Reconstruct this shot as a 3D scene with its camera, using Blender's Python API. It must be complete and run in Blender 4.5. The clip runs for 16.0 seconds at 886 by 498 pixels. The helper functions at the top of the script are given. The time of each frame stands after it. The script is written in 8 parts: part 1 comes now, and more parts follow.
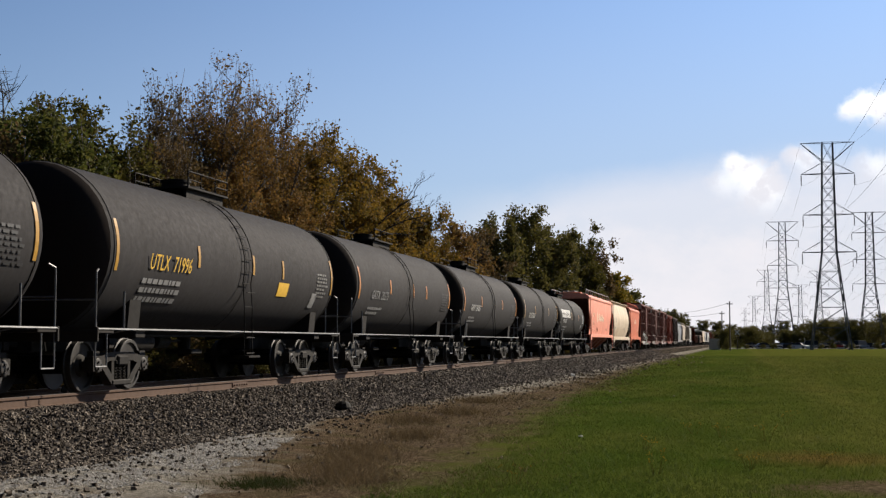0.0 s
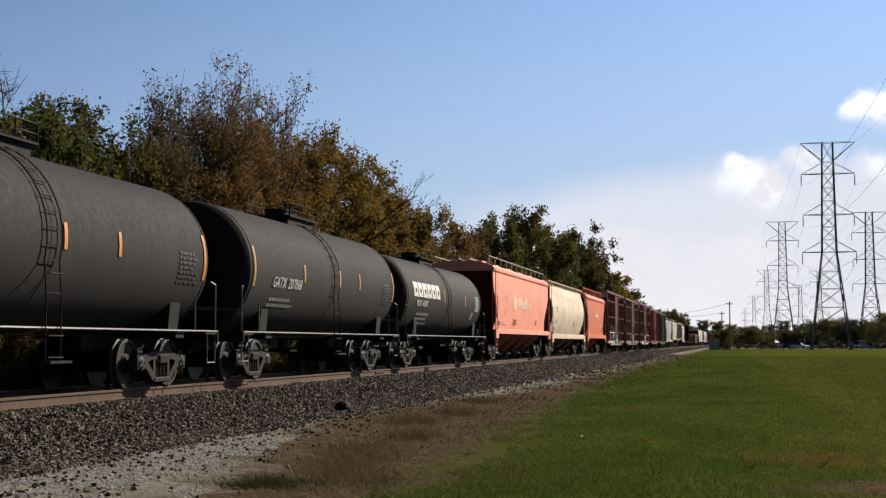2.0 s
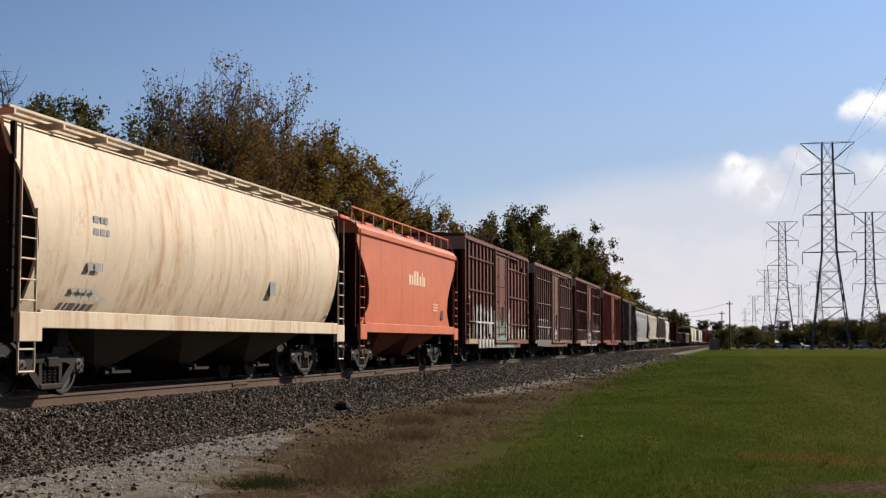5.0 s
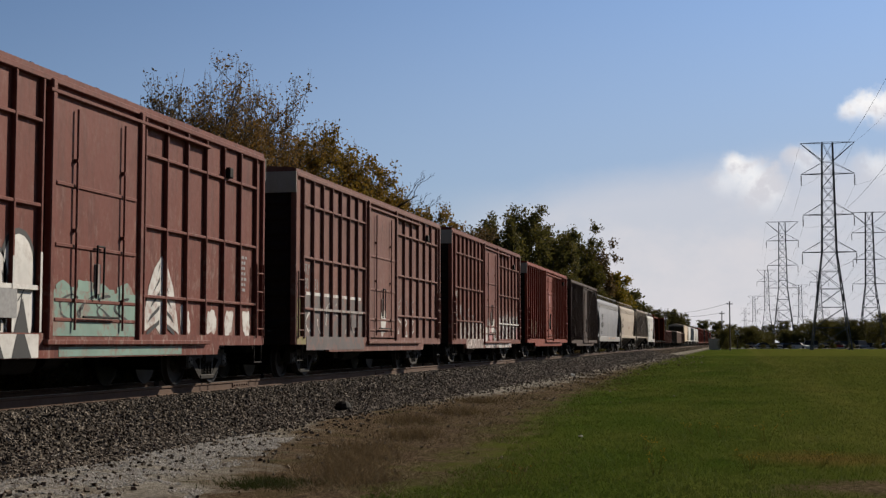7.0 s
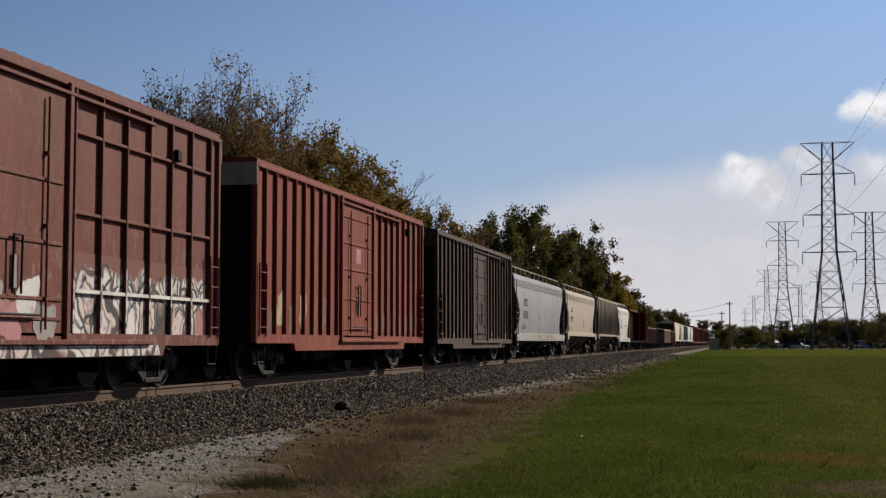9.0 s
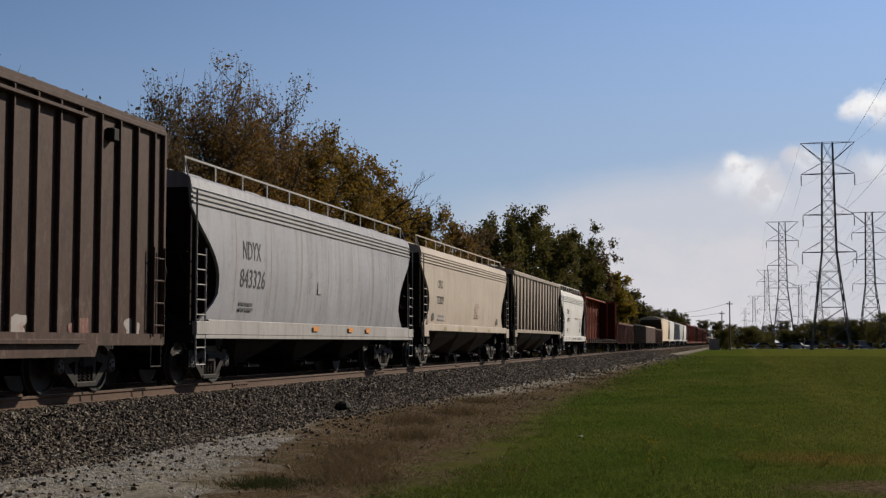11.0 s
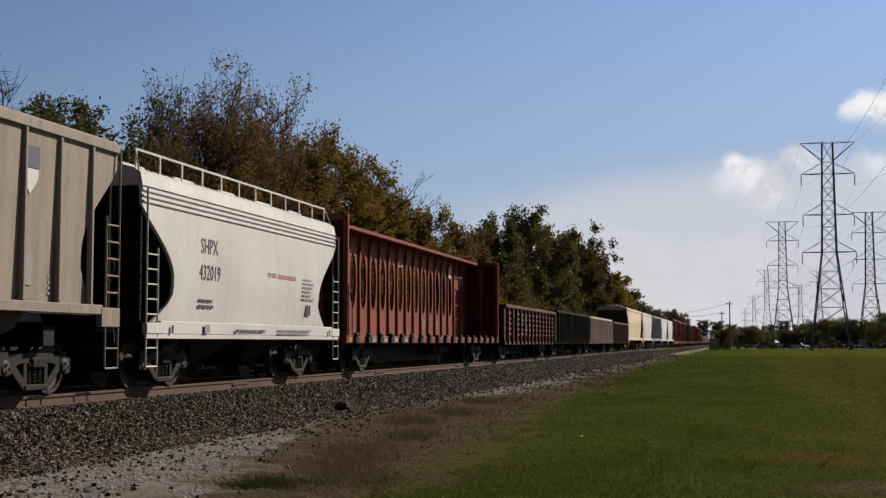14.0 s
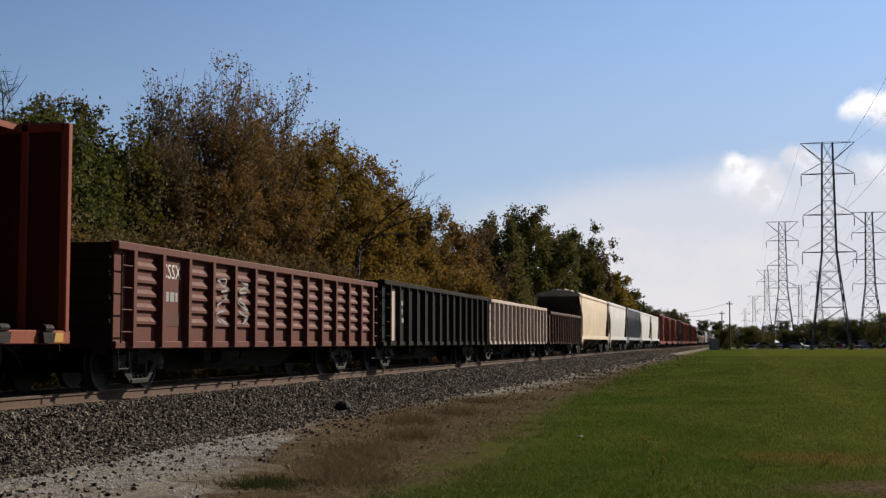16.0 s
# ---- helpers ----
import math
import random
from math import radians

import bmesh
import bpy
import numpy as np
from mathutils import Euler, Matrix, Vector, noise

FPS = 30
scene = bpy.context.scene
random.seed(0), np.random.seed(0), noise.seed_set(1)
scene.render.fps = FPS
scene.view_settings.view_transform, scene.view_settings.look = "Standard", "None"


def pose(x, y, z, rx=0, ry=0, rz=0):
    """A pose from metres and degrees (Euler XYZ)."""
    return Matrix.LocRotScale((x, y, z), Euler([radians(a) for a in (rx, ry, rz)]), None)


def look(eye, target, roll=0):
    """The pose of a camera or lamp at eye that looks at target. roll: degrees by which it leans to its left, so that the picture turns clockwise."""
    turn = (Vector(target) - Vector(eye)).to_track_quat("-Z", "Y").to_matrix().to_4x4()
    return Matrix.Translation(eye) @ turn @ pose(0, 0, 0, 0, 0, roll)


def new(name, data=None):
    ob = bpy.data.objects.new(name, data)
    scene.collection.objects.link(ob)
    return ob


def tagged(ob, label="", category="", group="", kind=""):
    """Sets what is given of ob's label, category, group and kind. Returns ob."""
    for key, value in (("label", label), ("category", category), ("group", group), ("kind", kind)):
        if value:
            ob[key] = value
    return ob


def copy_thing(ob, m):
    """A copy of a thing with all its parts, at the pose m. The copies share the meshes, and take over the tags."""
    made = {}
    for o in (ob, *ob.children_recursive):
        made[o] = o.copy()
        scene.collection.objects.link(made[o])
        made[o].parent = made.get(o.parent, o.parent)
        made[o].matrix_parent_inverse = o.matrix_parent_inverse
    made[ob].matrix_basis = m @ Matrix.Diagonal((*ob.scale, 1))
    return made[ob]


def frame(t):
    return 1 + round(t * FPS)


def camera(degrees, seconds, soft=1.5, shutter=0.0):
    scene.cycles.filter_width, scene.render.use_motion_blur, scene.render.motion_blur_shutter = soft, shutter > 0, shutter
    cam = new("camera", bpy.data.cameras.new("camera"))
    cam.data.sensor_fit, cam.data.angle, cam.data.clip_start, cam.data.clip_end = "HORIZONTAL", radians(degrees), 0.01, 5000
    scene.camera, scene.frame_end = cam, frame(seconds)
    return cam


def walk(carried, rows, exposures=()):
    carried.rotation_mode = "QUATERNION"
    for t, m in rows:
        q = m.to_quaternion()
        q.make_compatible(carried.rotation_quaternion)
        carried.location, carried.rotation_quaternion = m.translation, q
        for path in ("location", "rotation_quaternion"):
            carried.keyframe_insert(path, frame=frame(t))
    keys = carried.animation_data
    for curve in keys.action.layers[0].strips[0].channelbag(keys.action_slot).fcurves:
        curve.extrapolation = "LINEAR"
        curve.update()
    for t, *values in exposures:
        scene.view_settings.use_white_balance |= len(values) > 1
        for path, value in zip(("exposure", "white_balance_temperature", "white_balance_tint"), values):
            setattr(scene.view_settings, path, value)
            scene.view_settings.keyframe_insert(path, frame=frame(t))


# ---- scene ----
# camera: a fixed tripod beside the line; the track runs along +Y
cam = camera(36.9, 16.0, soft=1.35)
EYE = (0.0, 0.0, 1.6)
CAM_POSE = pose(EYE[0], EYE[1], EYE[2], 90 + 4.02, 0, 12.54)
walk(cam, [(0.0, CAM_POSE), (16.0, CAM_POSE)], exposures=[(0.0, 0.78), (4.2, 0.72), (6.3, 0.41), (9.2, 0.37), (11.3, 0.36), (14.5, 0.39), (16.0, 0.62)])

# sky, sun
SUN_AZ, SUN_EL = 37.0, 31.0          # degrees clockwise from the track's direction, and above the horizon
world = bpy.data.worlds.new("sky")
scene.world = world
world.use_nodes = True


def build_sky(nt):
    """Clear sky that pales towards the horizon, with a bank of low cumulus on the sun's side."""
    def node(kind, **kw):
        n = nt.nodes.new(kind)
        for k, val in kw.items():
            n.inputs[k].default_value = val
        return n

    def calc(op, a, b=0.0, c=0.0):
        n = node("ShaderNodeMath")
        n.operation = op
        for i, q in enumerate((a, b, c)):
            if isinstance(q, (int, float)):
                n.inputs[i].default_value = q
            else:
                nt.links.new(q, n.inputs[i])
        return n.outputs[0]

    def span_of(x, lo, hi, o0=0.0, o1=1.0):
        n = node("ShaderNodeMapRange")
        n.interpolation_type = "SMOOTHSTEP"
        for i, q in enumerate((lo, hi, o0, o1)):
            n.inputs[i + 1].default_value = q
        nt.links.new(x, n.inputs[0])
        return n.outputs[0]

    def blend(f, a, b):
        n = node("ShaderNodeMix")
        n.data_type = "RGBA"
        for i, q in ((0, f), (6, a), (7, b)):
            if isinstance(q, tuple):
                n.inputs[i].default_value = (*q, 1)
            elif isinstance(q, float):
                n.inputs[i].default_value = q
            else:
                nt.links.new(q, n.inputs[i])
        return n.outputs[2]

    sky = node("ShaderNodeTexSky")
    sky.sky_type, sky.sun_disc = "NISHITA", False
    sky.sun_elevation, sky.sun_rotation = radians(SUN_EL), radians(SUN_AZ)
    sky.air_density, sky.dust_density, sky.ozone_density = 1.0, 0.25, 2.5
    way = node("ShaderNodeTexCoord").outputs["Generated"]
    sep = node("ShaderNodeSeparateXYZ")
    nt.links.new(way, sep.inputs[0])
    x, y, z = sep.outputs
    tint = node("ShaderNodeVectorMath")
    tint.operation = "MULTIPLY"
    tint.inputs[1].default_value = SKY_TINT
    nt.links.new(sky.outputs[0], tint.inputs[0])
    # brighter round the sun
    glow = node("ShaderNodeVectorMath")
    glow.operation = "SCALE"
    # haze scatters light forward, so it pales the sky most on the sun's side
    toward = calc("ADD", calc("MULTIPLY", x, math.sin(radians(SUN_AZ))), calc("MULTIPLY", y, math.cos(radians(SUN_AZ))))
    nt.links.new(tint.outputs[0], glow.inputs[0])
    nt.links.new(span_of(toward, 0.3, 0.95, 0.8, 1.25), glow.inputs["Scale"])
    haze = calc("MULTIPLY", span_of(z, 0.0, 0.42, 0.76, 0.0), span_of(toward, 0.0, 1.0, 0.1, 1.22))
    col = blend(haze, glow.outputs[0], SKY_HAZE)
    # soft bright veil on the sun's side
    az = calc("ARCTAN2", x, y)
    side = calc("MULTIPLY", span_of(az, -0.27, -0.08), span_of(az, 1.2, 2.2, 1.0, 0.0))
    fine = node("ShaderNodeTexNoise", Scale=7.0, Detail=8.0, Roughness=0.6)
    stretch = node("ShaderNodeMapping")
    stretch.inputs["Scale"].default_value = (1.0, 1.0, 1.7)
    stretch.inputs["Location"].default_value = (0.35, 0.1, 0.62)
    nt.links.new(way, stretch.inputs[0])
    nt.links.new(stretch.outputs[0], fine.inputs["Vector"])
    wisp = span_of(fine.outputs["Fac"], 0.36, 0.62)
    bank = calc("ADD", calc("SUBTRACT", z, calc("MULTIPLY", az, 0.07)), calc("MULTIPLY", calc("SUBTRACT", fine.outputs["Fac"], 0.5), 0.06))
    veil = calc("MULTIPLY", side, span_of(bank, 0.098, 0.142, 1.0, 0.0))
    col = blend(calc("MULTIPLY", veil, calc("MULTIPLY_ADD", wisp, 0.36, 0.62)), col, CLOUD_PALE)
    # heaped cumulus: rounded heads, crisp above, that melt into the bank below
    puff = node("ShaderNodeTexNoise", Scale=48.0, Detail=8.0, Roughness=0.62)
    nt.links.new(way, puff.inputs["Vector"])
    for cx, cy, cz, r, strength in CUMULUS:
        d = node("ShaderNodeVectorMath")
        d.operation = "DISTANCE"
        d.inputs[1].default_value = (cx, cy, cz)
        nt.links.new(way, d.inputs[0])
        edge = calc("ADD", d.outputs["Value"], calc("MULTIPLY", calc("SUBTRACT", puff.outputs["Fac"], 0.5), r * 2.0))
        mask = calc("MULTIPLY", span_of(edge, r * 0.35, r * 1.2, strength, 0.0), span_of(z, cz - r * 1.2, cz + r * 0.5, 0.2, 1.0))
        lit = blend(span_of(puff.outputs["Fac"], 0.38, 0.6), CLOUD_PALE, CLOUD_WHITE)
        col = blend(mask, col, lit)
    # clear autumn sky: it deepens towards the zenith and away from the sun
    deep = calc("MULTIPLY", span_of(z, 0.26, 0.9, 1.0, 0.42), span_of(toward, -0.9, 0.45, 0.5, 1.0))
    dim = node("ShaderNodeVectorMath")
    dim.operation = "SCALE"
    nt.links.new(col, dim.inputs[0])
    nt.links.new(deep, dim.inputs["Scale"])
    nt.links.new(dim.outputs[0], nt.nodes["Background"].inputs[0])
    nt.nodes["Background"].inputs["Strength"].default_value = SKY_STRENGTH


SKY_STRENGTH = 0.06
SKY_TINT = (0.83, 0.97, 1.18)
SKY_HAZE, CLOUD_PALE, CLOUD_WHITE = (4.5, 5.15, 6.6), (8.7, 8.45, 8.85), (12.4, 12.2, 12.1)
CUMULUS = ((-0.0013, 0.9915, 0.1300, 0.0104, 1.00), (0.0083, 0.9924, 0.1232, 0.0148, 0.81), (0.0154, 0.9936, 0.1123, 0.0186, 0.62), (-0.0063, 0.9932, 0.1161, 0.0148, 0.50), (0.0234, 0.9942, 0.1047, 0.0161, 0.38), (0.0389, 0.9900, 0.1353, 0.0074, 0.62), (0.0468, 0.9900, 0.1329, 0.0099, 0.62),
           (0.0554, 0.9906, 0.1249, 0.0136, 0.44), (0.0869, 0.9820, 0.1677, 0.0136, 0.94), (0.0784, 0.9832, 0.1649, 0.0087, 0.81), (0.0961, 0.9810, 0.1688, 0.0148, 1.00), (0.1060, 0.9806, 0.1651, 0.0161, 1.00), (0.0920, 0.9877, 0.1268, 0.0123, 0.38), (0.1034, 0.9870, 0.1231, 0.0148, 0.50))
build_sky(world.node_tree)
sun = new("sun", bpy.data.lights.new("sun", "SUN"))
sun.data.energy, sun.data.angle, sun.data.color = 5.0, radians(0.5), (1.0, 0.89, 0.74)
_to_sun = Vector((math.sin(radians(SUN_AZ)) * math.cos(radians(SUN_EL)), math.cos(radians(SUN_AZ)) * math.cos(radians(SUN_EL)), math.sin(radians(SUN_EL))))
sun.matrix_world = look(_to_sun * 100, (0, 0, 0))

# plan
RAIL_TOP = 0.75
TRACK_X = -11.75
CARS = [("tank", 6.1, 18.1), ("tank", 20.64, 32.87), ("tank", 35.39, 47.18), ("tank", 49.92, 61.99), ("tank", 64.66, 76.59), ("tank", 78.91, 91.04),
        ("hopper", 93.68, 110.5), ("hopper", 111.25, 127.56), ("hopper", 129.04, 142.09),
        ("box", 143.58, 159.11), ("box", 161.35, 176.83), ("box", 178.84, 194.32), ("box", 196.51, 212.02), ("box", 214.26, 229.6),
        ("hopper", 231.05, 248.51), ("hopper", 250.0, 266.61), ("hopper", 268.31, 284.83), ("hopper", 285.84, 297.43),
        ("beam", 298.31, 321.37), ("gon", 322.82, 339.17), ("gon", 340.04, 356.74), ("gon", 357.27, 373.89), ("gon", 375.41, 389.76)]

# ---------------------------------------------------------------- mesh helpers
class Build:
    """Collects faces of one mesh."""

    def __init__(self):
        self.v, self.f = [], []

    def add(self, verts, faces):
        n = len(self.v)
        self.v.extend([tuple(p) for p in verts])
        self.f.extend([tuple(i + n for i in face) for face in faces])
        return self

    def box(self, x0, x1, y0, y1, z0, z1, c=0.0):
        """A box, its edges chamfered by c."""
        lo, hi = (x0, y0, z0), (x1, y1, z1)
        if c <= 0:
            v = [(x, y, z) for x in (x0, x1) for y in (y0, y1) for z in (z0, z1)]
            return self.add(v, [(0, 1, 3, 2), (4, 6, 7, 5), (0, 4, 5, 1), (2, 3, 7, 6), (0, 2, 6, 4), (1, 5, 7, 3)])
        idx, v = {}, []
        for s in [(a, b, d) for a in (0, 1) for b in (0, 1) for d in (0, 1)]:
            for axis in range(3):
                p = []
                for k in range(3):
                    off = 0 if k == axis else c
                    p.append(hi[k] - off if s[k] else lo[k] + off)
                idx[s, axis] = len(v)
                v.append(p)
        f = []
        for a in range(3):
            b, d = (a + 1) % 3, (a + 2) % 3
            for sa in (0, 1):
                ring = []
                for sb, sd in ((0, 0), (1, 0), (1, 1), (0, 1)):
                    s = [0, 0, 0]
                    s[a], s[b], s[d] = sa, sb, sd
                    ring.append(idx[tuple(s), a])
                f.append(tuple(ring if sa else ring[::-1]))
                for sb in (0, 1):
                    s0, s1 = [0, 0, 0], [0, 0, 0]
                    s0[a] = s1[a] = sa
                    s0[b] = s1[b] = sb
                    s1[d] = 1
                    f.append((idx[tuple(s0), a], idx[tuple(s1), a], idx[tuple(s1), b], idx[tuple(s0), b]))
        for s in [(a, b, d) for a in (0, 1) for b in (0, 1) for d in (0, 1)]:
            f.append((idx[s, 0], idx[s, 1], idx[s, 2]))
        return self.add(v, f)

    def tube(self, p0, p1, r0, r1=None, n=8, caps=True):
        p0, p1 = Vector(p0), Vector(p1)
        r1 = r0 if r1 is None else r1
        d = p1 - p0
        if d.length < 1e-6:
            return self
        d.normalize()
        a = d.orthogonal().normalized()
        b = d.cross(a)
        v = []
        for p, r in ((p0, r0), (p1, r1)):
            for i in range(n):
                t = 2 * math.pi * i / n
                v.append(p + a * (r * math.cos(t)) + b * (r * math.sin(t)))
        f = [(i, (i + 1) % n, n + (i + 1) % n, n + i) for i in range(n)]
        if caps:
            f += [tuple(range(n))[::-1], tuple(range(n, 2 * n))]
        return self.add(v, f)

    def bar(self, points, r, n=6):
        """A bent rod through the points."""
        for p, q in zip(points, points[1:]):
            self.tube(p, q, r, r, n)
        return self

    def loft(self, rings, closed=True, caps=True):
        """Joins rings of equal length."""
        m = len(rings[0])
        v = [p for ring in rings for p in ring]
        f = []
        for k in range(len(rings) - 1):
            for i in range(m if closed else m - 1):
                j = (i + 1) % m
                f.append((k * m + i, k * m + j, (k + 1) * m + j, (k + 1) * m + i))
        if caps:
            f += [tuple(range(m))[::-1], tuple(range((len(rings) - 1) * m, len(rings) * m))]
        return self.add(v, f)

    def prism(self, outline, axis, a, b):
        """An outline in the plane across an axis, drawn out from a to b."""
        def at(p, c):
            return {"x": (c, p[0], p[1]), "y": (p[0], c, p[1]), "z": (p[0], p[1], c)}[axis]
        return self.loft([[at(p, a) for p in outline], [at(p, b) for p in outline]])

    def disc_x(self, rings, n=24):
        """A body turned about the x axis: rings of (x, radius)."""
        return self.loft([[(x, r * math.cos(2 * math.pi * i / n), r * math.sin(2 * math.pi * i / n)) for i in range(n)] for x, r in rings])

    def mesh(self, name, material, smooth=False, fix=True):
        me = bpy.data.meshes.new(name)
        me.from_pydata(self.v, [], self.f)
        if fix:
            bm = bmesh.new()
            bm.from_mesh(me)
            bmesh.ops.recalc_face_normals(bm, faces=bm.faces)
            bm.to_mesh(me)
            bm.free()
        if material:
            me.materials.append(material)
        if smooth:
            me.polygons.foreach_set("use_smooth", [True] * len(me.polygons))
            me.set_sharp_from_angle(angle=radians(35))
        return me


def part(name, b, material, parent, label="", smooth=False, at=None):
    """Links a Build (or a mesh that others share) as one object under a thing or a part."""
    me = b.mesh(name, material, smooth) if isinstance(b, Build) else b
    ob = new(name, me)
    ob.parent = parent
    if at is not None:
        ob.matrix_basis = at
    if label:
        tagged(ob, label)
    return ob


def thing(name, label, category, at=None, group="", kind=""):
    ob = new(name)
    ob.empty_display_size = 0.5
    if at is not None:
        ob.matrix_basis = at
    return tagged(ob, label, category, group, kind)


def solid(name, b, material, label, category="", kind="", group="", smooth=False):
    return tagged(new(name, b.mesh(name, material, smooth)), label, category, group, kind)


def lettering(name, text, height, material, parent, at, label="", width=1.0):
    """Stencilled characters of the given cap height, standing in the plane that `at` gives."""
    cu = bpy.data.curves.new(name, "FONT")
    cu.body, cu.size, cu.extrude, cu.resolution_u = text, height / 0.7, 0.002, 2
    cu.align_x = "CENTER"
    tmp = bpy.data.objects.new(name, cu)
    me = bpy.data.meshes.new_from_object(tmp)
    bpy.data.objects.remove(tmp)
    bpy.data.curves.remove(cu)
    me.materials.clear()
    me.materials.append(material)
    me.transform(Matrix.Diagonal((width, 1, 1, 1)))
    return part(name, me, material, parent, label, at=at)


def on_side(x, y, z, tilt=0.0):
    """The plane of a car's side that faces +x: text runs along +y. x may be a function of the height."""
    if callable(x):
        tilt = math.degrees(math.atan2(x(z + 0.3) - x(z), 0.3))
        x = x(z) + 0.007
    return Matrix.Translation((x, y, z)) @ Matrix(((0, 0, 1, 0), (1, 0, 0, 0), (0, 1, 0, 0), (0, 0, 0, 1))) @ pose(0, 0, 0, tilt)


# ---------------------------------------------------------------- materials
class Nodes:
    def __init__(self, name):
        self.m = bpy.data.materials.new(name)
        self.m.use_nodes = True
        self.t = self.m.node_tree
        self.p = self.t.nodes["Principled BSDF"]

    def n(self, kind, **kw):
        node = self.t.nodes.new(kind)
        for k, val in kw.items():
            node.inputs[k.replace("_", " ")].default_value = val
        return node

    def link(self, a, b):
        self.t.links.new(a, b)

    def coords(self, scale=(1, 1, 1), world=False):
        m = self.n("ShaderNodeMapping")
        m.inputs["Scale"].default_value = scale
        if world:
            self.link(self.n("ShaderNodeNewGeometry").outputs["Position"], m.inputs[0])
        else:
            o = self.n("ShaderNodeObjectInfo")
            add = self.n("ShaderNodeVectorMath")
            mul = self.n("ShaderNodeVectorMath")
            mul.operation = "MULTIPLY"
            mul.inputs[1].default_value = (37.0, 53.0, 0.0)
            self.link(o.outputs["Random"], mul.inputs[0])
            self.link(self.n("ShaderNodeTexCoord").outputs["Object"], add.inputs[0])
            self.link(mul.outputs[0], add.inputs[1])
            self.link(add.outputs[0], m.inputs[0])
        return m.outputs[0]

    def noise(self, vec, scale, detail=4.0, rough=0.6, lo=0.35, hi=0.65):
        t = self.n("ShaderNodeTexNoise", Scale=scale, Detail=detail, Roughness=rough)
        self.link(vec, t.inputs["Vector"])
        return self.ramp(t.outputs["Fac"], lo, hi)

    def ramp(self, fac, lo, hi, out0=0.0, out1=1.0):
        r = self.n("ShaderNodeMapRange")
        r.clamp = True
        r.inputs[1].default_value, r.inputs[2].default_value = lo, hi
        r.inputs[3].default_value, r.inputs[4].default_value = out0, out1
        self.link(fac, r.inputs[0])
        return r.outputs[0]

    def math(self, op, a, b):
        x = self.n("ShaderNodeMath")
        x.operation = op
        for i, q in enumerate((a, b)):
            if isinstance(q, (int, float)):
                x.inputs[i].default_value = q
            else:
                self.link(q, x.inputs[i])
        return x.outputs[0]

    def mix(self, fac, a, b):
        x = self.n("ShaderNodeMix")
        x.data_type = "RGBA"
        for i, q in ((0, fac), (6, a), (7, b)):
            if isinstance(q, (int, float)):
                x.inputs[i].default_value = q
            elif isinstance(q, tuple):
                x.inputs[i].default_value = (*q, 1)
            else:
                self.link(q, x.inputs[i])
        return x.outputs[2]

    def colors(self, fac, *cols):
        r = self.n("ShaderNodeValToRGB")
        e = r.color_ramp.elements
        while len(e) < len(cols):
            e.new(0.5)
        for i, c in enumerate(cols):
            e[i].position = i / (len(cols) - 1)
            e[i].color = (*c, 1)
        self.link(fac, r.inputs[0])
        return r.outputs[0]

    def bump(self, height, strength, distance):
        b = self.n("ShaderNodeBump", Strength=strength, Distance=distance)
        self.link(height, b.inputs["Height"])
        self.link(b.outputs[0], self.p.inputs["Normal"])

    def done(self, color, rough=0.6, metal=0.0, spec=0.4):
        if isinstance(color, tuple):
            self.p.inputs["Base Color"].default_value = (*color, 1)
        else:
            self.link(color, self.p.inputs["Base Color"])
        if isinstance(rough, float):
            self.p.inputs["Roughness"].default_value = rough
        else:
            self.link(rough, self.p.inputs["Roughness"])
        self.p.inputs["Metallic"].default_value = metal
        self.p.inputs["Specular IOR Level"].default_value = spec
        return self.m


def scaled(c, k):
    return tuple(min(1.0, a * k) for a in c)


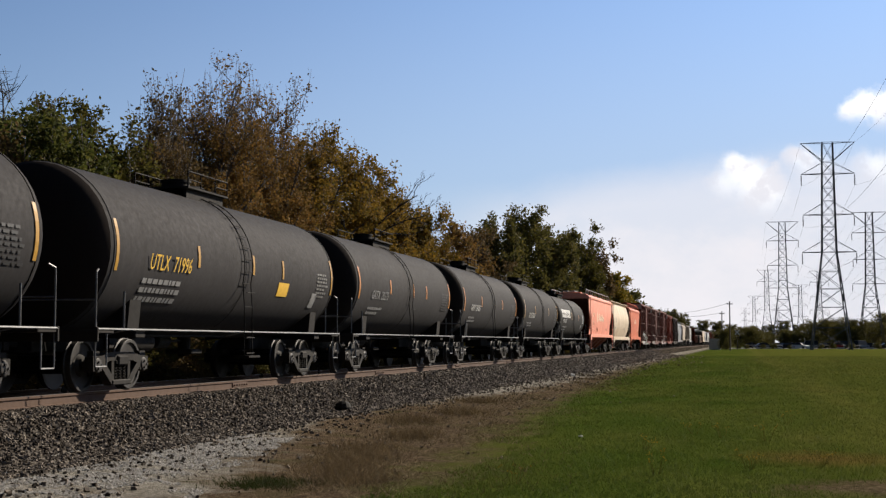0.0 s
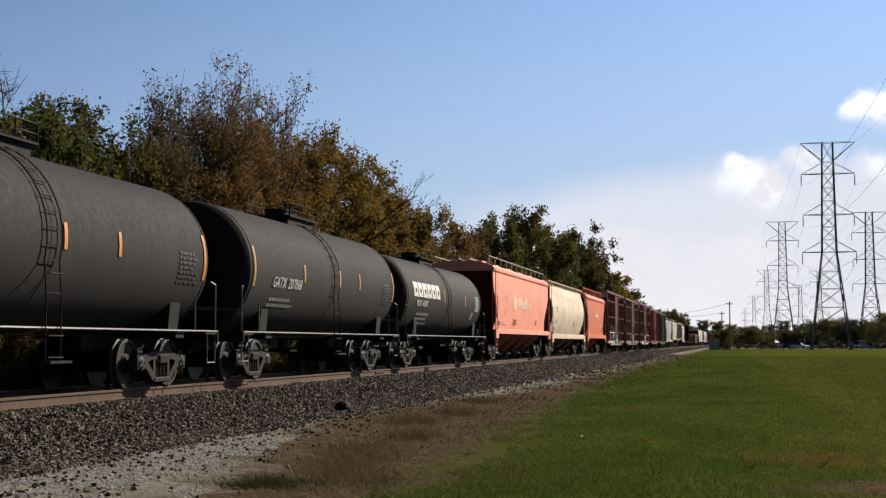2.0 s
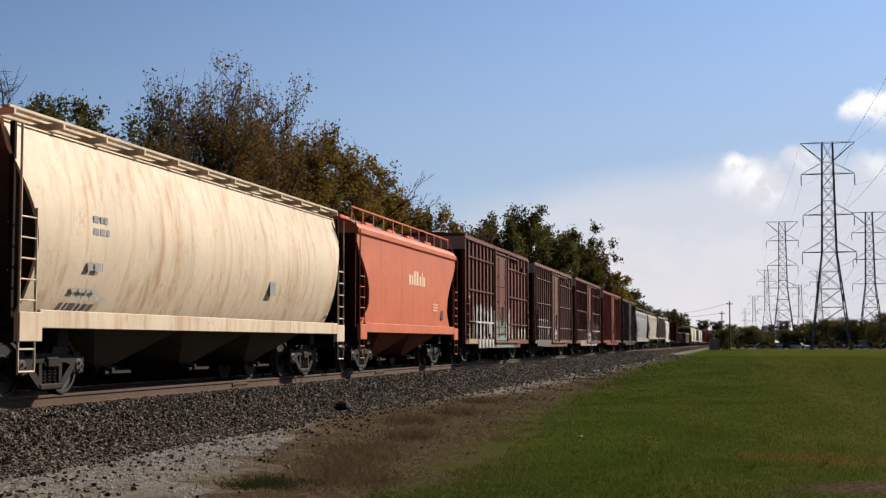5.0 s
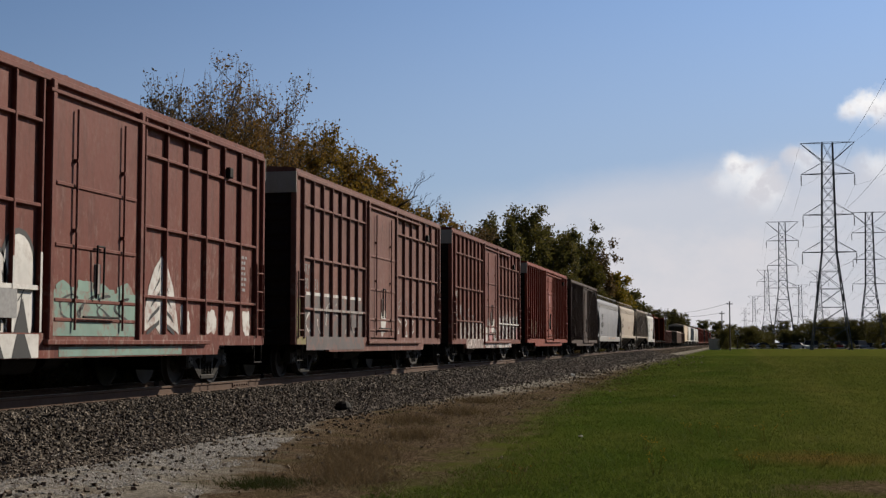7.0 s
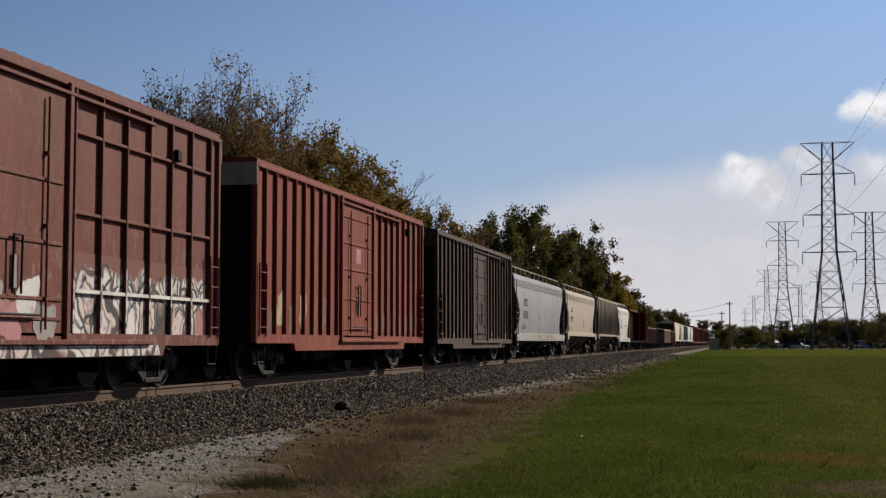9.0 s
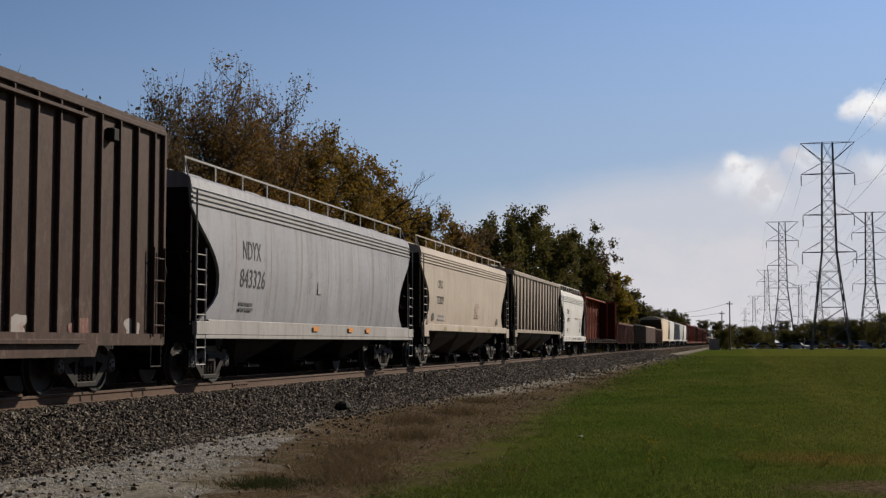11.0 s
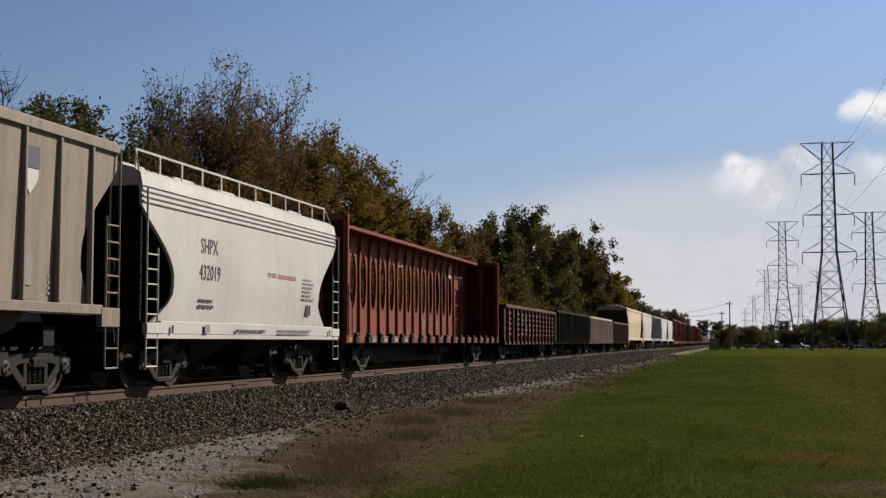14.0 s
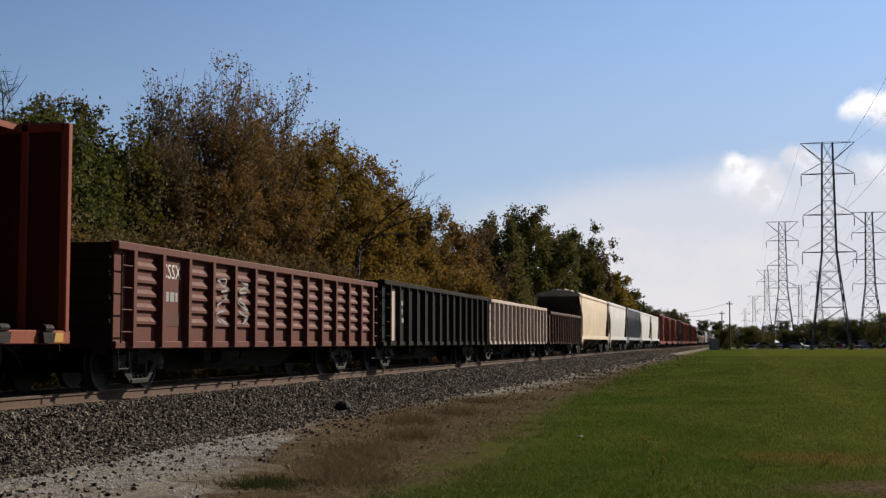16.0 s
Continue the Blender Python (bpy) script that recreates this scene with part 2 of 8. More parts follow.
def paint(name, color, dirt=(0.06, 0.045, 0.035), wear=0.35, rough=0.55, rust=0.0, spec=0.14, scuff=0.0):
    """Weathered vehicle paint: faded patches, streaks that run down, grime and rust."""
    s = Nodes(name)
    c = s.coords()
    big = s.noise(c, 0.55, 3.0, 0.6, 0.3, 0.7)
    col = s.mix(big, scaled(color, 0.88), scaled(color, 1.1))
    fine = s.noise(c, 9.0, 6.0, 0.7, 0.3, 0.75)
    col = s.mix(s.math("MULTIPLY", fine, 0.22), col, scaled(color, 0.62))
    streak = s.noise(s.coords((2.2, 2.2, 0.16)), 1.6, 5.0, 0.65, 0.48, 0.78)
    col = s.mix(s.math("MULTIPLY", streak, wear), col, dirt)
    blot = s.noise(c, 2.3, 7.0, 0.75, 0.56, 0.7)
    col = s.mix(s.math("MULTIPLY", blot, wear * 0.6), col, dirt)
    if rust:
        r = s.noise(s.coords((1.5, 1.5, 0.5)), 3.4, 8.0, 0.8, 0.58, 0.66)
        col = s.mix(s.math("MULTIPLY", r, rust), col, (0.104, 0.04, 0.02))
    if scuff:
        # scraped paint and chalk, mostly low on the side
        sep = s.n("ShaderNodeSeparateXYZ")
        s.link(c, sep.inputs[0])
        low = s.ramp(sep.outputs[2], 0.9, 3.4, 1.0, 0.16)
        pale = s.noise(s.coords((1, 2.2, 0.9)), 2.6, 9.0, 0.8, 0.52, 0.66)
        col = s.mix(s.math("MULTIPLY", s.math("MULTIPLY", pale, low), scuff), col, (0.288, 0.232, 0.2))
        dark = s.noise(s.coords((1, 1.6, 0.5)), 1.7, 8.0, 0.75, 0.52, 0.68)
        col = s.mix(s.math("MULTIPLY", dark, 0.65), col, scaled(color, 0.35))
        board = s.noise(s.coords((0.0, 1.0, 0.02)), 1.1, 1.0, 0.5, 0.38, 0.62)
        col = s.mix(s.math("MULTIPLY", board, 0.3), col, scaled(color, 0.6))
    s.bump(s.noise(c, 14.0, 5.0, 0.6, 0.2, 0.8), 0.12, 0.01)
    return s.done(col, s.ramp(fine, 0.0, 1.0, rough - 0.08, rough + 0.15), 0.0, spec)


def plain(name, color, rough=0.6, metal=0.0, var=0.25, scale=6.0):
    s = Nodes(name)
    f = s.noise(s.coords(), scale, 5.0, 0.65, 0.3, 0.7)
    return s.done(s.mix(f, scaled(color, 1 - var), scaled(color, 1 + var)), rough, metal)


TANK_GREY = paint("tank_grey_paint", (0.029, 0.0275, 0.0283), (0.016, 0.0138, 0.0132), 0.5, 0.76, spec=0.09)
TANK_BLACK = paint("tank_black_paint", (0.0175, 0.016, 0.0155), (0.032, 0.025, 0.021), 0.35, 0.7, spec=0.1)
ORANGE = paint("orange_paint", (0.74, 0.295, 0.21), (0.289, 0.1032, 0.05504), 0.22, 0.5)
RED_ORANGE = paint("red_orange_paint", (0.52, 0.146, 0.077), (0.1651, 0.04816, 0.02064), 0.3, 0.5)
CREAM = paint("cream_paint", (0.58, 0.485, 0.37), (0.33, 0.165, 0.06), 0.85, 0.55, rust=0.35)
GREY_WHITE = paint("pale_grey_paint", (0.25, 0.252, 0.27), (0.075, 0.07, 0.066), 0.6, 0.5)
BEIGE = paint("beige_paint", (0.372, 0.315, 0.26), (0.128, 0.1024, 0.0704), 0.4, 0.55)
TAUPE = paint("taupe_paint", (0.255, 0.212, 0.172), (0.072, 0.056, 0.0448), 0.5, 0.6, rust=0.2)
WHITE = paint("white_paint", (0.51, 0.498, 0.478), (0.2432, 0.2176, 0.1792), 0.3, 0.5)
BOX_BROWN = paint("brown_boxcar_paint", (0.132, 0.0405, 0.03), (0.054, 0.03, 0.024), 0.45, 0.6, rust=0.3, scuff=0.9)
BOX_DULL = paint("dull_brown_boxcar_paint", (0.148, 0.066, 0.054), (0.072, 0.048, 0.04), 0.5, 0.65, rust=0.3, scuff=0.85)
BOX_RED = paint("red_boxcar_paint", (0.18, 0.036, 0.02), (0.06, 0.02704, 0.018), 0.45, 0.6, rust=0.25, scuff=0.35)
BOX_DARK = paint("dark_brown_boxcar_paint", (0.05104, 0.03, 0.0228), (0.024, 0.018, 0.01504), 0.5, 0.65, rust=0.3, scuff=0.25)
# car ends: the shade between the cars is put into these two dark colours
END_SHADE_BLACK = paint("black_shaded_car_end", (0.017, 0.0135, 0.012), (0.03, 0.02, 0.016), 0.4, 0.8, spec=0.05)
END_SHADE_RED = paint("red_shaded_car_end", (0.05, 0.0142, 0.0085), (0.03, 0.014, 0.01), 0.5, 0.8, spec=0.05)
END_BAND = paint("grey_galvanised_end_band", (0.25, 0.235, 0.22), (0.12, 0.08, 0.06), 0.45, 0.6)
BEAM_RED = paint("oxide_red_paint", (0.178, 0.046, 0.0245), (0.072, 0.02704, 0.018), 0.35, 0.6, rust=0.2)
GON_RED = paint("gondola_brown_paint", (0.088, 0.028, 0.0195), (0.06, 0.038, 0.03), 0.3, 0.65, rust=0.35)
GON_BLACK = paint("gondola_black_paint", (0.02, 0.018, 0.0165), (0.07, 0.058, 0.048), 0.4, 0.75, rust=0.25, spec=0.03)
GON_GREY = paint("gondola_grey_paint", (0.42, 0.335, 0.285), (0.13, 0.06, 0.04), 0.6, 0.6, rust=0.75)
GON_BROWN = paint("gondola_dark_brown_paint", (0.072, 0.03304, 0.024), (0.036, 0.024, 0.018), 0.5, 0.65, rust=0.3)
ROOF_METAL = paint("galvanised_roof", (0.28, 0.272, 0.264), (0.104, 0.064, 0.04), 0.5, 0.5, rust=0.4)
UNDER = paint("grimy_underframe", (0.011, 0.0097, 0.0088), (0.026, 0.019, 0.0135), 0.4, 0.75)
CASTING = paint("dusty_cast_steel", (0.016, 0.0142, 0.0124), (0.04, 0.031, 0.025), 0.4, 0.7)
# hopper bays: grime, with the shade under the body mixed into the colour
BAY_GRIME_SHADE = paint("bay_grime_and_shade", (0.08, 0.064, 0.049), (0.032, 0.024, 0.0176), 0.5, 0.85, spec=0.05)
BAY_RUST_SHADE = paint("orange_brown_grime_and_shade", (0.17, 0.056, 0.03), (0.04, 0.02, 0.0128), 0.5, 0.85, spec=0.05)
WHEEL = plain("wheel_steel", (0.016, 0.0136, 0.012), 0.6, 0.2)
TREAD = plain("polished_tread", (0.36, 0.352, 0.344), 0.3, 0.9, 0.1)
STEEL_RAIL = plain("bare_steel_rod", (0.13, 0.13, 0.13), 0.5, 0.4)
YELLOW_TAPE = plain("yellow_reflective_tape", (0.36, 0.2, 0.04), 0.35, 0.0, 0.1)
AMBER_TAPE = plain("amber_reflective_tape", (0.48, 0.192, 0.04), 0.35, 0.0, 0.1)
INK_WHITE = plain("white_stencil_paint", (0.4608, 0.4544, 0.4352), 0.6, 0.0, 0.12, 14)
INK_GREY = plain("faded_stencil_paint", (0.192, 0.192, 0.192), 0.6, 0.0, 0.2, 14)
INK_DIM = plain("dusty_stencil_paint", (0.1, 0.098, 0.095), 0.7, 0.0, 0.2, 14)
INK_BLACK = plain("black_stencil_paint", (0.0128, 0.0128, 0.01408), 0.6, 0.0, 0.2, 14)
INK_YELLOW = plain("yellow_stencil_paint", (0.6, 0.36, 0.03), 0.6, 0.0, 0.15, 14)
INK_PALE = plain("pale_yellow_print", (0.68, 0.48, 0.336), 0.6, 0.0, 0.12, 10)
INK_SALMON = plain("faded_salmon_print", (0.76, 0.38, 0.28), 0.6, 0.0, 0.12, 14)
INK_NOTICE = plain("almost_faded_red_print", (0.3, 0.19, 0.15), 0.6, 0.0, 0.2, 14)
INK_FADED = plain("faded_red_print", (0.32, 0.16, 0.128), 0.6, 0.0, 0.2, 14)
TAPE_DUSTY = plain("dusty_yellow_tape", (0.24, 0.192, 0.08), 0.5, 0.0, 0.2)


def spray(name, color, under=(0.17, 0.065, 0.048)):
    """Sprayed paint, patchy and worn back to the steel in places."""
    s = Nodes(name)
    c = s.coords()
    worn = s.noise(c, 3.2, 7.0, 0.75, 0.5, 0.64)
    col = s.mix(s.noise(c, 1.4, 4.0, 0.6, 0.35, 0.65), color, scaled(color, 0.72))
    return s.done(s.mix(s.math("MULTIPLY", worn, 0.75), col, under), 0.65)


def graffiti(name, fill, second, line, z0, z1, size=1.0, turn=0.0):
    """Sprayed lettering: swelling bent shapes with dark edges, ragged at the top, worn to the steel."""
    s = Nodes(name)
    at = s.n("ShaderNodeMapping")
    at.inputs["Location"].default_value = (0, turn, 0)
    s.link(s.n("ShaderNodeTexCoord").outputs["Object"], at.inputs[0])
    c = at.outputs[0]
    sep = s.n("ShaderNodeSeparateXYZ")
    s.link(c, sep.inputs[0])
    bend = s.n("ShaderNodeTexNoise", Scale=1.5 / size, Detail=2.0)
    s.link(c, bend.inputs["Vector"])
    sway = s.n("ShaderNodeVectorMath")
    sway.operation = "MULTIPLY_ADD"
    s.link(bend.outputs["Color"], sway.inputs[0])
    sway.inputs[1].default_value = (0.0, 0.9 * size, 0.9 * size)
    s.link(c, sway.inputs[2])
    tall = s.n("ShaderNodeMapping")
    tall.inputs["Scale"].default_value = (0.0, 1.5 / size, 0.85 / size)
    s.link(sway.outputs[0], tall.inputs[0])
    cell, rim = s.n("ShaderNodeTexVoronoi", Scale=1.0), s.n("ShaderNodeTexVoronoi", Scale=1.0)
    rim.feature = "DISTANCE_TO_EDGE"
    s.link(tall.outputs[0], cell.inputs["Vector"])
    s.link(tall.outputs[0], rim.inputs["Vector"])
    tone = s.n("ShaderNodeSeparateColor")
    s.link(cell.outputs["Color"], tone.inputs[0])
    col = s.colors(tone.outputs[0], second, fill, fill)
    edge = rim.outputs["Distance"]
    col = s.mix(s.ramp(s.math("ABSOLUTE", s.math("SUBTRACT", edge, 0.2), 0.0), 0.015, 0.04, 0.8, 0.0), col, scaled(line, 2.0))
    col = s.mix(s.ramp(edge, 0.04, 0.075, 0.95, 0.0), col, line)
    worn = s.noise(c, 2.6, 8.0, 0.8, 0.5, 0.62)
    ragged = s.math("ADD", sep.outputs[2], s.math("MULTIPLY", s.noise(c, 1.9, 5.0, 0.65, 0.25, 0.75), 0.55))
    bare = s.math("MAXIMUM", s.math("MULTIPLY", worn, 0.7), s.ramp(ragged, z1 - 0.12, z1 + 0.04))
    return s.done(s.mix(bare, col, (0.13, 0.05, 0.038)), 0.6, 0.0, 0.2)


TAG_WHITE = graffiti("white_sprayed_letters", (0.5, 0.49, 0.47), (0.44, 0.34, 0.33), (0.03, 0.02, 0.022), 0.6, 2.3, 0.9)
TAG_GREY = graffiti("grey_sprayed_letters", (0.13, 0.094, 0.084), (0.21, 0.175, 0.16), (0.33, 0.3, 0.28), 0.6, 1.95, 0.8, 3.0)
SILL_GREY = paint("grimy_pale_sill_paint", (0.272, 0.264, 0.256), (0.112, 0.088, 0.064), 0.5, 0.6)
SPRAY_WHITE = spray("worn_white_spray", (0.496, 0.488, 0.464))
SPRAY_CHALK = spray("bright_white_spray", (0.528, 0.52, 0.496), (0.32, 0.288, 0.264))
SPRAY_GREY = spray("worn_grey_spray", (0.2312, 0.2108, 0.1972))
SPRAY_TEAL = spray("worn_teal_spray", (0.1496, 0.2448, 0.204))
SPRAY_PINK = spray("worn_pink_spray", (0.306, 0.1292, 0.136))
SPRAY_CREAM = spray("worn_cream_spray", (0.34, 0.2584, 0.1632))
SPRAY_DARK = spray("worn_dark_grey_spray", (0.08, 0.0664, 0.0656))
SPRAY_YELLOW = spray("worn_dull_yellow_spray", (0.16, 0.132, 0.04))
INK_NAVY = plain("navy_print", (0.032, 0.0384, 0.0768), 0.6, 0.0, 0.15, 14)

# ---------------------------------------------------------------- ground
def grass_edge(y):
    """Where the mown grass gives way to bare dirt beside the ballast."""
    return -3.4 - 1.0 * min(1.0, max(0.0, (y - 13) / 20)) - 1.4 * min(1.0, max(0.0, (y - 25) / 60)) - 1.2 * min(1.0, max(0.0, (y - 60) / 200))


def wobble(x, y, s, seed=0.0):
    return noise.noise(Vector((x * s, y * s, seed)))


def ground_z(x, y):
    z = 0.13 * min(1.0, max(0.0, (-5.6 - x) / 2.6)) if x > -15 else 0.13
    if abs(x) < 60 and -30 < y < 220:
        z += 0.025 * wobble(x, y, 0.5) + 0.012 * wobble(x, y, 2.1, 5.0)
    return z


def mowing(s, col):
    """Mown bands along the field, yellower turf further from the line, a dry scorched spot."""
    pos = s.coords(world=True)
    sep = s.n("ShaderNodeSeparateXYZ")
    s.link(pos, sep.inputs[0])
    bend = s.math("ADD", sep.outputs[0], s.math("MULTIPLY", s.noise(s.coords((1, 0.2, 1), True), 0.25, 4.0, 0.7, 0.0, 1.0), 2.6))
    # broad darker swath, then a pale strip where the mower turned
    col = s.mix(s.math("MULTIPLY", s.noise(s.coords((1, 0.25, 1), True), 0.4, 3.0, 0.6, 0.4, 0.65), 0.4), col, (0.034, 0.066, 0.008))
    col = s.mix(s.math("MULTIPLY", s.noise(s.coords((1, 0.4, 1), True), 0.3, 5.0, 0.65, 0.42, 0.66), 0.5), col, (0.094, 0.097, 0.023))
    strip = s.math("ABSOLUTE", s.math("SUBTRACT", bend, 3.9), 0.0)
    col = s.mix(s.ramp(strip, 0.0, 1.1, 0.42, 0.0), col, (0.105, 0.102, 0.027))
    far = s.math("ADD", bend, s.math("MULTIPLY", s.noise(pos, 0.45, 5.0, 0.7, 0.3, 0.7), 2.0))
    col = s.mix(s.ramp(far, 2.0, 6.5, 0.0, 0.5), col, (0.082, 0.083, 0.018))
    spot = s.n("ShaderNodeVectorMath")
    spot.operation = "DISTANCE"
    spot.inputs[1].default_value = (1.1, 19.2, 0.0)
    s.link(pos, spot.inputs[0])
    ring = s.math("ADD", spot.outputs["Value"], s.math("MULTIPLY", s.noise(pos, 1.5, 5.0, 0.7, 0.0, 1.0), 1.4))
    return s.mix(s.ramp(ring, 0.9, 2.2, 0.6, 0.0), col, (0.12, 0.068, 0.024))


def ground_material():
    s = Nodes("field_ground")
    pos = s.coords(world=True)
    sep = s.n("ShaderNodeSeparateXYZ")
    s.link(pos, sep.inputs[0])
    x, y = sep.outputs[0], sep.outputs[1]
    # mown grass: patches, faint mowing lines along the field, dry spots
    wide = s.noise(s.coords((1, 0.35, 1), True), 0.16, 4.0, 0.6, 0.35, 0.65)
    tuft = s.noise(pos, 2.4, 6.0, 0.7, 0.3, 0.7)
    blade = s.noise(s.coords((1, 0.5, 1), True), 26.0, 5.0, 0.7, 0.3, 0.7)
    col = s.mix(wide, (0.034, 0.055, 0.0075), (0.053, 0.067, 0.011))
    col = s.mix(s.math("MULTIPLY", tuft, 0.45), col, (0.02, 0.034, 0.005))
    col = s.mix(s.math("MULTIPLY", blade, 0.5), col, (0.0496, 0.05952, 0.0124))
    dry = s.noise(s.coords((0.6, 0.25, 1), True), 0.5, 5.0, 0.65, 0.56, 0.72)
    col = s.mix(s.math("MULTIPLY", dry, 0.7), col, (0.0744, 0.05704, 0.01984))
    # worn patch of bare dirt
    bare = s.n("ShaderNodeVectorMath")
    bare.operation = "DISTANCE"
    bare.inputs[1].default_value = (1.5, 15.3, 0.0)
    s.link(pos, bare.inputs[0])
    col = mowing(s, col)
    # dirt with dead grass beside the line
    grain = s.noise(s.coords((1, 0.45, 1), True), 9.0, 8.0, 0.8, 0.38, 0.62)
    dirt = s.mix(grain, (0.022, 0.0152, 0.01), (0.108, 0.078, 0.051))
    dirt = s.mix(s.noise(pos, 24.0, 5.0, 0.8, 0.54, 0.66), dirt, (0.2, 0.16, 0.11))
    dirt = s.mix(s.noise(pos, 0.9, 5.0, 0.7, 0.5, 0.68), dirt, (0.05952, 0.0496, 0.0248))
    dirt = s.mix(s.noise(pos, 1.7, 6.0, 0.7, 0.6, 0.7), dirt, (0.0248, 0.03472, 0.00896))
    # fine pale gravel by the toe of the ballast
    stone = s.n("ShaderNodeTexVoronoi", Scale=26.0)
    s.link(pos, stone.inputs["Vector"])
    grav = s.colors(stone.outputs["Color"], (0.16, 0.148, 0.124), (0.288, 0.268, 0.228), (0.416, 0.392, 0.344))
    grav = s.mix(s.noise(pos, 40.0, 4.0, 0.7, 0.35, 0.7), grav, (0.05952, 0.05456, 0.0496))
    # the edges between them wander
    w1 = s.math("MULTIPLY", s.math("SUBTRACT", s.noise(pos, 0.8, 8.0, 0.75, 0.0, 1.0), 0.5), 4.2)
    edge = s.math("ADD", s.ramp(y, 13.0, 33.0, -3.4, -4.4), s.math("ADD", s.ramp(y, 25.0, 85.0, 0.0, -1.4), s.ramp(y, 60.0, 260.0, 0.0, -1.2)))
    d = s.math("SUBTRACT", s.math("ADD", x, w1), edge)
    col = s.mix(s.ramp(d, -0.7, 0.5, 1.0, 0.0), col, dirt)
    patch = s.math("ADD", bare.outputs["Value"], w1)
    col = s.mix(s.ramp(patch, 0.5, 1.5, 0.9, 0.0), col, dirt)
    gw = s.math("ADD", s.math("ADD", x, w1), s.math("ADD", s.ramp(y, 14.0, 24.0, 0.0, 2.2), s.ramp(y, 30.0, 42.0, 0.0, -1.3)))
    col = s.mix(s.ramp(gw, -6.3, -5.4, 0.92, 0.0), col, grav)
    col = s.mix(s.ramp(x, -16.0, -15.0, 1.0, 0.0), col, s.mix(tuft, (0.05456, 0.04464, 0.01736), (0.0992, 0.07936, 0.03472)))
    s.bump(s.math("ADD", blade, s.math("MULTIPLY", grain, 1.2)), 0.6, 0.03)
    return s.done(col, 1.0, 0.0, 0.0)


GROUND = ground_material()


def build_ground():
    xs = [-3000, -800, -300, -120, -60, -40, -30, -24, -20, -17, -15.2, -14.4] + [-9.8 + 0.3 * k for k in range(45)] + [4.5, 6, 8, 10, 13, 17, 22, 30, 45, 80, 160, 400, 1000, 3000]
    ys = [-3000, -600, -100, -30, -10, 0, 5] + [8 + 0.5 * k for k in range(60)] + [39, 41, 44, 48, 53, 60, 70, 85, 105, 135, 180, 240, 320, 420, 600, 900, 1500, 2500, 4500]
    b = Build()
    n = len(ys)
    v = [(x, y, ground_z(x, y)) for x in xs for y in ys]
    f = [(i * n + j, (i + 1) * n + j, (i + 1) * n + j + 1, i * n + j + 1) for i in range(len(xs) - 1) for j in range(n - 1)]
    b.add(v, f)
    return solid("ground", b, GROUND, "mown green field with dirt and gravel beside the railway", "ground", "structure", smooth=True)


build_ground()


# ---------------------------------------------------------------- track
def ballast_material():
    s = Nodes("crushed_stone")
    pos = s.coords(world=True)
    v = s.n("ShaderNodeTexVoronoi", Scale=17.0)
    s.link(pos, v.inputs["Vector"])
    col = s.colors(v.outputs["Color"], (0.026, 0.021, 0.0165), (0.072, 0.059, 0.047), (0.135, 0.112, 0.09))
    # shade in the gaps between stones, painted as near-black cell edges
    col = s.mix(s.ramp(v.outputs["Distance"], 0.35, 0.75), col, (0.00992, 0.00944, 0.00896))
    s.bump(s.ramp(v.outputs["Distance"], 0.0, 0.8, 1.0, 0.0), 1.0, 0.05)
    return s.done(col, 1.0, 0.0, 0.0)


def stone_material():
    s = Nodes("ballast_stone")
    g = s.n("ShaderNodeNewGeometry")
    col = s.colors(g.outputs["Random Per Island"], (0.018, 0.0146, 0.0118), (0.056, 0.046, 0.037), (0.094, 0.078, 0.063), (0.14, 0.119, 0.098), (0.24, 0.205, 0.168))
    col = s.mix(s.math("MULTIPLY", s.noise(s.coords(world=True), 30.0, 4.0, 0.7, 0.35, 0.7), 0.45), col, (0.02976, 0.02576, 0.02232))
    return s.done(col, 0.9, 0.0, 0.1)


BALLAST, STONE = ballast_material(), stone_material()
RUST = paint("rusty_rail_steel", (0.084, 0.0532, 0.03808), (0.0504, 0.028, 0.0196), 0.4, 0.75)
TIE = paint("creosoted_timber", (0.056, 0.0448, 0.0364), (0.0224, 0.01792, 0.01568), 0.5, 0.85)
TOE, TOP_Z = -8.55, 0.55


def ballast_z(x):
    """Height of the ballast bank over the ground plan."""
    a = abs(x - TRACK_X)
    if a < 1.55:
        return TOP_Z
    return TOP_Z - (a - 1.55) * (TOP_Z - 0.10) / (TRACK_X * -1 + TOE - 1.55)


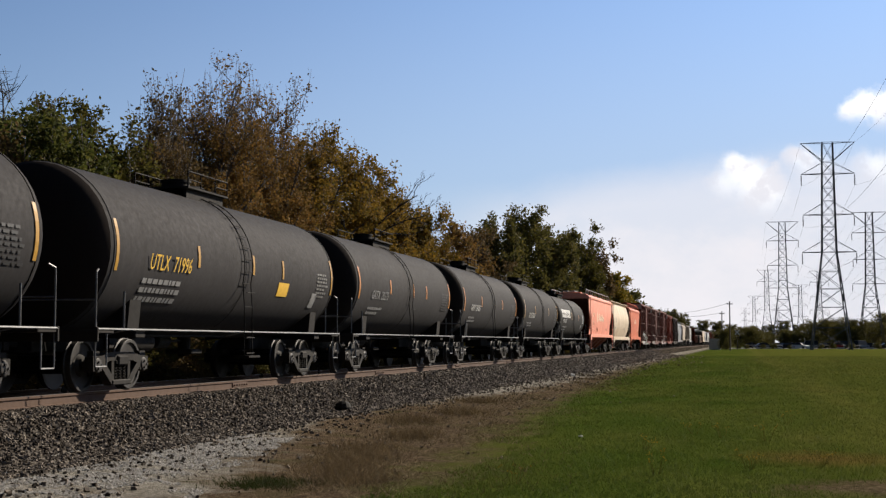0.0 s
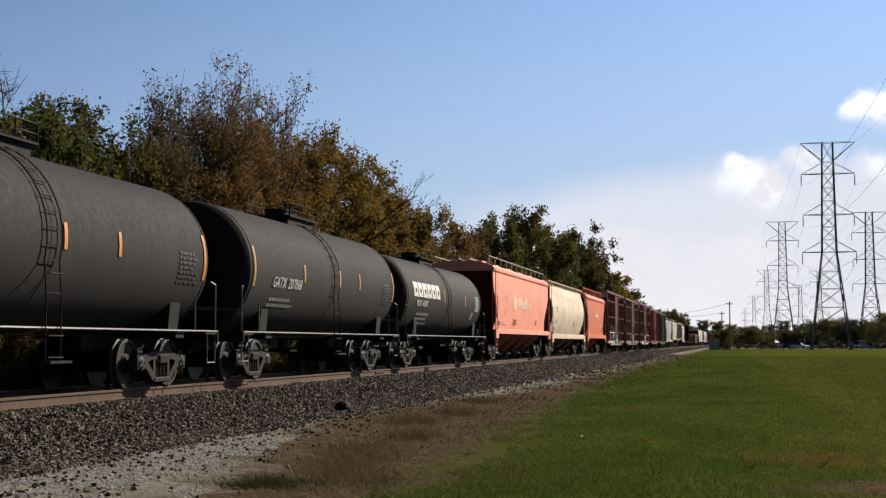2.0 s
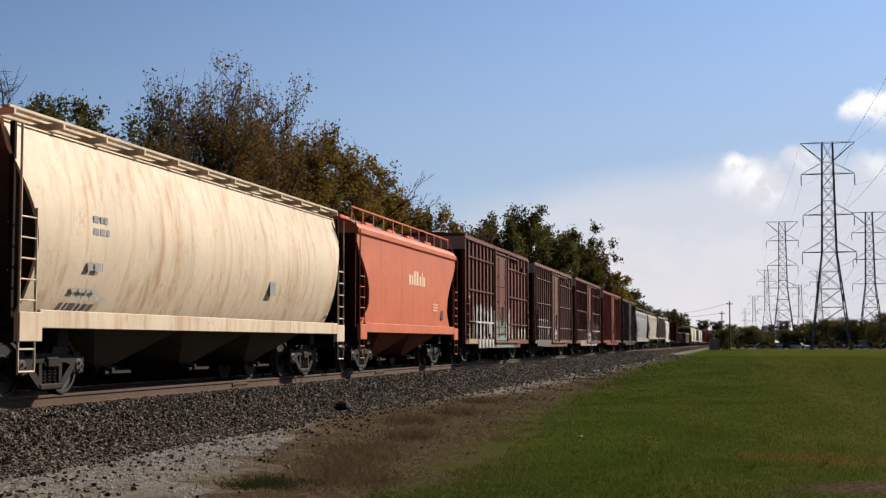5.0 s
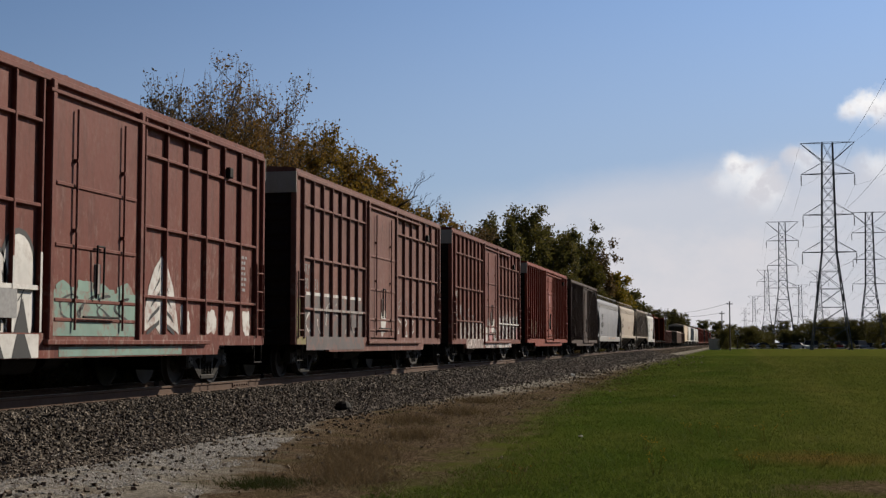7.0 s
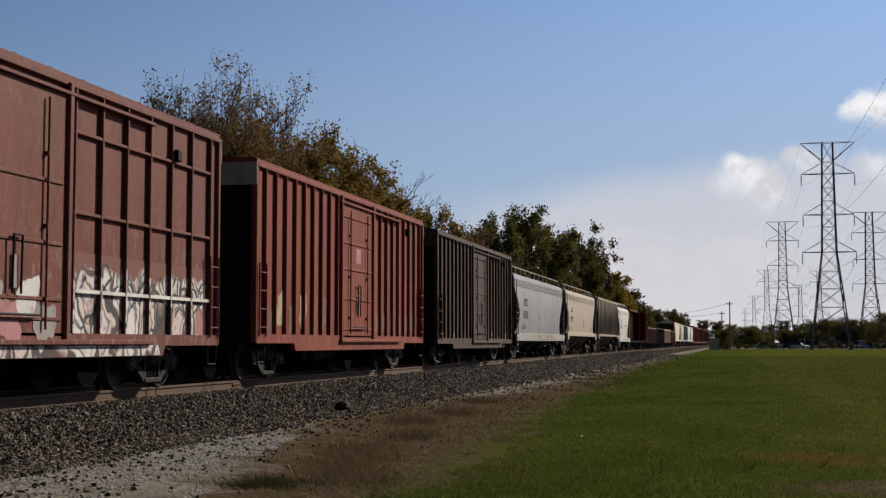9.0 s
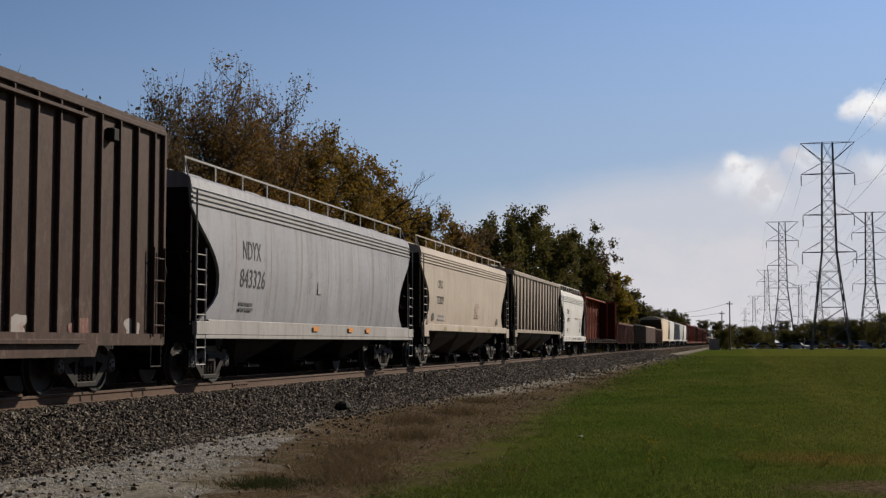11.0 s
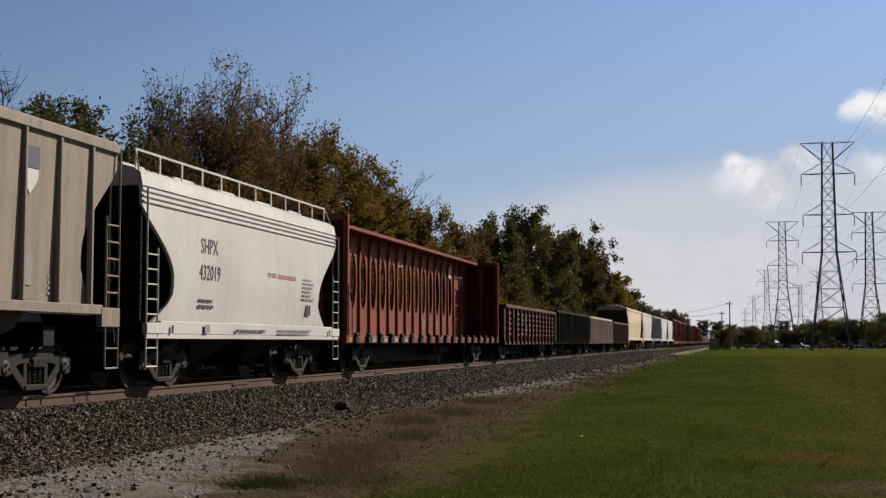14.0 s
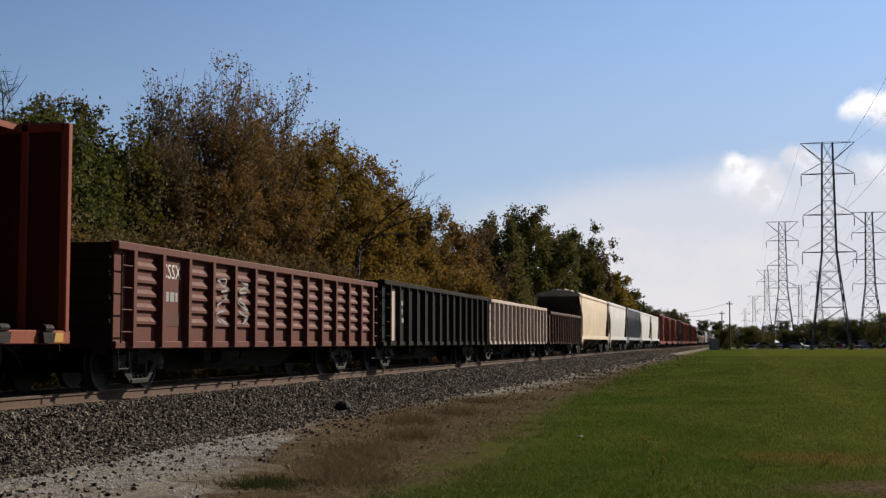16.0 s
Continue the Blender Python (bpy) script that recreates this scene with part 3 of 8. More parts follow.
def build_ballast():
    b = Build()
    w = -TRACK_X + TOE
    prof = [(-w - 0.3, 0.02), (-w, 0.10), (-1.55, TOP_Z), (1.55, TOP_Z), (w, 0.10), (w + 0.3, 0.02)]
    b.loft([[(TRACK_X + p[0], y, p[1]) for p in prof] for y in (-200, 0, 15, 30, 60, 120, 250, 600, 1500, 3000)], closed=False, caps=False)
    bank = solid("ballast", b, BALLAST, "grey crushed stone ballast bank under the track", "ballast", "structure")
    # loose stones over the near side of the bank
    rng = np.random.default_rng(5)
    cube = np.array([(x, y, z) for x in (-1, 1) for y in (-1, 1) for z in (-1, 1)], float)
    quads = np.array([(0, 1, 3, 2), (4, 6, 7, 5), (0, 4, 5, 1), (2, 3, 7, 6), (0, 2, 6, 4), (1, 5, 7, 3)])
    n = 84000
    y = 11 + (rng.random(n) ** 1.9) * 150
    x = -10.85 + rng.random(n) * 3.1
    spill = rng.random(n) < 0.12
    x[spill] = TOE - 0.5 + rng.exponential(0.8, spill.sum())
    z = np.array([max(ballast_z(a), 0.10 if a < -7.5 else 0.06) if a < TOE else ground_z(a, b2) for a, b2 in zip(x, y)])
    size = rng.uniform(0.013, 0.034, (n, 1, 1)) * (1 + np.clip((y - 25) / 55, 0, 1.8))[:, None, None]
    shape = cube[None] * rng.uniform(0.55, 1.0, (n, 1, 3)) * rng.uniform(0.6, 1.1, (n, 8, 1))
    ang = rng.uniform(0, 6.283, (n, 3))
    ca, sa = np.cos(ang), np.sin(ang)
    zero, one = np.zeros(n), np.ones(n)
    rz = np.stack([np.stack([ca[:, 0], -sa[:, 0], zero], 1), np.stack([sa[:, 0], ca[:, 0], zero], 1), np.stack([zero, zero, one], 1)], 1)
    rx = np.stack([np.stack([one, zero, zero], 1), np.stack([zero, ca[:, 1], -sa[:, 1]], 1), np.stack([zero, sa[:, 1], ca[:, 1]], 1)], 1)
    pts = np.einsum("nij,njk,nlk->nli", rz, rx, shape * size)
    pts += np.stack([x, y, z + 0.012], 1)[:, None, :]
    faces = (quads[None] + 8 * np.arange(n)[:, None, None]).reshape(-1, 4)
    me = bpy.data.meshes.new("ballast_stones")
    me.from_pydata(pts.reshape(-1, 3), [], faces)
    me.materials.append(STONE)
    tagged(new("ballast_stones", me), "loose grey crushed stones on the ballast bank", "ballast", kind="stuff")
    # fine pale gravel at the toe
    n = 26000
    y = 12.0 + rng.random(n) ** 1.3 * 9
    x = -8.9 + rng.random(n) ** 1.4 * (3.6 - 0.2 * (y - 12))
    keep = np.array([noise.noise(Vector((a * 1.1, b2 * 0.8, 4.0))) + 0.6 * noise.noise(Vector((a * 3.1, b2 * 2.2, 7.0))) for a, b2 in zip(x, y)]) > (x + 7.0) * 0.28 - 0.15
    x, y = x[keep], y[keep]
    n = len(x)
    size = rng.uniform(0.006, 0.016, (n, 1, 1))
    tetra = np.array([(1, 1, 1), (-1, -1, 1), (-1, 1, -1), (1, -1, -1)], float)
    pts = tetra[None] * rng.uniform(0.5, 1.0, (n, 4, 3)) * size + np.stack([x, y, np.array([ground_z(a, b2) for a, b2 in zip(x, y)]) + 0.006], 1)[:, None, :]
    tri = np.array([(0, 1, 2), (0, 3, 1), (0, 2, 3), (1, 3, 2)])
    me = bpy.data.meshes.new("fine_gravel")
    me.from_pydata(pts.reshape(-1, 3), [], (tri[None] + 4 * np.arange(n)[:, None, None]).reshape(-1, 3))
    s = Nodes("pale_gravel")
    g = s.n("ShaderNodeNewGeometry")
    me.materials.append(s.done(s.colors(g.outputs["Random Per Island"], (0.192, 0.18, 0.156), (0.3, 0.282, 0.252), (0.408, 0.39, 0.354)), 0.85))
    tagged(new("fine_gravel", me), "fine pale gravel spread at the foot of the ballast", "gravel", kind="stuff")


build_ballast()


def build_track():
    track = thing("railway_track", "single railway track with rusty rails on timber ties", "railway track", kind="structure")
    for s in (-1, 1):
        xc = TRACK_X + s * 0.7525
        prof = [(-0.07, 0), (0.07, 0), (0.07, 0.012), (0.012, 0.03), (0.009, 0.13), (0.036, 0.145), (0.036, 0.178), (0.028, 0.184), (-0.028, 0.184), (-0.036, 0.178), (-0.036, 0.145), (-0.009, 0.13), (-0.012, 0.03), (-0.07, 0.012)]
        b = Build()
        b.loft([[(xc + px, y, RAIL_TOP - 0.186 + pz) for px, pz in prof] for y in (-200, 0, 40, 120, 400, 1200, 3000)])
        rail = part("rail", b, RUST, track)
        part("rail_head", Build().box(xc - 0.027, xc + 0.027, -200, 3000, RAIL_TOP - 0.003, RAIL_TOP), TREAD, track, "worn shiny running surface")
    # splice bars at the joints of the near rail
    for y in (16.4, 28.3, 40.2, 52.1, 64.0):
        b = Build()
        b.box(TRACK_X + 0.7525 + 0.01, TRACK_X + 0.7525 + 0.035, y - 0.45, y + 0.45, RAIL_TOP - 0.16, RAIL_TOP - 0.05, 0.006)
        for k in range(6):
            yy = y - 0.38 + k * 0.152
            b.tube((TRACK_X + 0.785, yy, RAIL_TOP - 0.1), (TRACK_X + 0.815, yy, RAIL_TOP - 0.1), 0.018, n=6)
        part("splice_bar", b, RUST, track)
    tie = Build().box(-1.3, 1.3, -0.115, 0.115, -0.16, 0.0, 0.012).mesh("tie", TIE)
    plate = Build().box(-0.17, 0.17, -0.09, 0.09, 0.0, 0.022).mesh("tie_plate", RUST)
    for k in range(190):
        rnd = random.Random(k)
        t = part("tie", tie, None, track, at=pose(TRACK_X + rnd.uniform(-0.04, 0.04), 8 + 0.53 * k, RAIL_TOP - 0.208, 0, 0, rnd.uniform(-0.6, 0.6)))
        if k < 90:
            part("tie_plate", plate, None, t, at=pose(0.7525, 0, 0))


build_track()

# ---------------------------------------------------------------- freight train
WHEEL_R = 0.457
train = []          # things that ride on the track, with their place along it at the start
rolling = []        # wheelsets that turn


def wheel_mesh():
    b = Build()
    for s in (-1, 1):
        b.disc_x([(s * 0.69, 0.12), (s * 0.69, 0.39), (s * 0.685, 0.40), (s * 0.685, 0.485), (s * 0.715, 0.487), (s * 0.73, 0.462), (s * 0.82, 0.452),
                  (s * 0.825, 0.445), (s * 0.825, 0.395), (s * 0.79, 0.38), (s * 0.77, 0.2), (s * 0.83, 0.16), (s * 0.83, 0.10)], 28)
        b.disc_x([(s * 0.83, 0.085), (s * 0.93, 0.085), (s * 0.95, 0.13), (s * 1.10, 0.13), (s * 1.12, 0.11), (s * 1.13, 0.05)], 14)
        for k in range(3):
            a = 2 * math.pi * k / 3
            y, z = 0.065 * math.cos(a), 0.065 * math.sin(a)
            b.tube((s * 1.115, y, z), (s * 1.15, y, z), 0.022, n=6)
    b.tube((-0.9, 0, 0), (0.9, 0, 0), 0.085, n=10)
    return b.mesh("wheelset", WHEEL, True)


def tread_mesh():
    b = Build()
    for s in (-1, 1):
        b.disc_x([(s * 0.735, 0.4585), (s * 0.815, 0.4535), (s * 0.815, 0.44), (s * 0.735, 0.445)], 28)
    return b.mesh("tread", TREAD, True)


def side_frame_mesh():
    """Cast truck side frame: a bowed truss with a spring window, seen from outside."""
    b = Build()
    x0, x1 = 0.94, 1.10
    # upper member from pedestal to pedestal
    b.prism([(-1.03, 0.44), (-1.06, 0.60), (-0.72, 0.62), (-0.45, 0.68), (0.45, 0.68), (0.72, 0.62), (1.06, 0.60), (1.03, 0.44), (0.76, 0.45), (0.45, 0.53), (-0.45, 0.53), (-0.76, 0.45)], "x", x0, x1)
    # slanting tension members and the bottom of the spring nest
    for s in (-1, 1):
        b.prism([(s * 0.80, 0.46), (s * 0.62, 0.50), (s * 0.26, 0.20), (s * 0.28, 0.12), (s * 0.36, 0.12)], "x", x0, x1)
        b.prism([(s * 0.26, 0.20), (s * 0.36, 0.20), (s * 0.36, 0.54), (s * 0.27, 0.54)], "x", x0 + 0.01, x1 - 0.01)
        b.prism([(s * 1.06, 0.60), (s * 1.05, 0.36), (s * 0.98, 0.36), (s * 0.98, 0.46)], "x", x0, x1)
        b.prism([(s * 0.72, 0.62), (s * 0.74, 0.36), (s * 0.80, 0.36), (s * 0.80, 0.46)], "x", x0, x1)
        b.prism([(s * 0.76, 0.575), (s * 1.02, 0.575), (s * 1.0, 0.70), (s * 0.78, 0.70)], "x", x0 + 0.02, x1 - 0.03)
    b.box(x0 - 0.02, x1 + 0.02, -0.36, 0.36, 0.10, 0.20, 0.02)
    return b.mesh("side_frame", CASTING)


def springs_mesh():
    b = Build()
    for y in (-0.16, 0.0, 0.16):
        for k in range(5):
            z = 0.215 + k * 0.05
            ring = [(1.02 + 0.066 * math.cos(a), y + 0.066 * math.sin(a), z + 0.006 * a) for a in [2 * math.pi * i / 8 for i in range(9)]]
            b.bar(ring, 0.014, 4)
    b.box(0.93, 1.12, -0.24, 0.24, 0.47, 0.535, 0.01)
    return b.mesh("spring_nest", CASTING)


def bolster_mesh():
    b = Build()
    b.box(-1.15, 1.15, -0.2, 0.2, 0.44, 0.62, 0.03)
    b.disc_x([(-0.01, 0.1), (0.01, 0.1)], 6)
    b.tube((0, 0, 0.6), (0, 0, 0.74), 0.2, n=14)
    for y in (-0.5, 0.5):
        b.box(-0.68, 0.68, y - 0.07, y + 0.07, 0.3, 0.42, 0.02)
        for s in (-1, 1):
            b.box(s * 0.75 - 0.05, s * 0.75 + 0.05, y - 0.10 + (0.05 if y > 0 else -0.05), y + 0.10 + (0.05 if y > 0 else -0.05), 0.25, 0.55, 0.015)
    return b.mesh("truck", UNDER)


GEAR = dict(wheel=wheel_mesh(), tread=tread_mesh(), frame=side_frame_mesh(), spring=springs_mesh(), bolster=bolster_mesh())


def coupler_meshes():
    made = {}

    def get(length, z):
        key = round(length, 2), round(z, 2)
        if key not in made:
            b = Build()
            b.box(-0.09, 0.09, -0.6, length - 0.22, z - 0.09, z + 0.09, 0.02)
            b.prism([(-0.12, length - 0.3), (0.14, length - 0.3), (0.2, length - 0.1), (0.16, length + 0.04), (0.05, length + 0.06), (0.03, length - 0.08), (-0.09, length - 0.08), (-0.13, length + 0.02), (-0.2, length)], "z", z - 0.14, z + 0.14)
            b.box(-0.25, 0.25, -0.12, -0.02, z - 0.2, z + 0.2, 0.02)
            # cut lever across the end and the air hose
            b.bar([(-0.1, 0.05, z + 0.2), (0.5, 0.05, z + 0.14), (1.25, 0.02, z + 0.1), (1.3, 0.02, z - 0.15)], 0.013, 5)
            b.bar([(0.3, 0.02, z - 0.05), (0.34, length * 0.5, z - 0.22), (0.3, length * 0.8, z - 0.4), (0.22, length, z - 0.36)], 0.026, 6)
            made[key] = b.mesh("coupler", UNDER)
        return made[key]
    return get


coupler_mesh = coupler_meshes()


def gear(car, half, trucks, end_y, gap0, gap1, rolls=True):
    """Trucks with turning wheels, couplers at both ends."""
    for y in (-trucks, trucks):
        t = part("truck", GEAR["bolster"], None, car, at=pose(0, y, 0))
        part("side_frame", GEAR["frame"], None, t)
        part("side_frame", GEAR["frame"], None, t, at=pose(0, 0, 0, 0, 0, 180))
        part("spring_nest", GEAR["spring"], None, t)
        part("spring_nest", GEAR["spring"], None, t, at=pose(0, 0, 0, 0, 0, 180))
        for dy in (-0.89, 0.89):
            w = part("wheelset", GEAR["wheel"], None, t, at=pose(0, dy, WHEEL_R))
            if rolls:
                rolling.append((w, dy))
    part("coupler", coupler_mesh(gap0, 0.86), None, car, at=pose(0, -end_y, 0, 0, 0, 180))
    part("coupler", coupler_mesh(gap1, 0.86), None, car, at=pose(0, end_y, 0))


def center_sill(car, end_y, z0=0.72, z1=1.02, w=0.33, belly=False):
    b = Build()
    if belly:
        b.prism([(-end_y, z0), (-end_y, z1), (end_y, z1), (end_y, z0), (end_y * 0.55, z0), (end_y * 0.42, z0 - 0.28), (-end_y * 0.42, z0 - 0.28), (-end_y * 0.55, z0)], "x", -w, w)
    else:
        b.box(-w, w, -end_y, end_y, z0, z1, 0.02)
    return part("center_sill", b, UNDER, car)


def brake_gear(car, y0, z=0.78, x=0.75):
    """Reservoir, cylinder, valve and pipes under the floor."""
    b = Build()
    b.tube((x, y0 - 0.55, z), (x, y0 + 0.45, z), 0.2, n=14)
    b.tube((x, y0 + 0.45, z), (x, y0 + 0.53, z), 0.2, 0.1, n=14)
    b.tube((x, y0 - 0.63, z), (x, y0 - 0.55, z), 0.1, 0.2, n=14)
    b.tube((x - 0.1, y0 + 1.0, z + 0.02), (x - 0.1, y0 + 1.55, z + 0.02), 0.15, n=12)
    b.tube((x - 0.1, y0 + 1.55, z + 0.02), (x - 0.1, y0 + 2.3, z + 0.02), 0.03, n=6)
    b.box(x - 0.1, x + 0.18, y0 - 1.5, y0 - 1.1, z - 0.14, z + 0.2, 0.03)
    b.bar([(x, y0 - 1.3, z), (x, y0 - 0.6, z + 0.1)], 0.02, 5)
    b.bar([(0.5, y0 - 4, z + 0.12), (0.5, y0 + 4, z + 0.12)], 0.025, 5)
    return part("brake_reservoir", b, UNDER, car, smooth=True)


def ladder(car, name, x, y0, y1, z0, z1, n, material, r=0.018, top=None):
    """Two stiles and rungs on a side; the second stile may stop lower."""
    b = Build()
    top = z1 if top is None else top
    b.tube((x, y0, z0), (x, y0, z1), r, n=6)
    b.tube((x, y1, z0), (x, y1, top), r, n=6)
    ob = part(name, b, material, car)
    rung = Build().tube((x, y0, 0), (x, y1, 0), r * 0.75, n=5).mesh("rung", material)
    for k in range(n):
        part("rung", rung, None, ob, at=pose(0, 0, z0 + (top - z0) * (k + 0.5) / n))
    return ob


def bars(car, name, x, y0, y1, z0, z1, rows, material, seed, label=""):
    """Lines of writing too small to read, as plain bars."""
    if callable(x):
        x = max(x(z0), x(z1)) + 0.004
    rnd = random.Random(seed)
    b = Build()
    h = (z1 - z0) / rows
    for k in range(rows):
        z = z1 - (k + 0.5) * h
        y, end = y0, y0 + (y1 - y0) * rnd.uniform(0.65, 1.0)
        while y < end:
            w = rnd.uniform(0.08, 0.24)
            b.box(x, x + 0.003, y, min(y + w, end), z - h * 0.27, z + h * 0.27)
            y += w + rnd.uniform(0.03, 0.06)
    return tagged(part(name, b, material, car, label), kind="stuff")


def sheet(car, name, x, y0, y1, z0, z1, material, label=""):
    if callable(x):
        x = max(x(z0), x(z1)) + 0.005
    return part(name, Build().box(x, x + 0.004, y0, y1, z0, z1), material, car, label)


def start(name, label, category, y0, y1, group):
    ob = thing(name, label, category, pose(TRACK_X, 0.5 * (y0 + y1), RAIL_TOP), group)
    train.append((ob, 0.5 * (y0 + y1)))
    return ob, 0.5 * (y1 - y0)


# -- tank cars
def tank_car(y0, y1, gap0, gap1, paint_m, label, radius=1.5, zc=2.46, tape=None, rolls=True):
    car, h = start("tank_car", label, "tank car", y0, y1, "tank cars of the train")
    head = 0.48
    n = 40

    def ring(y, r):
        return [(r * math.sin(2 * math.pi * i / n), y, zc + r * math.cos(2 * math.pi * i / n)) for i in range(n)]
    part("tank_shell", Build().loft([ring(-h, radius), ring(h, radius)], caps=False), paint_m, car, smooth=True)
    for y in (0.0,):
        part("weld_seam", Build().loft([ring(y - 0.02, radius - 0.002), ring(y - 0.012, radius + 0.006), ring(y + 0.012, radius + 0.006), ring(y + 0.02, radius - 0.002)], caps=False), paint_m, car, smooth=True)
    for s in (-1, 1):
        rr = [ring(s * (h + 0.01), radius + 0.012), ring(s * (h + 0.05), radius + 0.012), ring(s * (h + 0.055), radius)]
        for k in range(1, 9):
            a = k / 8 * math.pi / 2
            rr.append(ring(s * (h + 0.055 + head * math.sin(a)), max(0.02, radius * math.cos(a) ** 0.62)))
        # head darker than the shell: its shade is in the colour
        part("tank_head", Build().loft(rr[3:]), END_SHADE_BLACK, car, smooth=True)
        part("head_flange", Build().loft(rr[:4], caps=False), paint_m, car, smooth=True)
    # saddles and stub sills, side running rod
    for s in (-1, 1):
        b = Build()
        b.box(-0.36, 0.36, s * (h - 2.6) - 0.3, s * (h + 0.7) + 0.05, 0.68, 1.0, 0.03)
        b.prism([(-1.3, 1.05), (-1.35, 1.6), (-0.9, 1.25), (0, 1.08), (0.9, 1.25), (1.35, 1.6), (1.3, 1.05)], "y", s * (h - 1.1) - 0.22, s * (h - 1.1) + 0.22)
        b.box(-1.45, 1.45, s * (h - 1.1) - 0.2, s * (h - 1.1) + 0.2, 0.92, 1.08, 0.02)
        part("saddle", b, UNDER, car)
        b = Build()
        b.box(-1.5, 1.5, s * (h + 0.34) - 0.32, s * (h + 0.34) + 0.32, 1.0, 1.06, 0.01)
        b.box(-1.52, 1.52, s * (h + 0.62) - 0.03, s * (h + 0.62) + 0.03, 0.86, 1.1, 0.01)
        part("end_platform", b, CASTING, car)
        b = Build()
        for x in (-1.46, 1.46):
            b.bar([(x, s * (h + 0.6), 1.06), (x, s * (h + 0.6), 2.0), (x * 0.97, s * (h + 0.45), 2.06)], 0.017)
            b.bar([(x, s * (h - 0.42), 1.06), (x, s * (h - 0.42), 1.72)], 0.02)
            b.bar([(x, s * (h + 0.6), 1.02), (x, s * (h + 0.6), 0.45), (x, s * (h + 0.2), 0.45), (x, s * (h + 0.2), 1.02)], 0.015)
        b.bar([(-1.46, s * (h + 0.6), 1.55), (1.46, s * (h + 0.6), 1.55)], 0.015)
        part("end_railing", b, STEEL_RAIL, car)
    b = Build()
    for x in (-1.5, 1.5):
        b.tube((x, -h - 0.6, 1.07), (x, h + 0.6, 1.07), 0.021, n=6)
        for k in (-3, 0, 3):
            b.bar([(x, k * h / 3.3, 1.07), (x * 0.7, k * h / 3.3, 0.98)], 0.012, 5)
    part("side_handrail", b, STEEL_RAIL, car)
    # ladder that follows the shell, its step below
    for s in (-1, 1):
        b = Build()
        rungs = []
        for y in (-0.23, 0.23):
            pts = []
            for k in range(10):
                a = radians(18 + k * 9.5)
                pts.append((s * (radius + 0.05) * math.sin(a), y, zc + (radius + 0.05) * math.cos(a)))
            pts += [(s * (radius + 0.05), y, 1.6), (s * (radius + 0.05), y, 0.55)]
            b.bar(pts, 0.013)
            rungs.append(pts)
        for p, q in zip(rungs[0][1:], rungs[1][1:]):
            b.tube(p, q, 0.010, n=5)
        for z in (0.62, 0.95, 1.9):
            b.tube((s * (radius + 0.1), -0.23, z), (s * (radius + 0.1), 0.23, z), 0.014, n=5)
        b.box(s * radius, s * (radius + 0.2), -0.33, 0.33, 0.53, 0.57)
        part("ladder", b, UNDER, car)
    # top platform with rail, valve housing and hatch
    top = zc + radius
    b = Build()
    b.box(-0.62, 0.62, -1.1, 1.1, top + 0.1, top + 0.14)
    for x in (-0.5, 0.5):
        b.box(x - 0.03, x + 0.03, -1.0, 1.0, top - 0.25, top + 0.1)
    part("platform", b, UNDER, car)
    for x in (-0.6, 0.6):
        b = Build()
        b.bar([(x, -1.08, top + 0.12), (x, -1.08, top + 0.45), (x, -0.4, top + 0.45)], 0.018)
        b.bar([(x, 1.08, top + 0.12), (x, 1.08, top + 0.45), (x, 0.4, top + 0.45)], 0.018)
        b.bar([(x, -1.08, top + 0.28), (x, -0.4, top + 0.28), (x, -0.4, top + 0.12)], 0.015)
        b.bar([(x, 1.08, top + 0.28), (x, 0.4, top + 0.28), (x, 0.4, top + 0.12)], 0.015)
        b.bar([(x, -0.4, top + 0.45), (x, -0.4, top + 0.3)], 0.015)
        b.bar([(x, 0.4, top + 0.45), (x, 0.4, top + 0.3)], 0.015)
        b.bar([(x, -0.4, top + 0.45), (x, 0.4, top + 0.45)], 0.015)
        part("platform_railing", b, UNDER, car)
    b = Build()
    b.tube((0, -0.35, top - 0.1), (0, -0.35, top + 0.3), 0.3, n=16)
    b.tube((0, -0.35, top + 0.3), (0, -0.35, top + 0.35), 0.33, n=16)
    part("valve_housing", b, UNDER, car, smooth=True)
    b = Build()
    b.tube((0, 0.55, top - 0.1), (0, 0.55, top + 0.25), 0.27, n=16)
    b.tube((0, 0.55, top + 0.25), (0, 0.55, top + 0.31), 0.31, 0.2, n=16)
    part("manway", b, UNDER, car, smooth=True)
    b = Build()
    b.tube((0, 1.7, top - 0.05), (0, 1.7, top + 0.2), 0.09, n=10)
    b.tube((0, 1.7, top + 0.2), (0, 1.7, top + 0.28), 0.13, n=10)
    part("safety_valve", b, UNDER, car)
    # bottom outlet
    b = Build()
    b.tube((0, 0.2, zc - radius + 0.1), (0, 0.2, 0.55), 0.16, 0.12, n=12)
    b.box(-0.3, 0.3, -0.1, 0.5, 0.6, 0.7, 0.02)
    part("bottom_outlet", b, UNDER, car)
    brake_gear(car, -h * 0.45, 0.86, 0.28)
    # curved reflective strips
    if tape:
        for y in (-h + 0.06, -h * 0.42, 0.42, h * 0.38, h - 0.06):
            tall = 17 if abs(y) > h - 0.2 else 8
            b = Build()
            rr = []
            for k in range(7):
                a = radians(88 - tall + 2 * tall * k / 6)
                x, z = (radius + 0.016) * math.sin(a), zc + (radius + 0.016) * math.cos(a)
                rr.append([(x, y - 0.05, z), (x, y + 0.05, z)])
            b.loft(rr, closed=False, caps=False)
            part("reflective_strip", b, tape, car)
    gear(car, h, h - 1.1, h + 0.62, gap0, gap1, rolls)
    return car, h


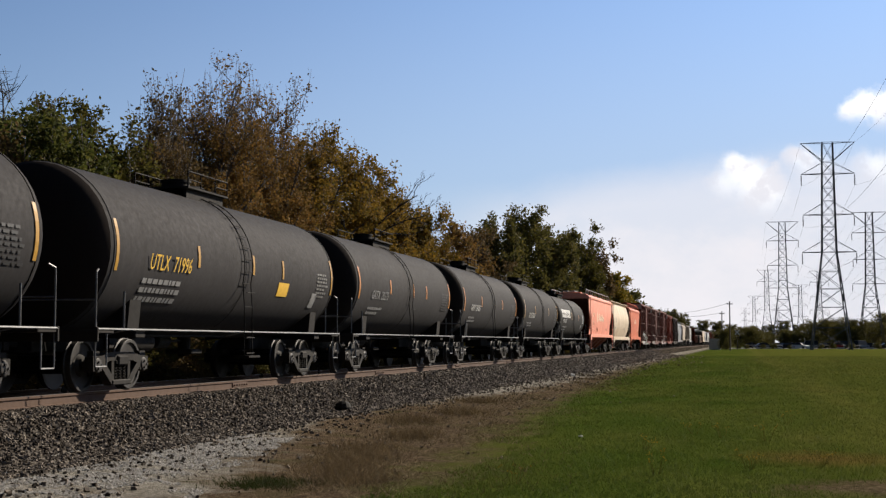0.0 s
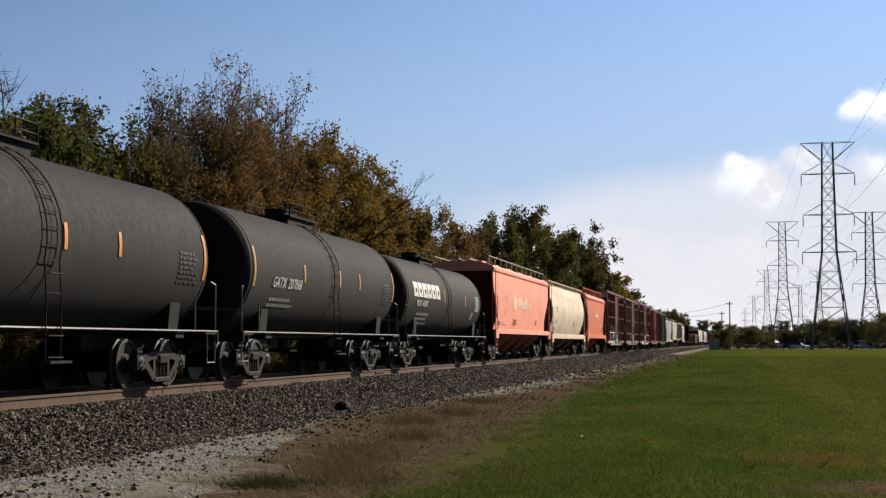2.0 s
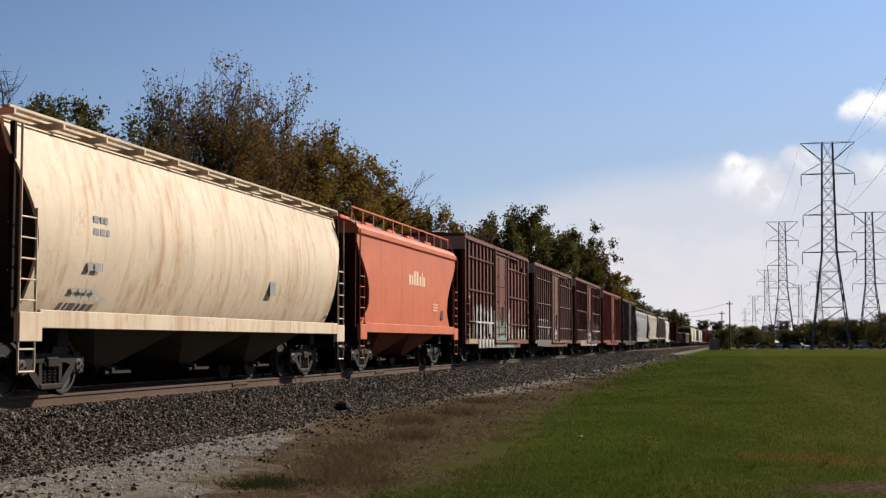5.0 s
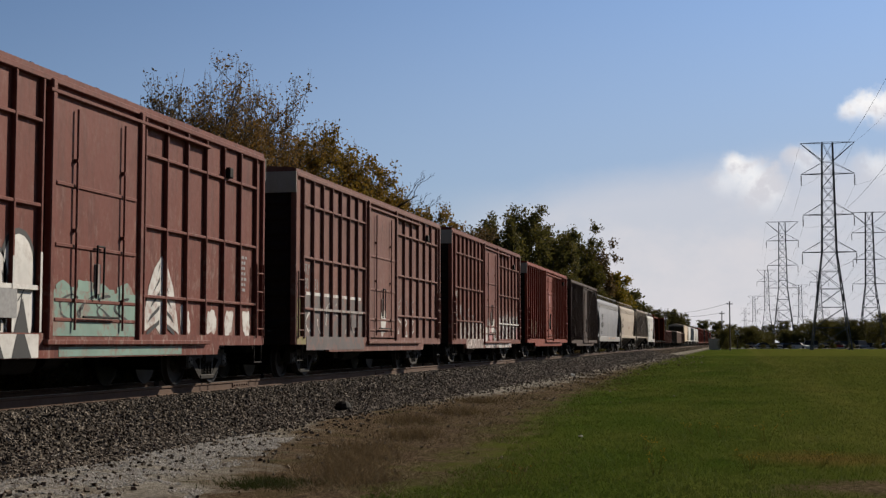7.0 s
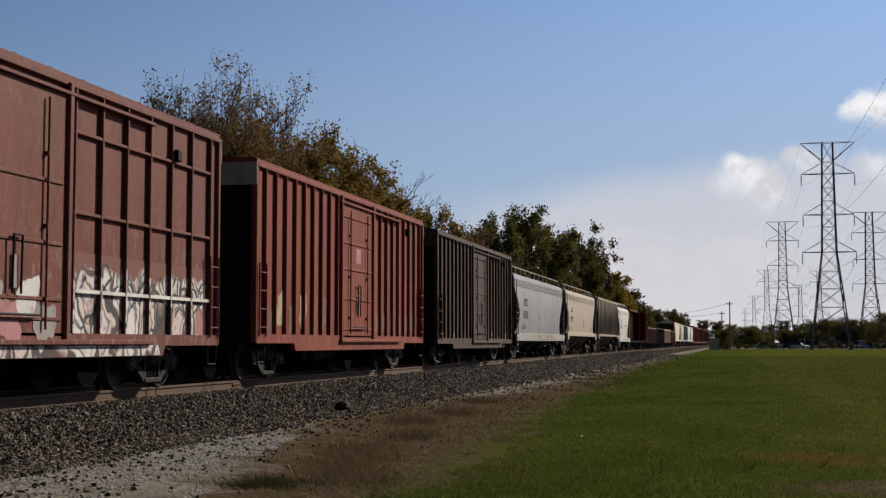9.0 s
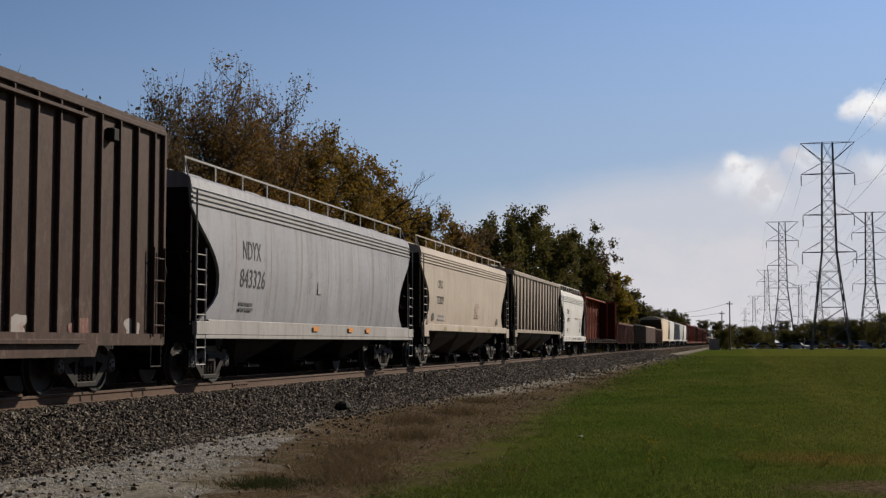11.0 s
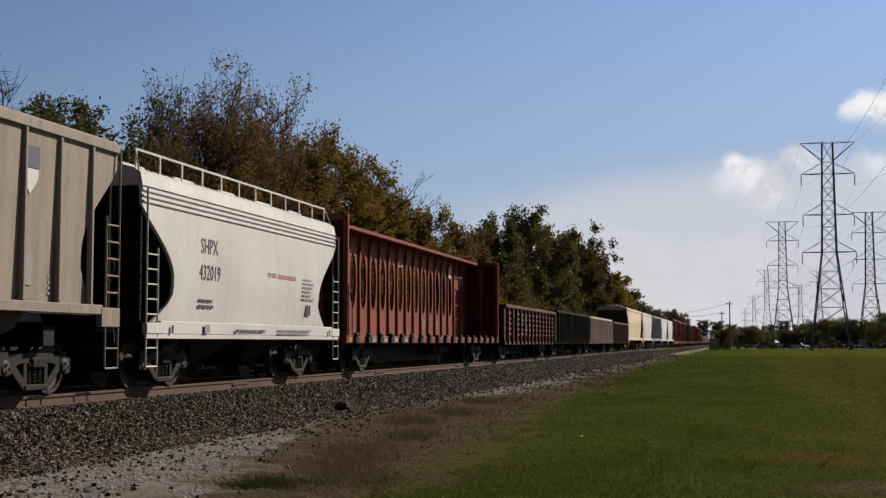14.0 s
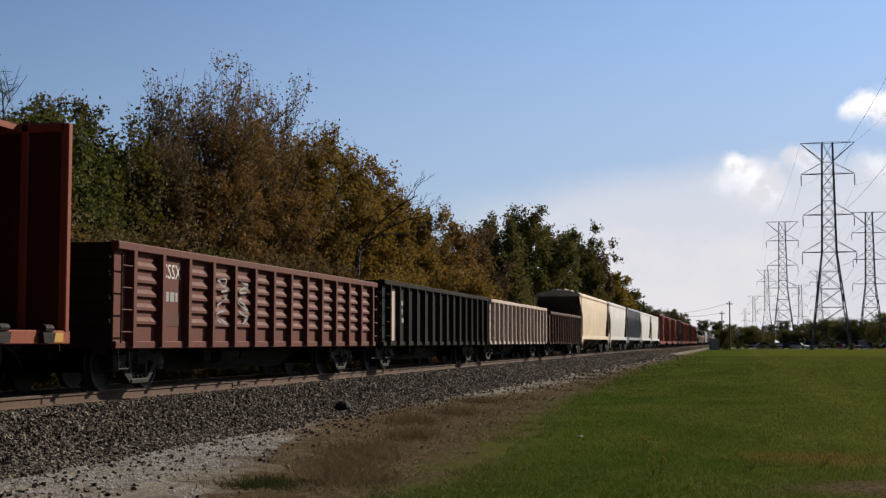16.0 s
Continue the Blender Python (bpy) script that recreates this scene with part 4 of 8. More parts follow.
def tank_text(car, h, radius, zc, text, size, y, z, material, label, width=0.9):
    a = math.asin(max(-1.0, min(1.0, (z - zc) / radius)))
    step = size / 0.7 * 0.56 * width
    words = text.split()
    at = y - step * len(" ".join(words)) / 2
    for k, word in enumerate(words):
        lettering("car_number" if k else "reporting_mark", word, size, material, car, on_side((radius + 0.018) * math.cos(a) + 0.004, at + step * len(word) / 2, z, -math.degrees(a)), label, width)
        at += step * (len(word) + 1)


def tank_bars(car, radius, zc, y0, y1, z, height, rows, material, seed):
    b = Build()
    rnd = random.Random(seed)
    for k in range(rows):
        zz = z - k * height
        a0 = math.asin((zz - zc) / radius)
        a1 = math.asin((zz + height * 0.55 - zc) / radius)
        y, end = y0, y0 + (y1 - y0) * rnd.uniform(0.6, 1.0)
        while y < end:
            w = rnd.uniform(0.07, 0.2)
            r = radius + 0.014
            b.add([(r * math.cos(a0), y, zc + r * math.sin(a0)), (r * math.cos(a0), y + w, zc + r * math.sin(a0)),
                   (r * math.cos(a1), y + w, zc + r * math.sin(a1)), (r * math.cos(a1), y, zc + r * math.sin(a1))], [(0, 1, 2, 3)])
            y += w + 0.05
    tagged(part("stencil_print", b, material, car), kind="stuff")


def tank_patch(car, radius, zc, y0, y1, z0, z1, material, name="placard", label=""):
    b = Build()
    rr = []
    for k in range(5):
        z = z0 + (z1 - z0) * k / 4
        a = math.asin((z - zc) / radius)
        r = radius + 0.012
        rr.append([(r * math.cos(a), y0, zc + r * math.sin(a)), (r * math.cos(a), y1, zc + r * math.sin(a))])
    part(name, b.loft(rr, closed=False, caps=False), material, car, label)


# -- covered hoppers
def hopper_car(y0, y1, gap0, gap1, paint_m, label, eave=4.0, roof=4.4, sill0=1.24, sill1=1.46, bulge=0.0, bays=3, bands=False, ribs=0,
               inset=1.2, rail=True, lip=True, trim=None, rolls=True, slats=False, deep_sill=0.0, seams=0, cut=0.86, taper=0.06, rail_m=None):
    car, h = start("covered_hopper_car", label, "hopper car", y0, y1, "covered hopper cars of the train")
    trim = trim or paint_m
    W = 1.5
    levels = [sill1 + (eave - sill1) * k / 14 for k in range(15)]

    def half_width(z):
        u = (z - sill1) / (eave - sill1)
        return W - taper + taper * u + bulge * (math.sin(math.pi * min(1, max(0, u)) ** 0.9) - 0.75)

    def side_inset(z):
        u = (z - sill1) / (eave - sill1)       # 0 at the sill, 1 at the eave
        if u > cut:
            return 0.02
        top = inset * math.sin(min(1.0, (cut - u) / 0.55) * math.pi / 2) ** 1.3
        low = max(0.0, (0.22 - u) / 0.22)
        return 0.02 + top - (top - 0.62) * low ** 1.4

    def slope(z):
        """Where the end sheet stands at a height: upright at the top, then sloping in."""
        return min(h - 0.06 - (levels[-3] - z) * 0.78, h - side_inset(z) - 0.02) if z < levels[-3] else h - 0.06

    rings = []
    for z in levels:
        w, ys, yl = half_width(z), h - side_inset(z), slope(z)
        rings.append([(w, -ys, z), (w, -ys * 0.5, z), (w, 0, z), (w, ys * 0.5, z), (w, ys, z), (w - 0.05, ys, z), (w - 0.06, yl, z), (-w + 0.06, yl, z), (-w + 0.05, ys, z), (-w, ys, z), (-w, 0, z),
                      (-w, -ys, z), (-w + 0.05, -ys, z), (-w + 0.06, -yl, z), (w - 0.06, -yl, z), (w - 0.05, -ys, z)])
    part("body", Build().loft(rings), paint_m, car, smooth=True)
    # end sheets darker than the body: shade painted in
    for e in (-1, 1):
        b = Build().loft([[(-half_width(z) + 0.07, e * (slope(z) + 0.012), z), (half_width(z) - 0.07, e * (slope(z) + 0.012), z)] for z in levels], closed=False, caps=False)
        part("slope_sheet", b, END_SHADE_RED if paint_m in (ORANGE, RED_ORANGE) else (BAY_GRIME_SHADE if paint_m is CREAM else END_SHADE_BLACK), car, "end slope sheet with shade in its colour")
    for k in range(seams):
        y = -h + 2.3 + k * (2 * h - 4.6) / (seams - 1)
        b = Build()
        b.loft([[(half_width(z) + 0.003, y - 0.014, z), (half_width(z) + 0.003, y + 0.014, z)] for z in levels[1:-1]], closed=False, caps=False)
        part("weld_seam", b, TAUPE, car)
    # roof: arched sheet with its eave band
    b = Build()
    wt = half_width(eave)
    arch = []
    for k in range(13):
        a = math.pi * k / 12
        arch.append(((wt + 0.03) * math.cos(a), eave + (roof - eave) * math.sin(a) ** (0.5 if bands else 1.0)))
    b.prism(arch, "y", -h + 0.02, h - 0.02)
    part("roof", b, paint_m, car, smooth=True)
    if lip:
        b = Build()
        for s in (-1, 1):
            b.box(s * (wt + 0.02) - 0.045, s * (wt + 0.02) + 0.045, -h, h, eave - 0.14, eave + 0.02, 0.012)
        for s in (-1, 1):
            b.box(-wt, wt, s * (h - 0.03) - 0.03, s * (h - 0.03) + 0.03, eave - 0.14, eave + 0.02, 0.01)
        part("top_chord", b, paint_m, car)
    if bands:
        for k in range(3):
            b = Build()
            z = eave - 0.08 - k * 0.10
            for s in (-1, 1):
                b.box(s * half_width(z) - 0.03, s * half_width(z) + 0.035, -h + 0.03, h - 0.03, z - 0.025, z + 0.02, 0.01)
            part("roof_band", b, trim, car)
    if ribs:
        me = Build().box(0, 0.1, -0.045, 0.045, sill1 + 0.02, eave - 0.1, 0.02).mesh("side_post", paint_m)
        for k in range(ribs):
            y = -h * 0.885 + 2 * h * 0.885 * k / (ribs - 1)
            part("side_post", me, None, car, at=pose(W - 0.05, y, 0))
            part("side_post", me, None, car, at=pose(-W + 0.05, y, 0, 0, 0, 180))
    # running board, hatches
    b = Build()
    for k in range(int(h * 2 / 0.28)):
        y = -h + 0.14 + k * 0.28
        b.box(-0.42, -0.06 - 0.0, y, y + 0.19, roof + 0.10, roof + 0.135)
        b.box(0.06, 0.42, y, y + 0.19, roof + 0.10, roof + 0.135)
    for x in (-0.42, -0.06, 0.06, 0.42):
        b.box(x - 0.02, x + 0.02, -h, h, roof + 0.06, roof + 0.10)
    part("running_board", b, ROOF_METAL, car)
    if slats:
        # open slatted walkway that overhangs the eave
        b = Build()
        for s in (-1, 1):
            for x in (0.75, 1.02, 1.3):
                b.box(s * x - 0.07, s * x + 0.07, -h, h, roof + 0.05, roof + 0.09)
        for k in range(12):
            y = -h + 0.1 + k * (2 * h - 0.2) / 11
            b.box(-1.4, 1.4, y - 0.03, y + 0.03, roof - 0.05, roof + 0.05)
        part("side_walkway", b, trim, car)
    for k in range(5):
        y = -h * 0.8 + k * h * 0.4
        b = Build()
        b.box(-0.75, 0.75, y - 0.5, y + 0.5, roof - 0.08, roof + 0.07, 0.03)
        part("roof_hatch", b, paint_m, car)
    if rail:
        for s in (-1, 1):
            b = Build()
            x, zr = s * (wt - 0.22), roof + 0.22
            zb = eave + (roof - eave) * 0.62
            m = 12
            for k in range(m):
                y = -h + 0.25 + k * (2 * h - 0.5) / (m - 1)
                b.box(x - 0.012, x + 0.012, y - 0.025, y + 0.025, zb, zr)
            b.box(x - 0.014, x + 0.014, -h + 0.2, h - 0.2, zr - 0.02, zr + 0.02)
            b.bar([(x, -h + 0.2, zr), (s * (wt + 0.05), -h - 0.02, eave - 0.1)], 0.018)
            b.bar([(x, h - 0.2, zr), (s * (wt + 0.05), h + 0.02, eave - 0.1)], 0.018)
            part("roof_railing", b, rail_m or trim, car)
    # side sills with dropped ends
    for s in (-1, 1):
        b = Build()
        b.box(s * (W + 0.03) - 0.05, s * (W + 0.03) + 0.05, -h + 0.62, h - 0.62, sill0, sill1 + 0.02, 0.012)
        for e in (-1, 1):
            b.box(s * (W + 0.03) - 0.045, s * (W + 0.03) + 0.06, e * (h - 0.35) - 0.33, e * (h - 0.35) + 0.33, sill0 - (0.2 if not deep_sill else 0.0), sill1 - 0.02, 0.012)
        if deep_sill:
            b.box(s * (W + 0.04) - 0.03, s * (W + 0.04) + 0.03, -h + 0.05, h - 0.05, sill0 - deep_sill, sill0 + 0.02, 0.01)
        part("side_sill", b, trim, car)
    # slope-sheet bays and gates
    span = 2 * (h - 2.7)
    for k in range(bays):
        yc = -span / 2 + span * (k + 0.5) / bays
        hw = span / bays / 2
        b = Build()
        b.loft([[(1.42, yc - hw, sill1 - 0.05), (1.42, yc + hw, sill1 - 0.05), (-1.42, yc + hw, sill1 - 0.05), (-1.42, yc - hw, sill1 - 0.05)],
                [(1.30, yc - hw * 0.9, 1.05), (1.30, yc + hw * 0.9, 1.05), (-1.30, yc + hw * 0.9, 1.05), (-1.30, yc - hw * 0.9, 1.05)],
                [(0.62, yc - 0.3, 0.42), (0.62, yc + 0.3, 0.42), (-0.62, yc + 0.3, 0.42), (-0.62, yc - 0.3, 0.42)]])
        # bays darker than the body; underbody shade is part of each colour
        bay = part("hopper_bay", b, BAY_RUST_SHADE if paint_m in (ORANGE, RED_ORANGE) else (UNDER if deep_sill else BAY_GRIME_SHADE), car)
        b = Build()
        b.box(-0.72, 0.72, yc - 0.42, yc + 0.42, 0.33, 0.42, 0.015)
        for s in (-1, 1):
            b.tube((s * 0.72, yc - 0.28, 0.36), (s * 0.98, yc - 0.28, 0.36), 0.05, n=8)
            b.box(s * 0.9 - 0.04, s * 0.9 + 0.04, yc - 0.5, yc + 0.5, 0.3, 0.35)
        part("outlet_gate", b, CASTING, bay)
    # end frames: platforms, corner posts, braces
    for e in (-1, 1):
        b = Build()
        b.box(-W, W, e * (h - 0.35) - 0.35, e * (h - 0.35) + 0.35, 1.02, 1.10, 0.01)
        b.box(-W, W, e * (h - 0.03) - 0.03, e * (h - 0.03) + 0.03, 0.84, 1.2, 0.01)
        b.box(-0.36, 0.36, e * (h - 1.7) - 1.7, e * (h - 1.7) + 1.7, 0.7, 1.02, 0.02)
        b.box(-1.3, 1.3, e * (h - 1.85) - 0.18, e * (h - 1.85) + 0.18, 0.78, 1.1, 0.02)
        part("end_platform", b, UNDER, car)
        b = Build()
        for s in (-1, 1):
            b.box(s * 1.38 - 0.04, s * 1.38 + 0.04, e * (h - 0.1) - 0.04, e * (h - 0.1) + 0.04, 1.1, eave, 0.01)
            b.prism([(e * (h - 0.15), eave - 0.4), (e * (h - 0.2), eave - 0.4), (e * (h - 2.2), 1.15), (e * (h - 2.1), 1.15)], "x", s * 0.8 - 0.04, s * 0.8 + 0.04)
        b.bar([(-1.4, e * (h + 0.02), 1.9), (1.4, e * (h + 0.02), 1.9)], 0.016)
        b.bar([(-1.4, e * (h + 0.02), 2.6), (1.4, e * (h + 0.02), 2.6)], 0.016)
        # end frame takes the same shade-darkened colour, not the body paint
        part("end_frame", b, END_SHADE_RED if paint_m in (ORANGE, RED_ORANGE) else END_SHADE_BLACK, car)
        for s in (-1, 1):
            x = s * (W + 0.06)
            ya, yb = e * (h - 0.04), e * (h - 0.5)
            ladder(car, "ladder", x, ya, yb, sill0 - 0.05, eave - 0.05, 6, trim, 0.021, top=sill1 + (eave - sill1) * 0.55)
            b = Build()
            b.bar([(x, ya, sill0 - 0.05), (x, ya, 0.42), (x, yb, 0.42), (x, yb, sill0 - 0.05)], 0.018)
            b.tube((x, ya, 0.75), (x, yb, 0.75), 0.014, n=5)
            part("stirrup_step", b, trim, car)
    # hand brake wheel on the leading end
    b = Build()
    pts = [(0.7 + 0.28 * math.cos(a), -h - 0.06, 2.2 + 0.28 * math.sin(a)) for a in [2 * math.pi * i / 14 for i in range(15)]]
    b.bar(pts, 0.018, 5)
    for a in (0, 1.05, 2.1):
        b.bar([(0.7 - 0.27 * math.cos(a), -h - 0.05, 2.2 - 0.27 * math.sin(a)), (0.7 + 0.27 * math.cos(a), -h - 0.05, 2.2 + 0.27 * math.sin(a))], 0.013, 4)
    b.tube((0.7, -h - 0.06, 2.2), (0.7, -h + 0.25, 2.2), 0.03, n=6)
    part("brake_wheel", b, CASTING, car)
    brake_gear(car, -h + 0.9 + 0.7, 1.22, 0.55)
    gear(car, h, h - 1.85, h, gap0, gap1, rolls)
    return car, h, half_width


# -- boxcars
POST, GIRT = 0.08, 0.07          # how far posts and girts stand out from the side sheet


def boxcar(y0, y1, gap0, gap1, paint_m, label, top=5.02, bottom=0.79, grid=True, roof_m=None, end_band=None, rolls=True, posts=(8, 7), end_text=""):
    car, h = start("boxcar", label, "boxcar", y0, y1, "boxcars of the train")
    W = 1.5
    b = Build()
    b.box(-W, W, -h, h, bottom + 0.12, top - 0.08, 0.02)
    part("body", b, paint_m, car)
    # roof with cross ribs
    b = Build()
    b.prism([(-W - 0.05, top - 0.1), (-W - 0.05, top - 0.02), (-W + 0.1, top + 0.01), (0, top + 0.1), (W - 0.1, top + 0.01), (W + 0.05, top - 0.02), (W + 0.05, top - 0.1)], "y", -h - 0.02, h + 0.02)
    for k in range(15):
        y = -h + 0.5 + k * (2 * h - 1.0) / 14
        b.prism([(-W - 0.03, top), (0, top + 0.14), (W + 0.03, top), (W + 0.03, top - 0.04), (0, top + 0.09), (-W - 0.03, top - 0.04)], "y", y - 0.04, y + 0.04)
    part("roof", b, roof_m or ROOF_METAL, car)
    # side sills: shallow at the ends, deep amidships
    for s in (-1, 1):
        x = s * (W + 0.02)
        b = Build()
        b.prism([(-h, bottom), (-h, bottom + 0.2), (h, bottom + 0.2), (h, bottom), (h - 2.5, bottom), (h - 2.6, bottom - 0.18), (-h + 2.6, bottom - 0.18), (-h + 2.5, bottom)], "x", x - 0.05, x + 0.05)
        part("side_sill", b, paint_m, car)
        b = Build()
        b.box(x - 0.05, x + 0.06, -h, h, top - 0.2, top - 0.1, 0.015)
        part("top_chord", b, paint_m, car)
    door = 1.48
    post = Build().box(0, POST, -0.03, 0.03, bottom + 0.2, top - 0.2, 0.012).mesh("side_post", paint_m)
    for s in (-1, 1):
        turn = 0 if s > 0 else 180
        for (a, c), n in (((-h + 0.55, -door - 0.3), posts[0]), ((door + 0.3, h - 0.45), posts[1])):
            for k in range(n):
                y = a + (c - a) * k / (n - 1)
                part("side_post", post, None, car, at=pose(s * W, y, 0, 0, 0, turn))
            if grid:
                for z in (4.18, 2.9, 1.66):
                    b = Build()
                    b.box(s * W, s * (W + GIRT), a - 0.05, c + 0.05, z - 0.03, z + 0.03, 0.012)
                    part("girt", b, paint_m, car)
        # door: panel, ribs, posts, lock rods, tracks
        b = Build()
        b.box(s * W - 0.02, s * W + s * 0.05 + 0.02, -door, door, bottom + 0.14, top - 0.3, 0.015)
        d = part("door", b, paint_m, car)
        zs = (1.2, 1.5, 2.35, 3.3) if grid else (1.2, 2.0, 2.8, 3.5, 4.2)
        for z in zs:
            b = Build().box(s * (W + 0.06), s * (W + 0.095), -door + 0.1, door - 0.1, z - 0.03, z + 0.03, 0.01)
            part("door_rib", b, paint_m, d)
        for y in (-door - 0.06, door + 0.06):
            b = Build().box(s * W, s * (W + 0.13), y - 0.07, y + 0.07, bottom, top - 0.15, 0.02)
            part("door_post", b, paint_m, car)
        for y in (-0.8, 0.85):
            b = Build()
            b.tube((s * (W + 0.12), y, bottom + 0.25), (s * (W + 0.12), y, top - 0.5), 0.02, n=6)
            for z in (1.5, 2.6, 3.7):
                b.box(s * (W + 0.06), s * (W + 0.14), y - 0.03, y + 0.03, z - 0.03, z + 0.03)
            part("lock_rod", b, paint_m, d)
        b = Build()
        b.bar([(s * (W + 0.13), -0.12, 1.55), (s * (W + 0.14), -0.12, 2.4), (s * (W + 0.14), 0.12, 2.4), (s * (W + 0.13), 0.12, 1.55)], 0.018)
        b.bar([(s * (W + 0.16), -0.6, 1.25), (s * (W + 0.16), 0.6, 1.25)], 0.02)
        part("door_handle", b, UNDER, d)
        part("latch_plate", Build().box(s * (W + 0.05), s * (W + 0.1), -0.09, 0.09, 1.62, 2.12, 0.015), SPRAY_GREY, d, "scuffed pale latch plate")
        part("door_track", Build().box(s * (W + 0.02), s * (W + 0.16), -door - 0.2, door + 3.1, bottom + 0.02, bottom + 0.1, 0.01), paint_m, car)
        part("door_track", Build().box(s * (W + 0.02), s * (W + 0.14), -door - 0.2, door + 3.1, top - 0.36, top - 0.3, 0.01), paint_m, car)
        # corner ladders and steps
        for e in (-1, 1):
            ladder(car, "ladder", s * (W + 0.1), e * (h - 0.06), e * (h - 0.5), bottom + 0.15, bottom + 1.75, 4, paint_m, 0.02)
            b = Build()
            b.bar([(s * (W + 0.05), e * (h - 0.08), bottom + 0.1), (s * (W + 0.05), e * (h - 0.08), 0.42), (s * (W + 0.05), e * (h - 0.5), 0.42), (s * (W + 0.05), e * (h - 0.5), bottom + 0.1)], 0.018)
            part("stirrup_step", b, UNDER, car)
        b = Build()
        b.box(s * W, s * (W + 0.16), h - 2.25, h - 2.05, 4.2, 4.42, 0.02)
        part("roller_bracket", b, UNDER, car)
    # corrugated ends, painted near-black to stand for the shade in the gap
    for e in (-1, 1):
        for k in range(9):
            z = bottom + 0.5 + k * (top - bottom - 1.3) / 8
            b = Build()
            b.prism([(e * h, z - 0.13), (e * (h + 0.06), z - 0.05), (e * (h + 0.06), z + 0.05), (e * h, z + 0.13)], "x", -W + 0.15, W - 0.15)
            part("end_corrugation", b, END_SHADE_BLACK, car)
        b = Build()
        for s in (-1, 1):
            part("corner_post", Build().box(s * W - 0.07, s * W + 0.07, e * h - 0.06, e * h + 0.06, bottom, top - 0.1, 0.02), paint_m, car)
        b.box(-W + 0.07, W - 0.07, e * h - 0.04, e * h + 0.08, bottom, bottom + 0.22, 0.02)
        part("end_sill", b, END_SHADE_BLACK, car)
        part("end_sheet", Build().box(-W + 0.07, W - 0.07, e * h - 0.01, e * h + 0.012, bottom + 0.22, top - 0.5), END_SHADE_BLACK, car)
        b = Build()
        b.box(-W + 0.0, W + 0.072, e * (h + 0.062), e * (h + 0.087), top - 0.6, top - 0.1)
        part("end_panel", b, end_band or paint_m, car)
        if end_text and e < 0:
            lettering("end_mark", end_text, 0.13, INK_BLACK, car, pose(0.15, -h - 0.09, top - 0.42, 90), "black stencilled mark on the end band")
        b = Build()
        for x in (-1.3, -0.9):
            b.tube((x, e * (h + 0.14), bottom + 0.2), (x, e * (h + 0.14), top - 0.6), 0.018, n=5)
        for k in range(9):
            z = bottom + 0.4 + 0.4 * k
            b.tube((-1.3, e * (h + 0.14), z), (-0.9, e * (h + 0.14), z), 0.014, n=5)
        b.box(-1.0, 1.0, e * (h + 0.1), e * (h + 0.4), 1.1, 1.14)
        part("end_ladder", b, UNDER, car)
    center_sill(car, h, 0.6, 0.95)
    brake_gear(car, -1.2, 0.55, 0.75)
    gear(car, h, h - 2.0, h + 0.05, gap0, gap1, rolls)
    return car, h, W + 0.004


# -- gondolas
def gondola(y0, y1, gap0, gap1, paint_m, label, top=2.55, bottom=0.74, ribs=14, louvres=False, rolls=True):
    car, h = start("gondola_car", label, "gondola car", y0, y1, "gondola cars of the train")
    W = 1.48
    for s in (-1, 1):
        b = Build().box(s * W - 0.03, s * W + 0.03, -h, h, bottom, top, 0.01)
        part("side_wall", b, paint_m, car)
        b = Build().box(s * W - 0.07, s * W + 0.13, -h - 0.03, h + 0.03, top - 0.13, top + 0.02, 0.02)
        part("top_chord", b, paint_m, car)
        b = Build().box(s * W - 0.05, s * W + 0.08, -h, h, bottom, bottom + 0.13, 0.015)
        part("side_sill", b, paint_m, car)
    for e in (-1, 1):
        b = Build().box(-W, W, e * h - 0.03, e * h + 0.03, bottom, top, 0.01)
        for z in (1.2, 1.6, 2.0, 2.3):
            b.box(-W, W, e * (h + 0.06) - 0.05, e * (h + 0.06) + 0.03, z - 0.05, z + 0.05, 0.02)
        # end wall colour holds the shade between the cars
        part("end_wall", b, END_SHADE_BLACK, car)
        for s in (-1, 1):
            ladder(car, "ladder", s * (W + 0.14), e * (h - 0.08), e * (h - 0.5), bottom + 0.1, top - 0.2, 4, paint_m, 0.018)
            b = Build()
            b.bar([(s * (W + 0.08), e * (h - 0.1), bottom), (s * (W + 0.08), e * (h - 0.1), 0.4), (s * (W + 0.08), e * (h - 0.5), 0.4), (s * (W + 0.08), e * (h - 0.5), bottom)], 0.018)
            part("stirrup_step", b, UNDER, car)
    part("floor", Build().box(-W, W, -h, h, 0.95, 1.05), UNDER, car)
    prof = [(0, -0.085), (0.17, -0.06), (0.17, 0.06), (0, 0.085)]
    rib = Build().prism(prof, "z", bottom + 0.02, top - 0.12).mesh("side_post", paint_m)
    step = 2 * (h - 0.55) / (ribs - 1)
    for s in (-1, 1):
        for k in range(ribs):
            part("side_post", rib, None, car, at=pose(s * W, -h + 0.55 + k * step, 0, 0, 0, 0 if s > 0 else 180))
    if louvres:
        lv = Build().prism([(0.0, -0.075), (0.055, -0.05), (0.055, 0.0), (0, 0.075)], "y", -step / 2 + 0.12, step / 2 - 0.12).mesh("corrugation", paint_m)
        for s in (-1, 1):
            for k in range(ribs - 1):
                if k == 1:
                    continue
                for j in range(5):
                    part("corrugation", lv, None, car, at=pose(s * (W + 0.03), -h + 0.55 + (k + 0.5) * step, 1.22 + j * 0.24, 0, 0, 0 if s > 0 else 180))
    center_sill(car, h, 0.55, 0.95, 0.33, True)
    brake_gear(car, -1.5, 0.6, 0.8)
    gear(car, h, h - 1.9, h + 0.05, gap0, gap1, rolls)
    return car, h, W + 0.034, step


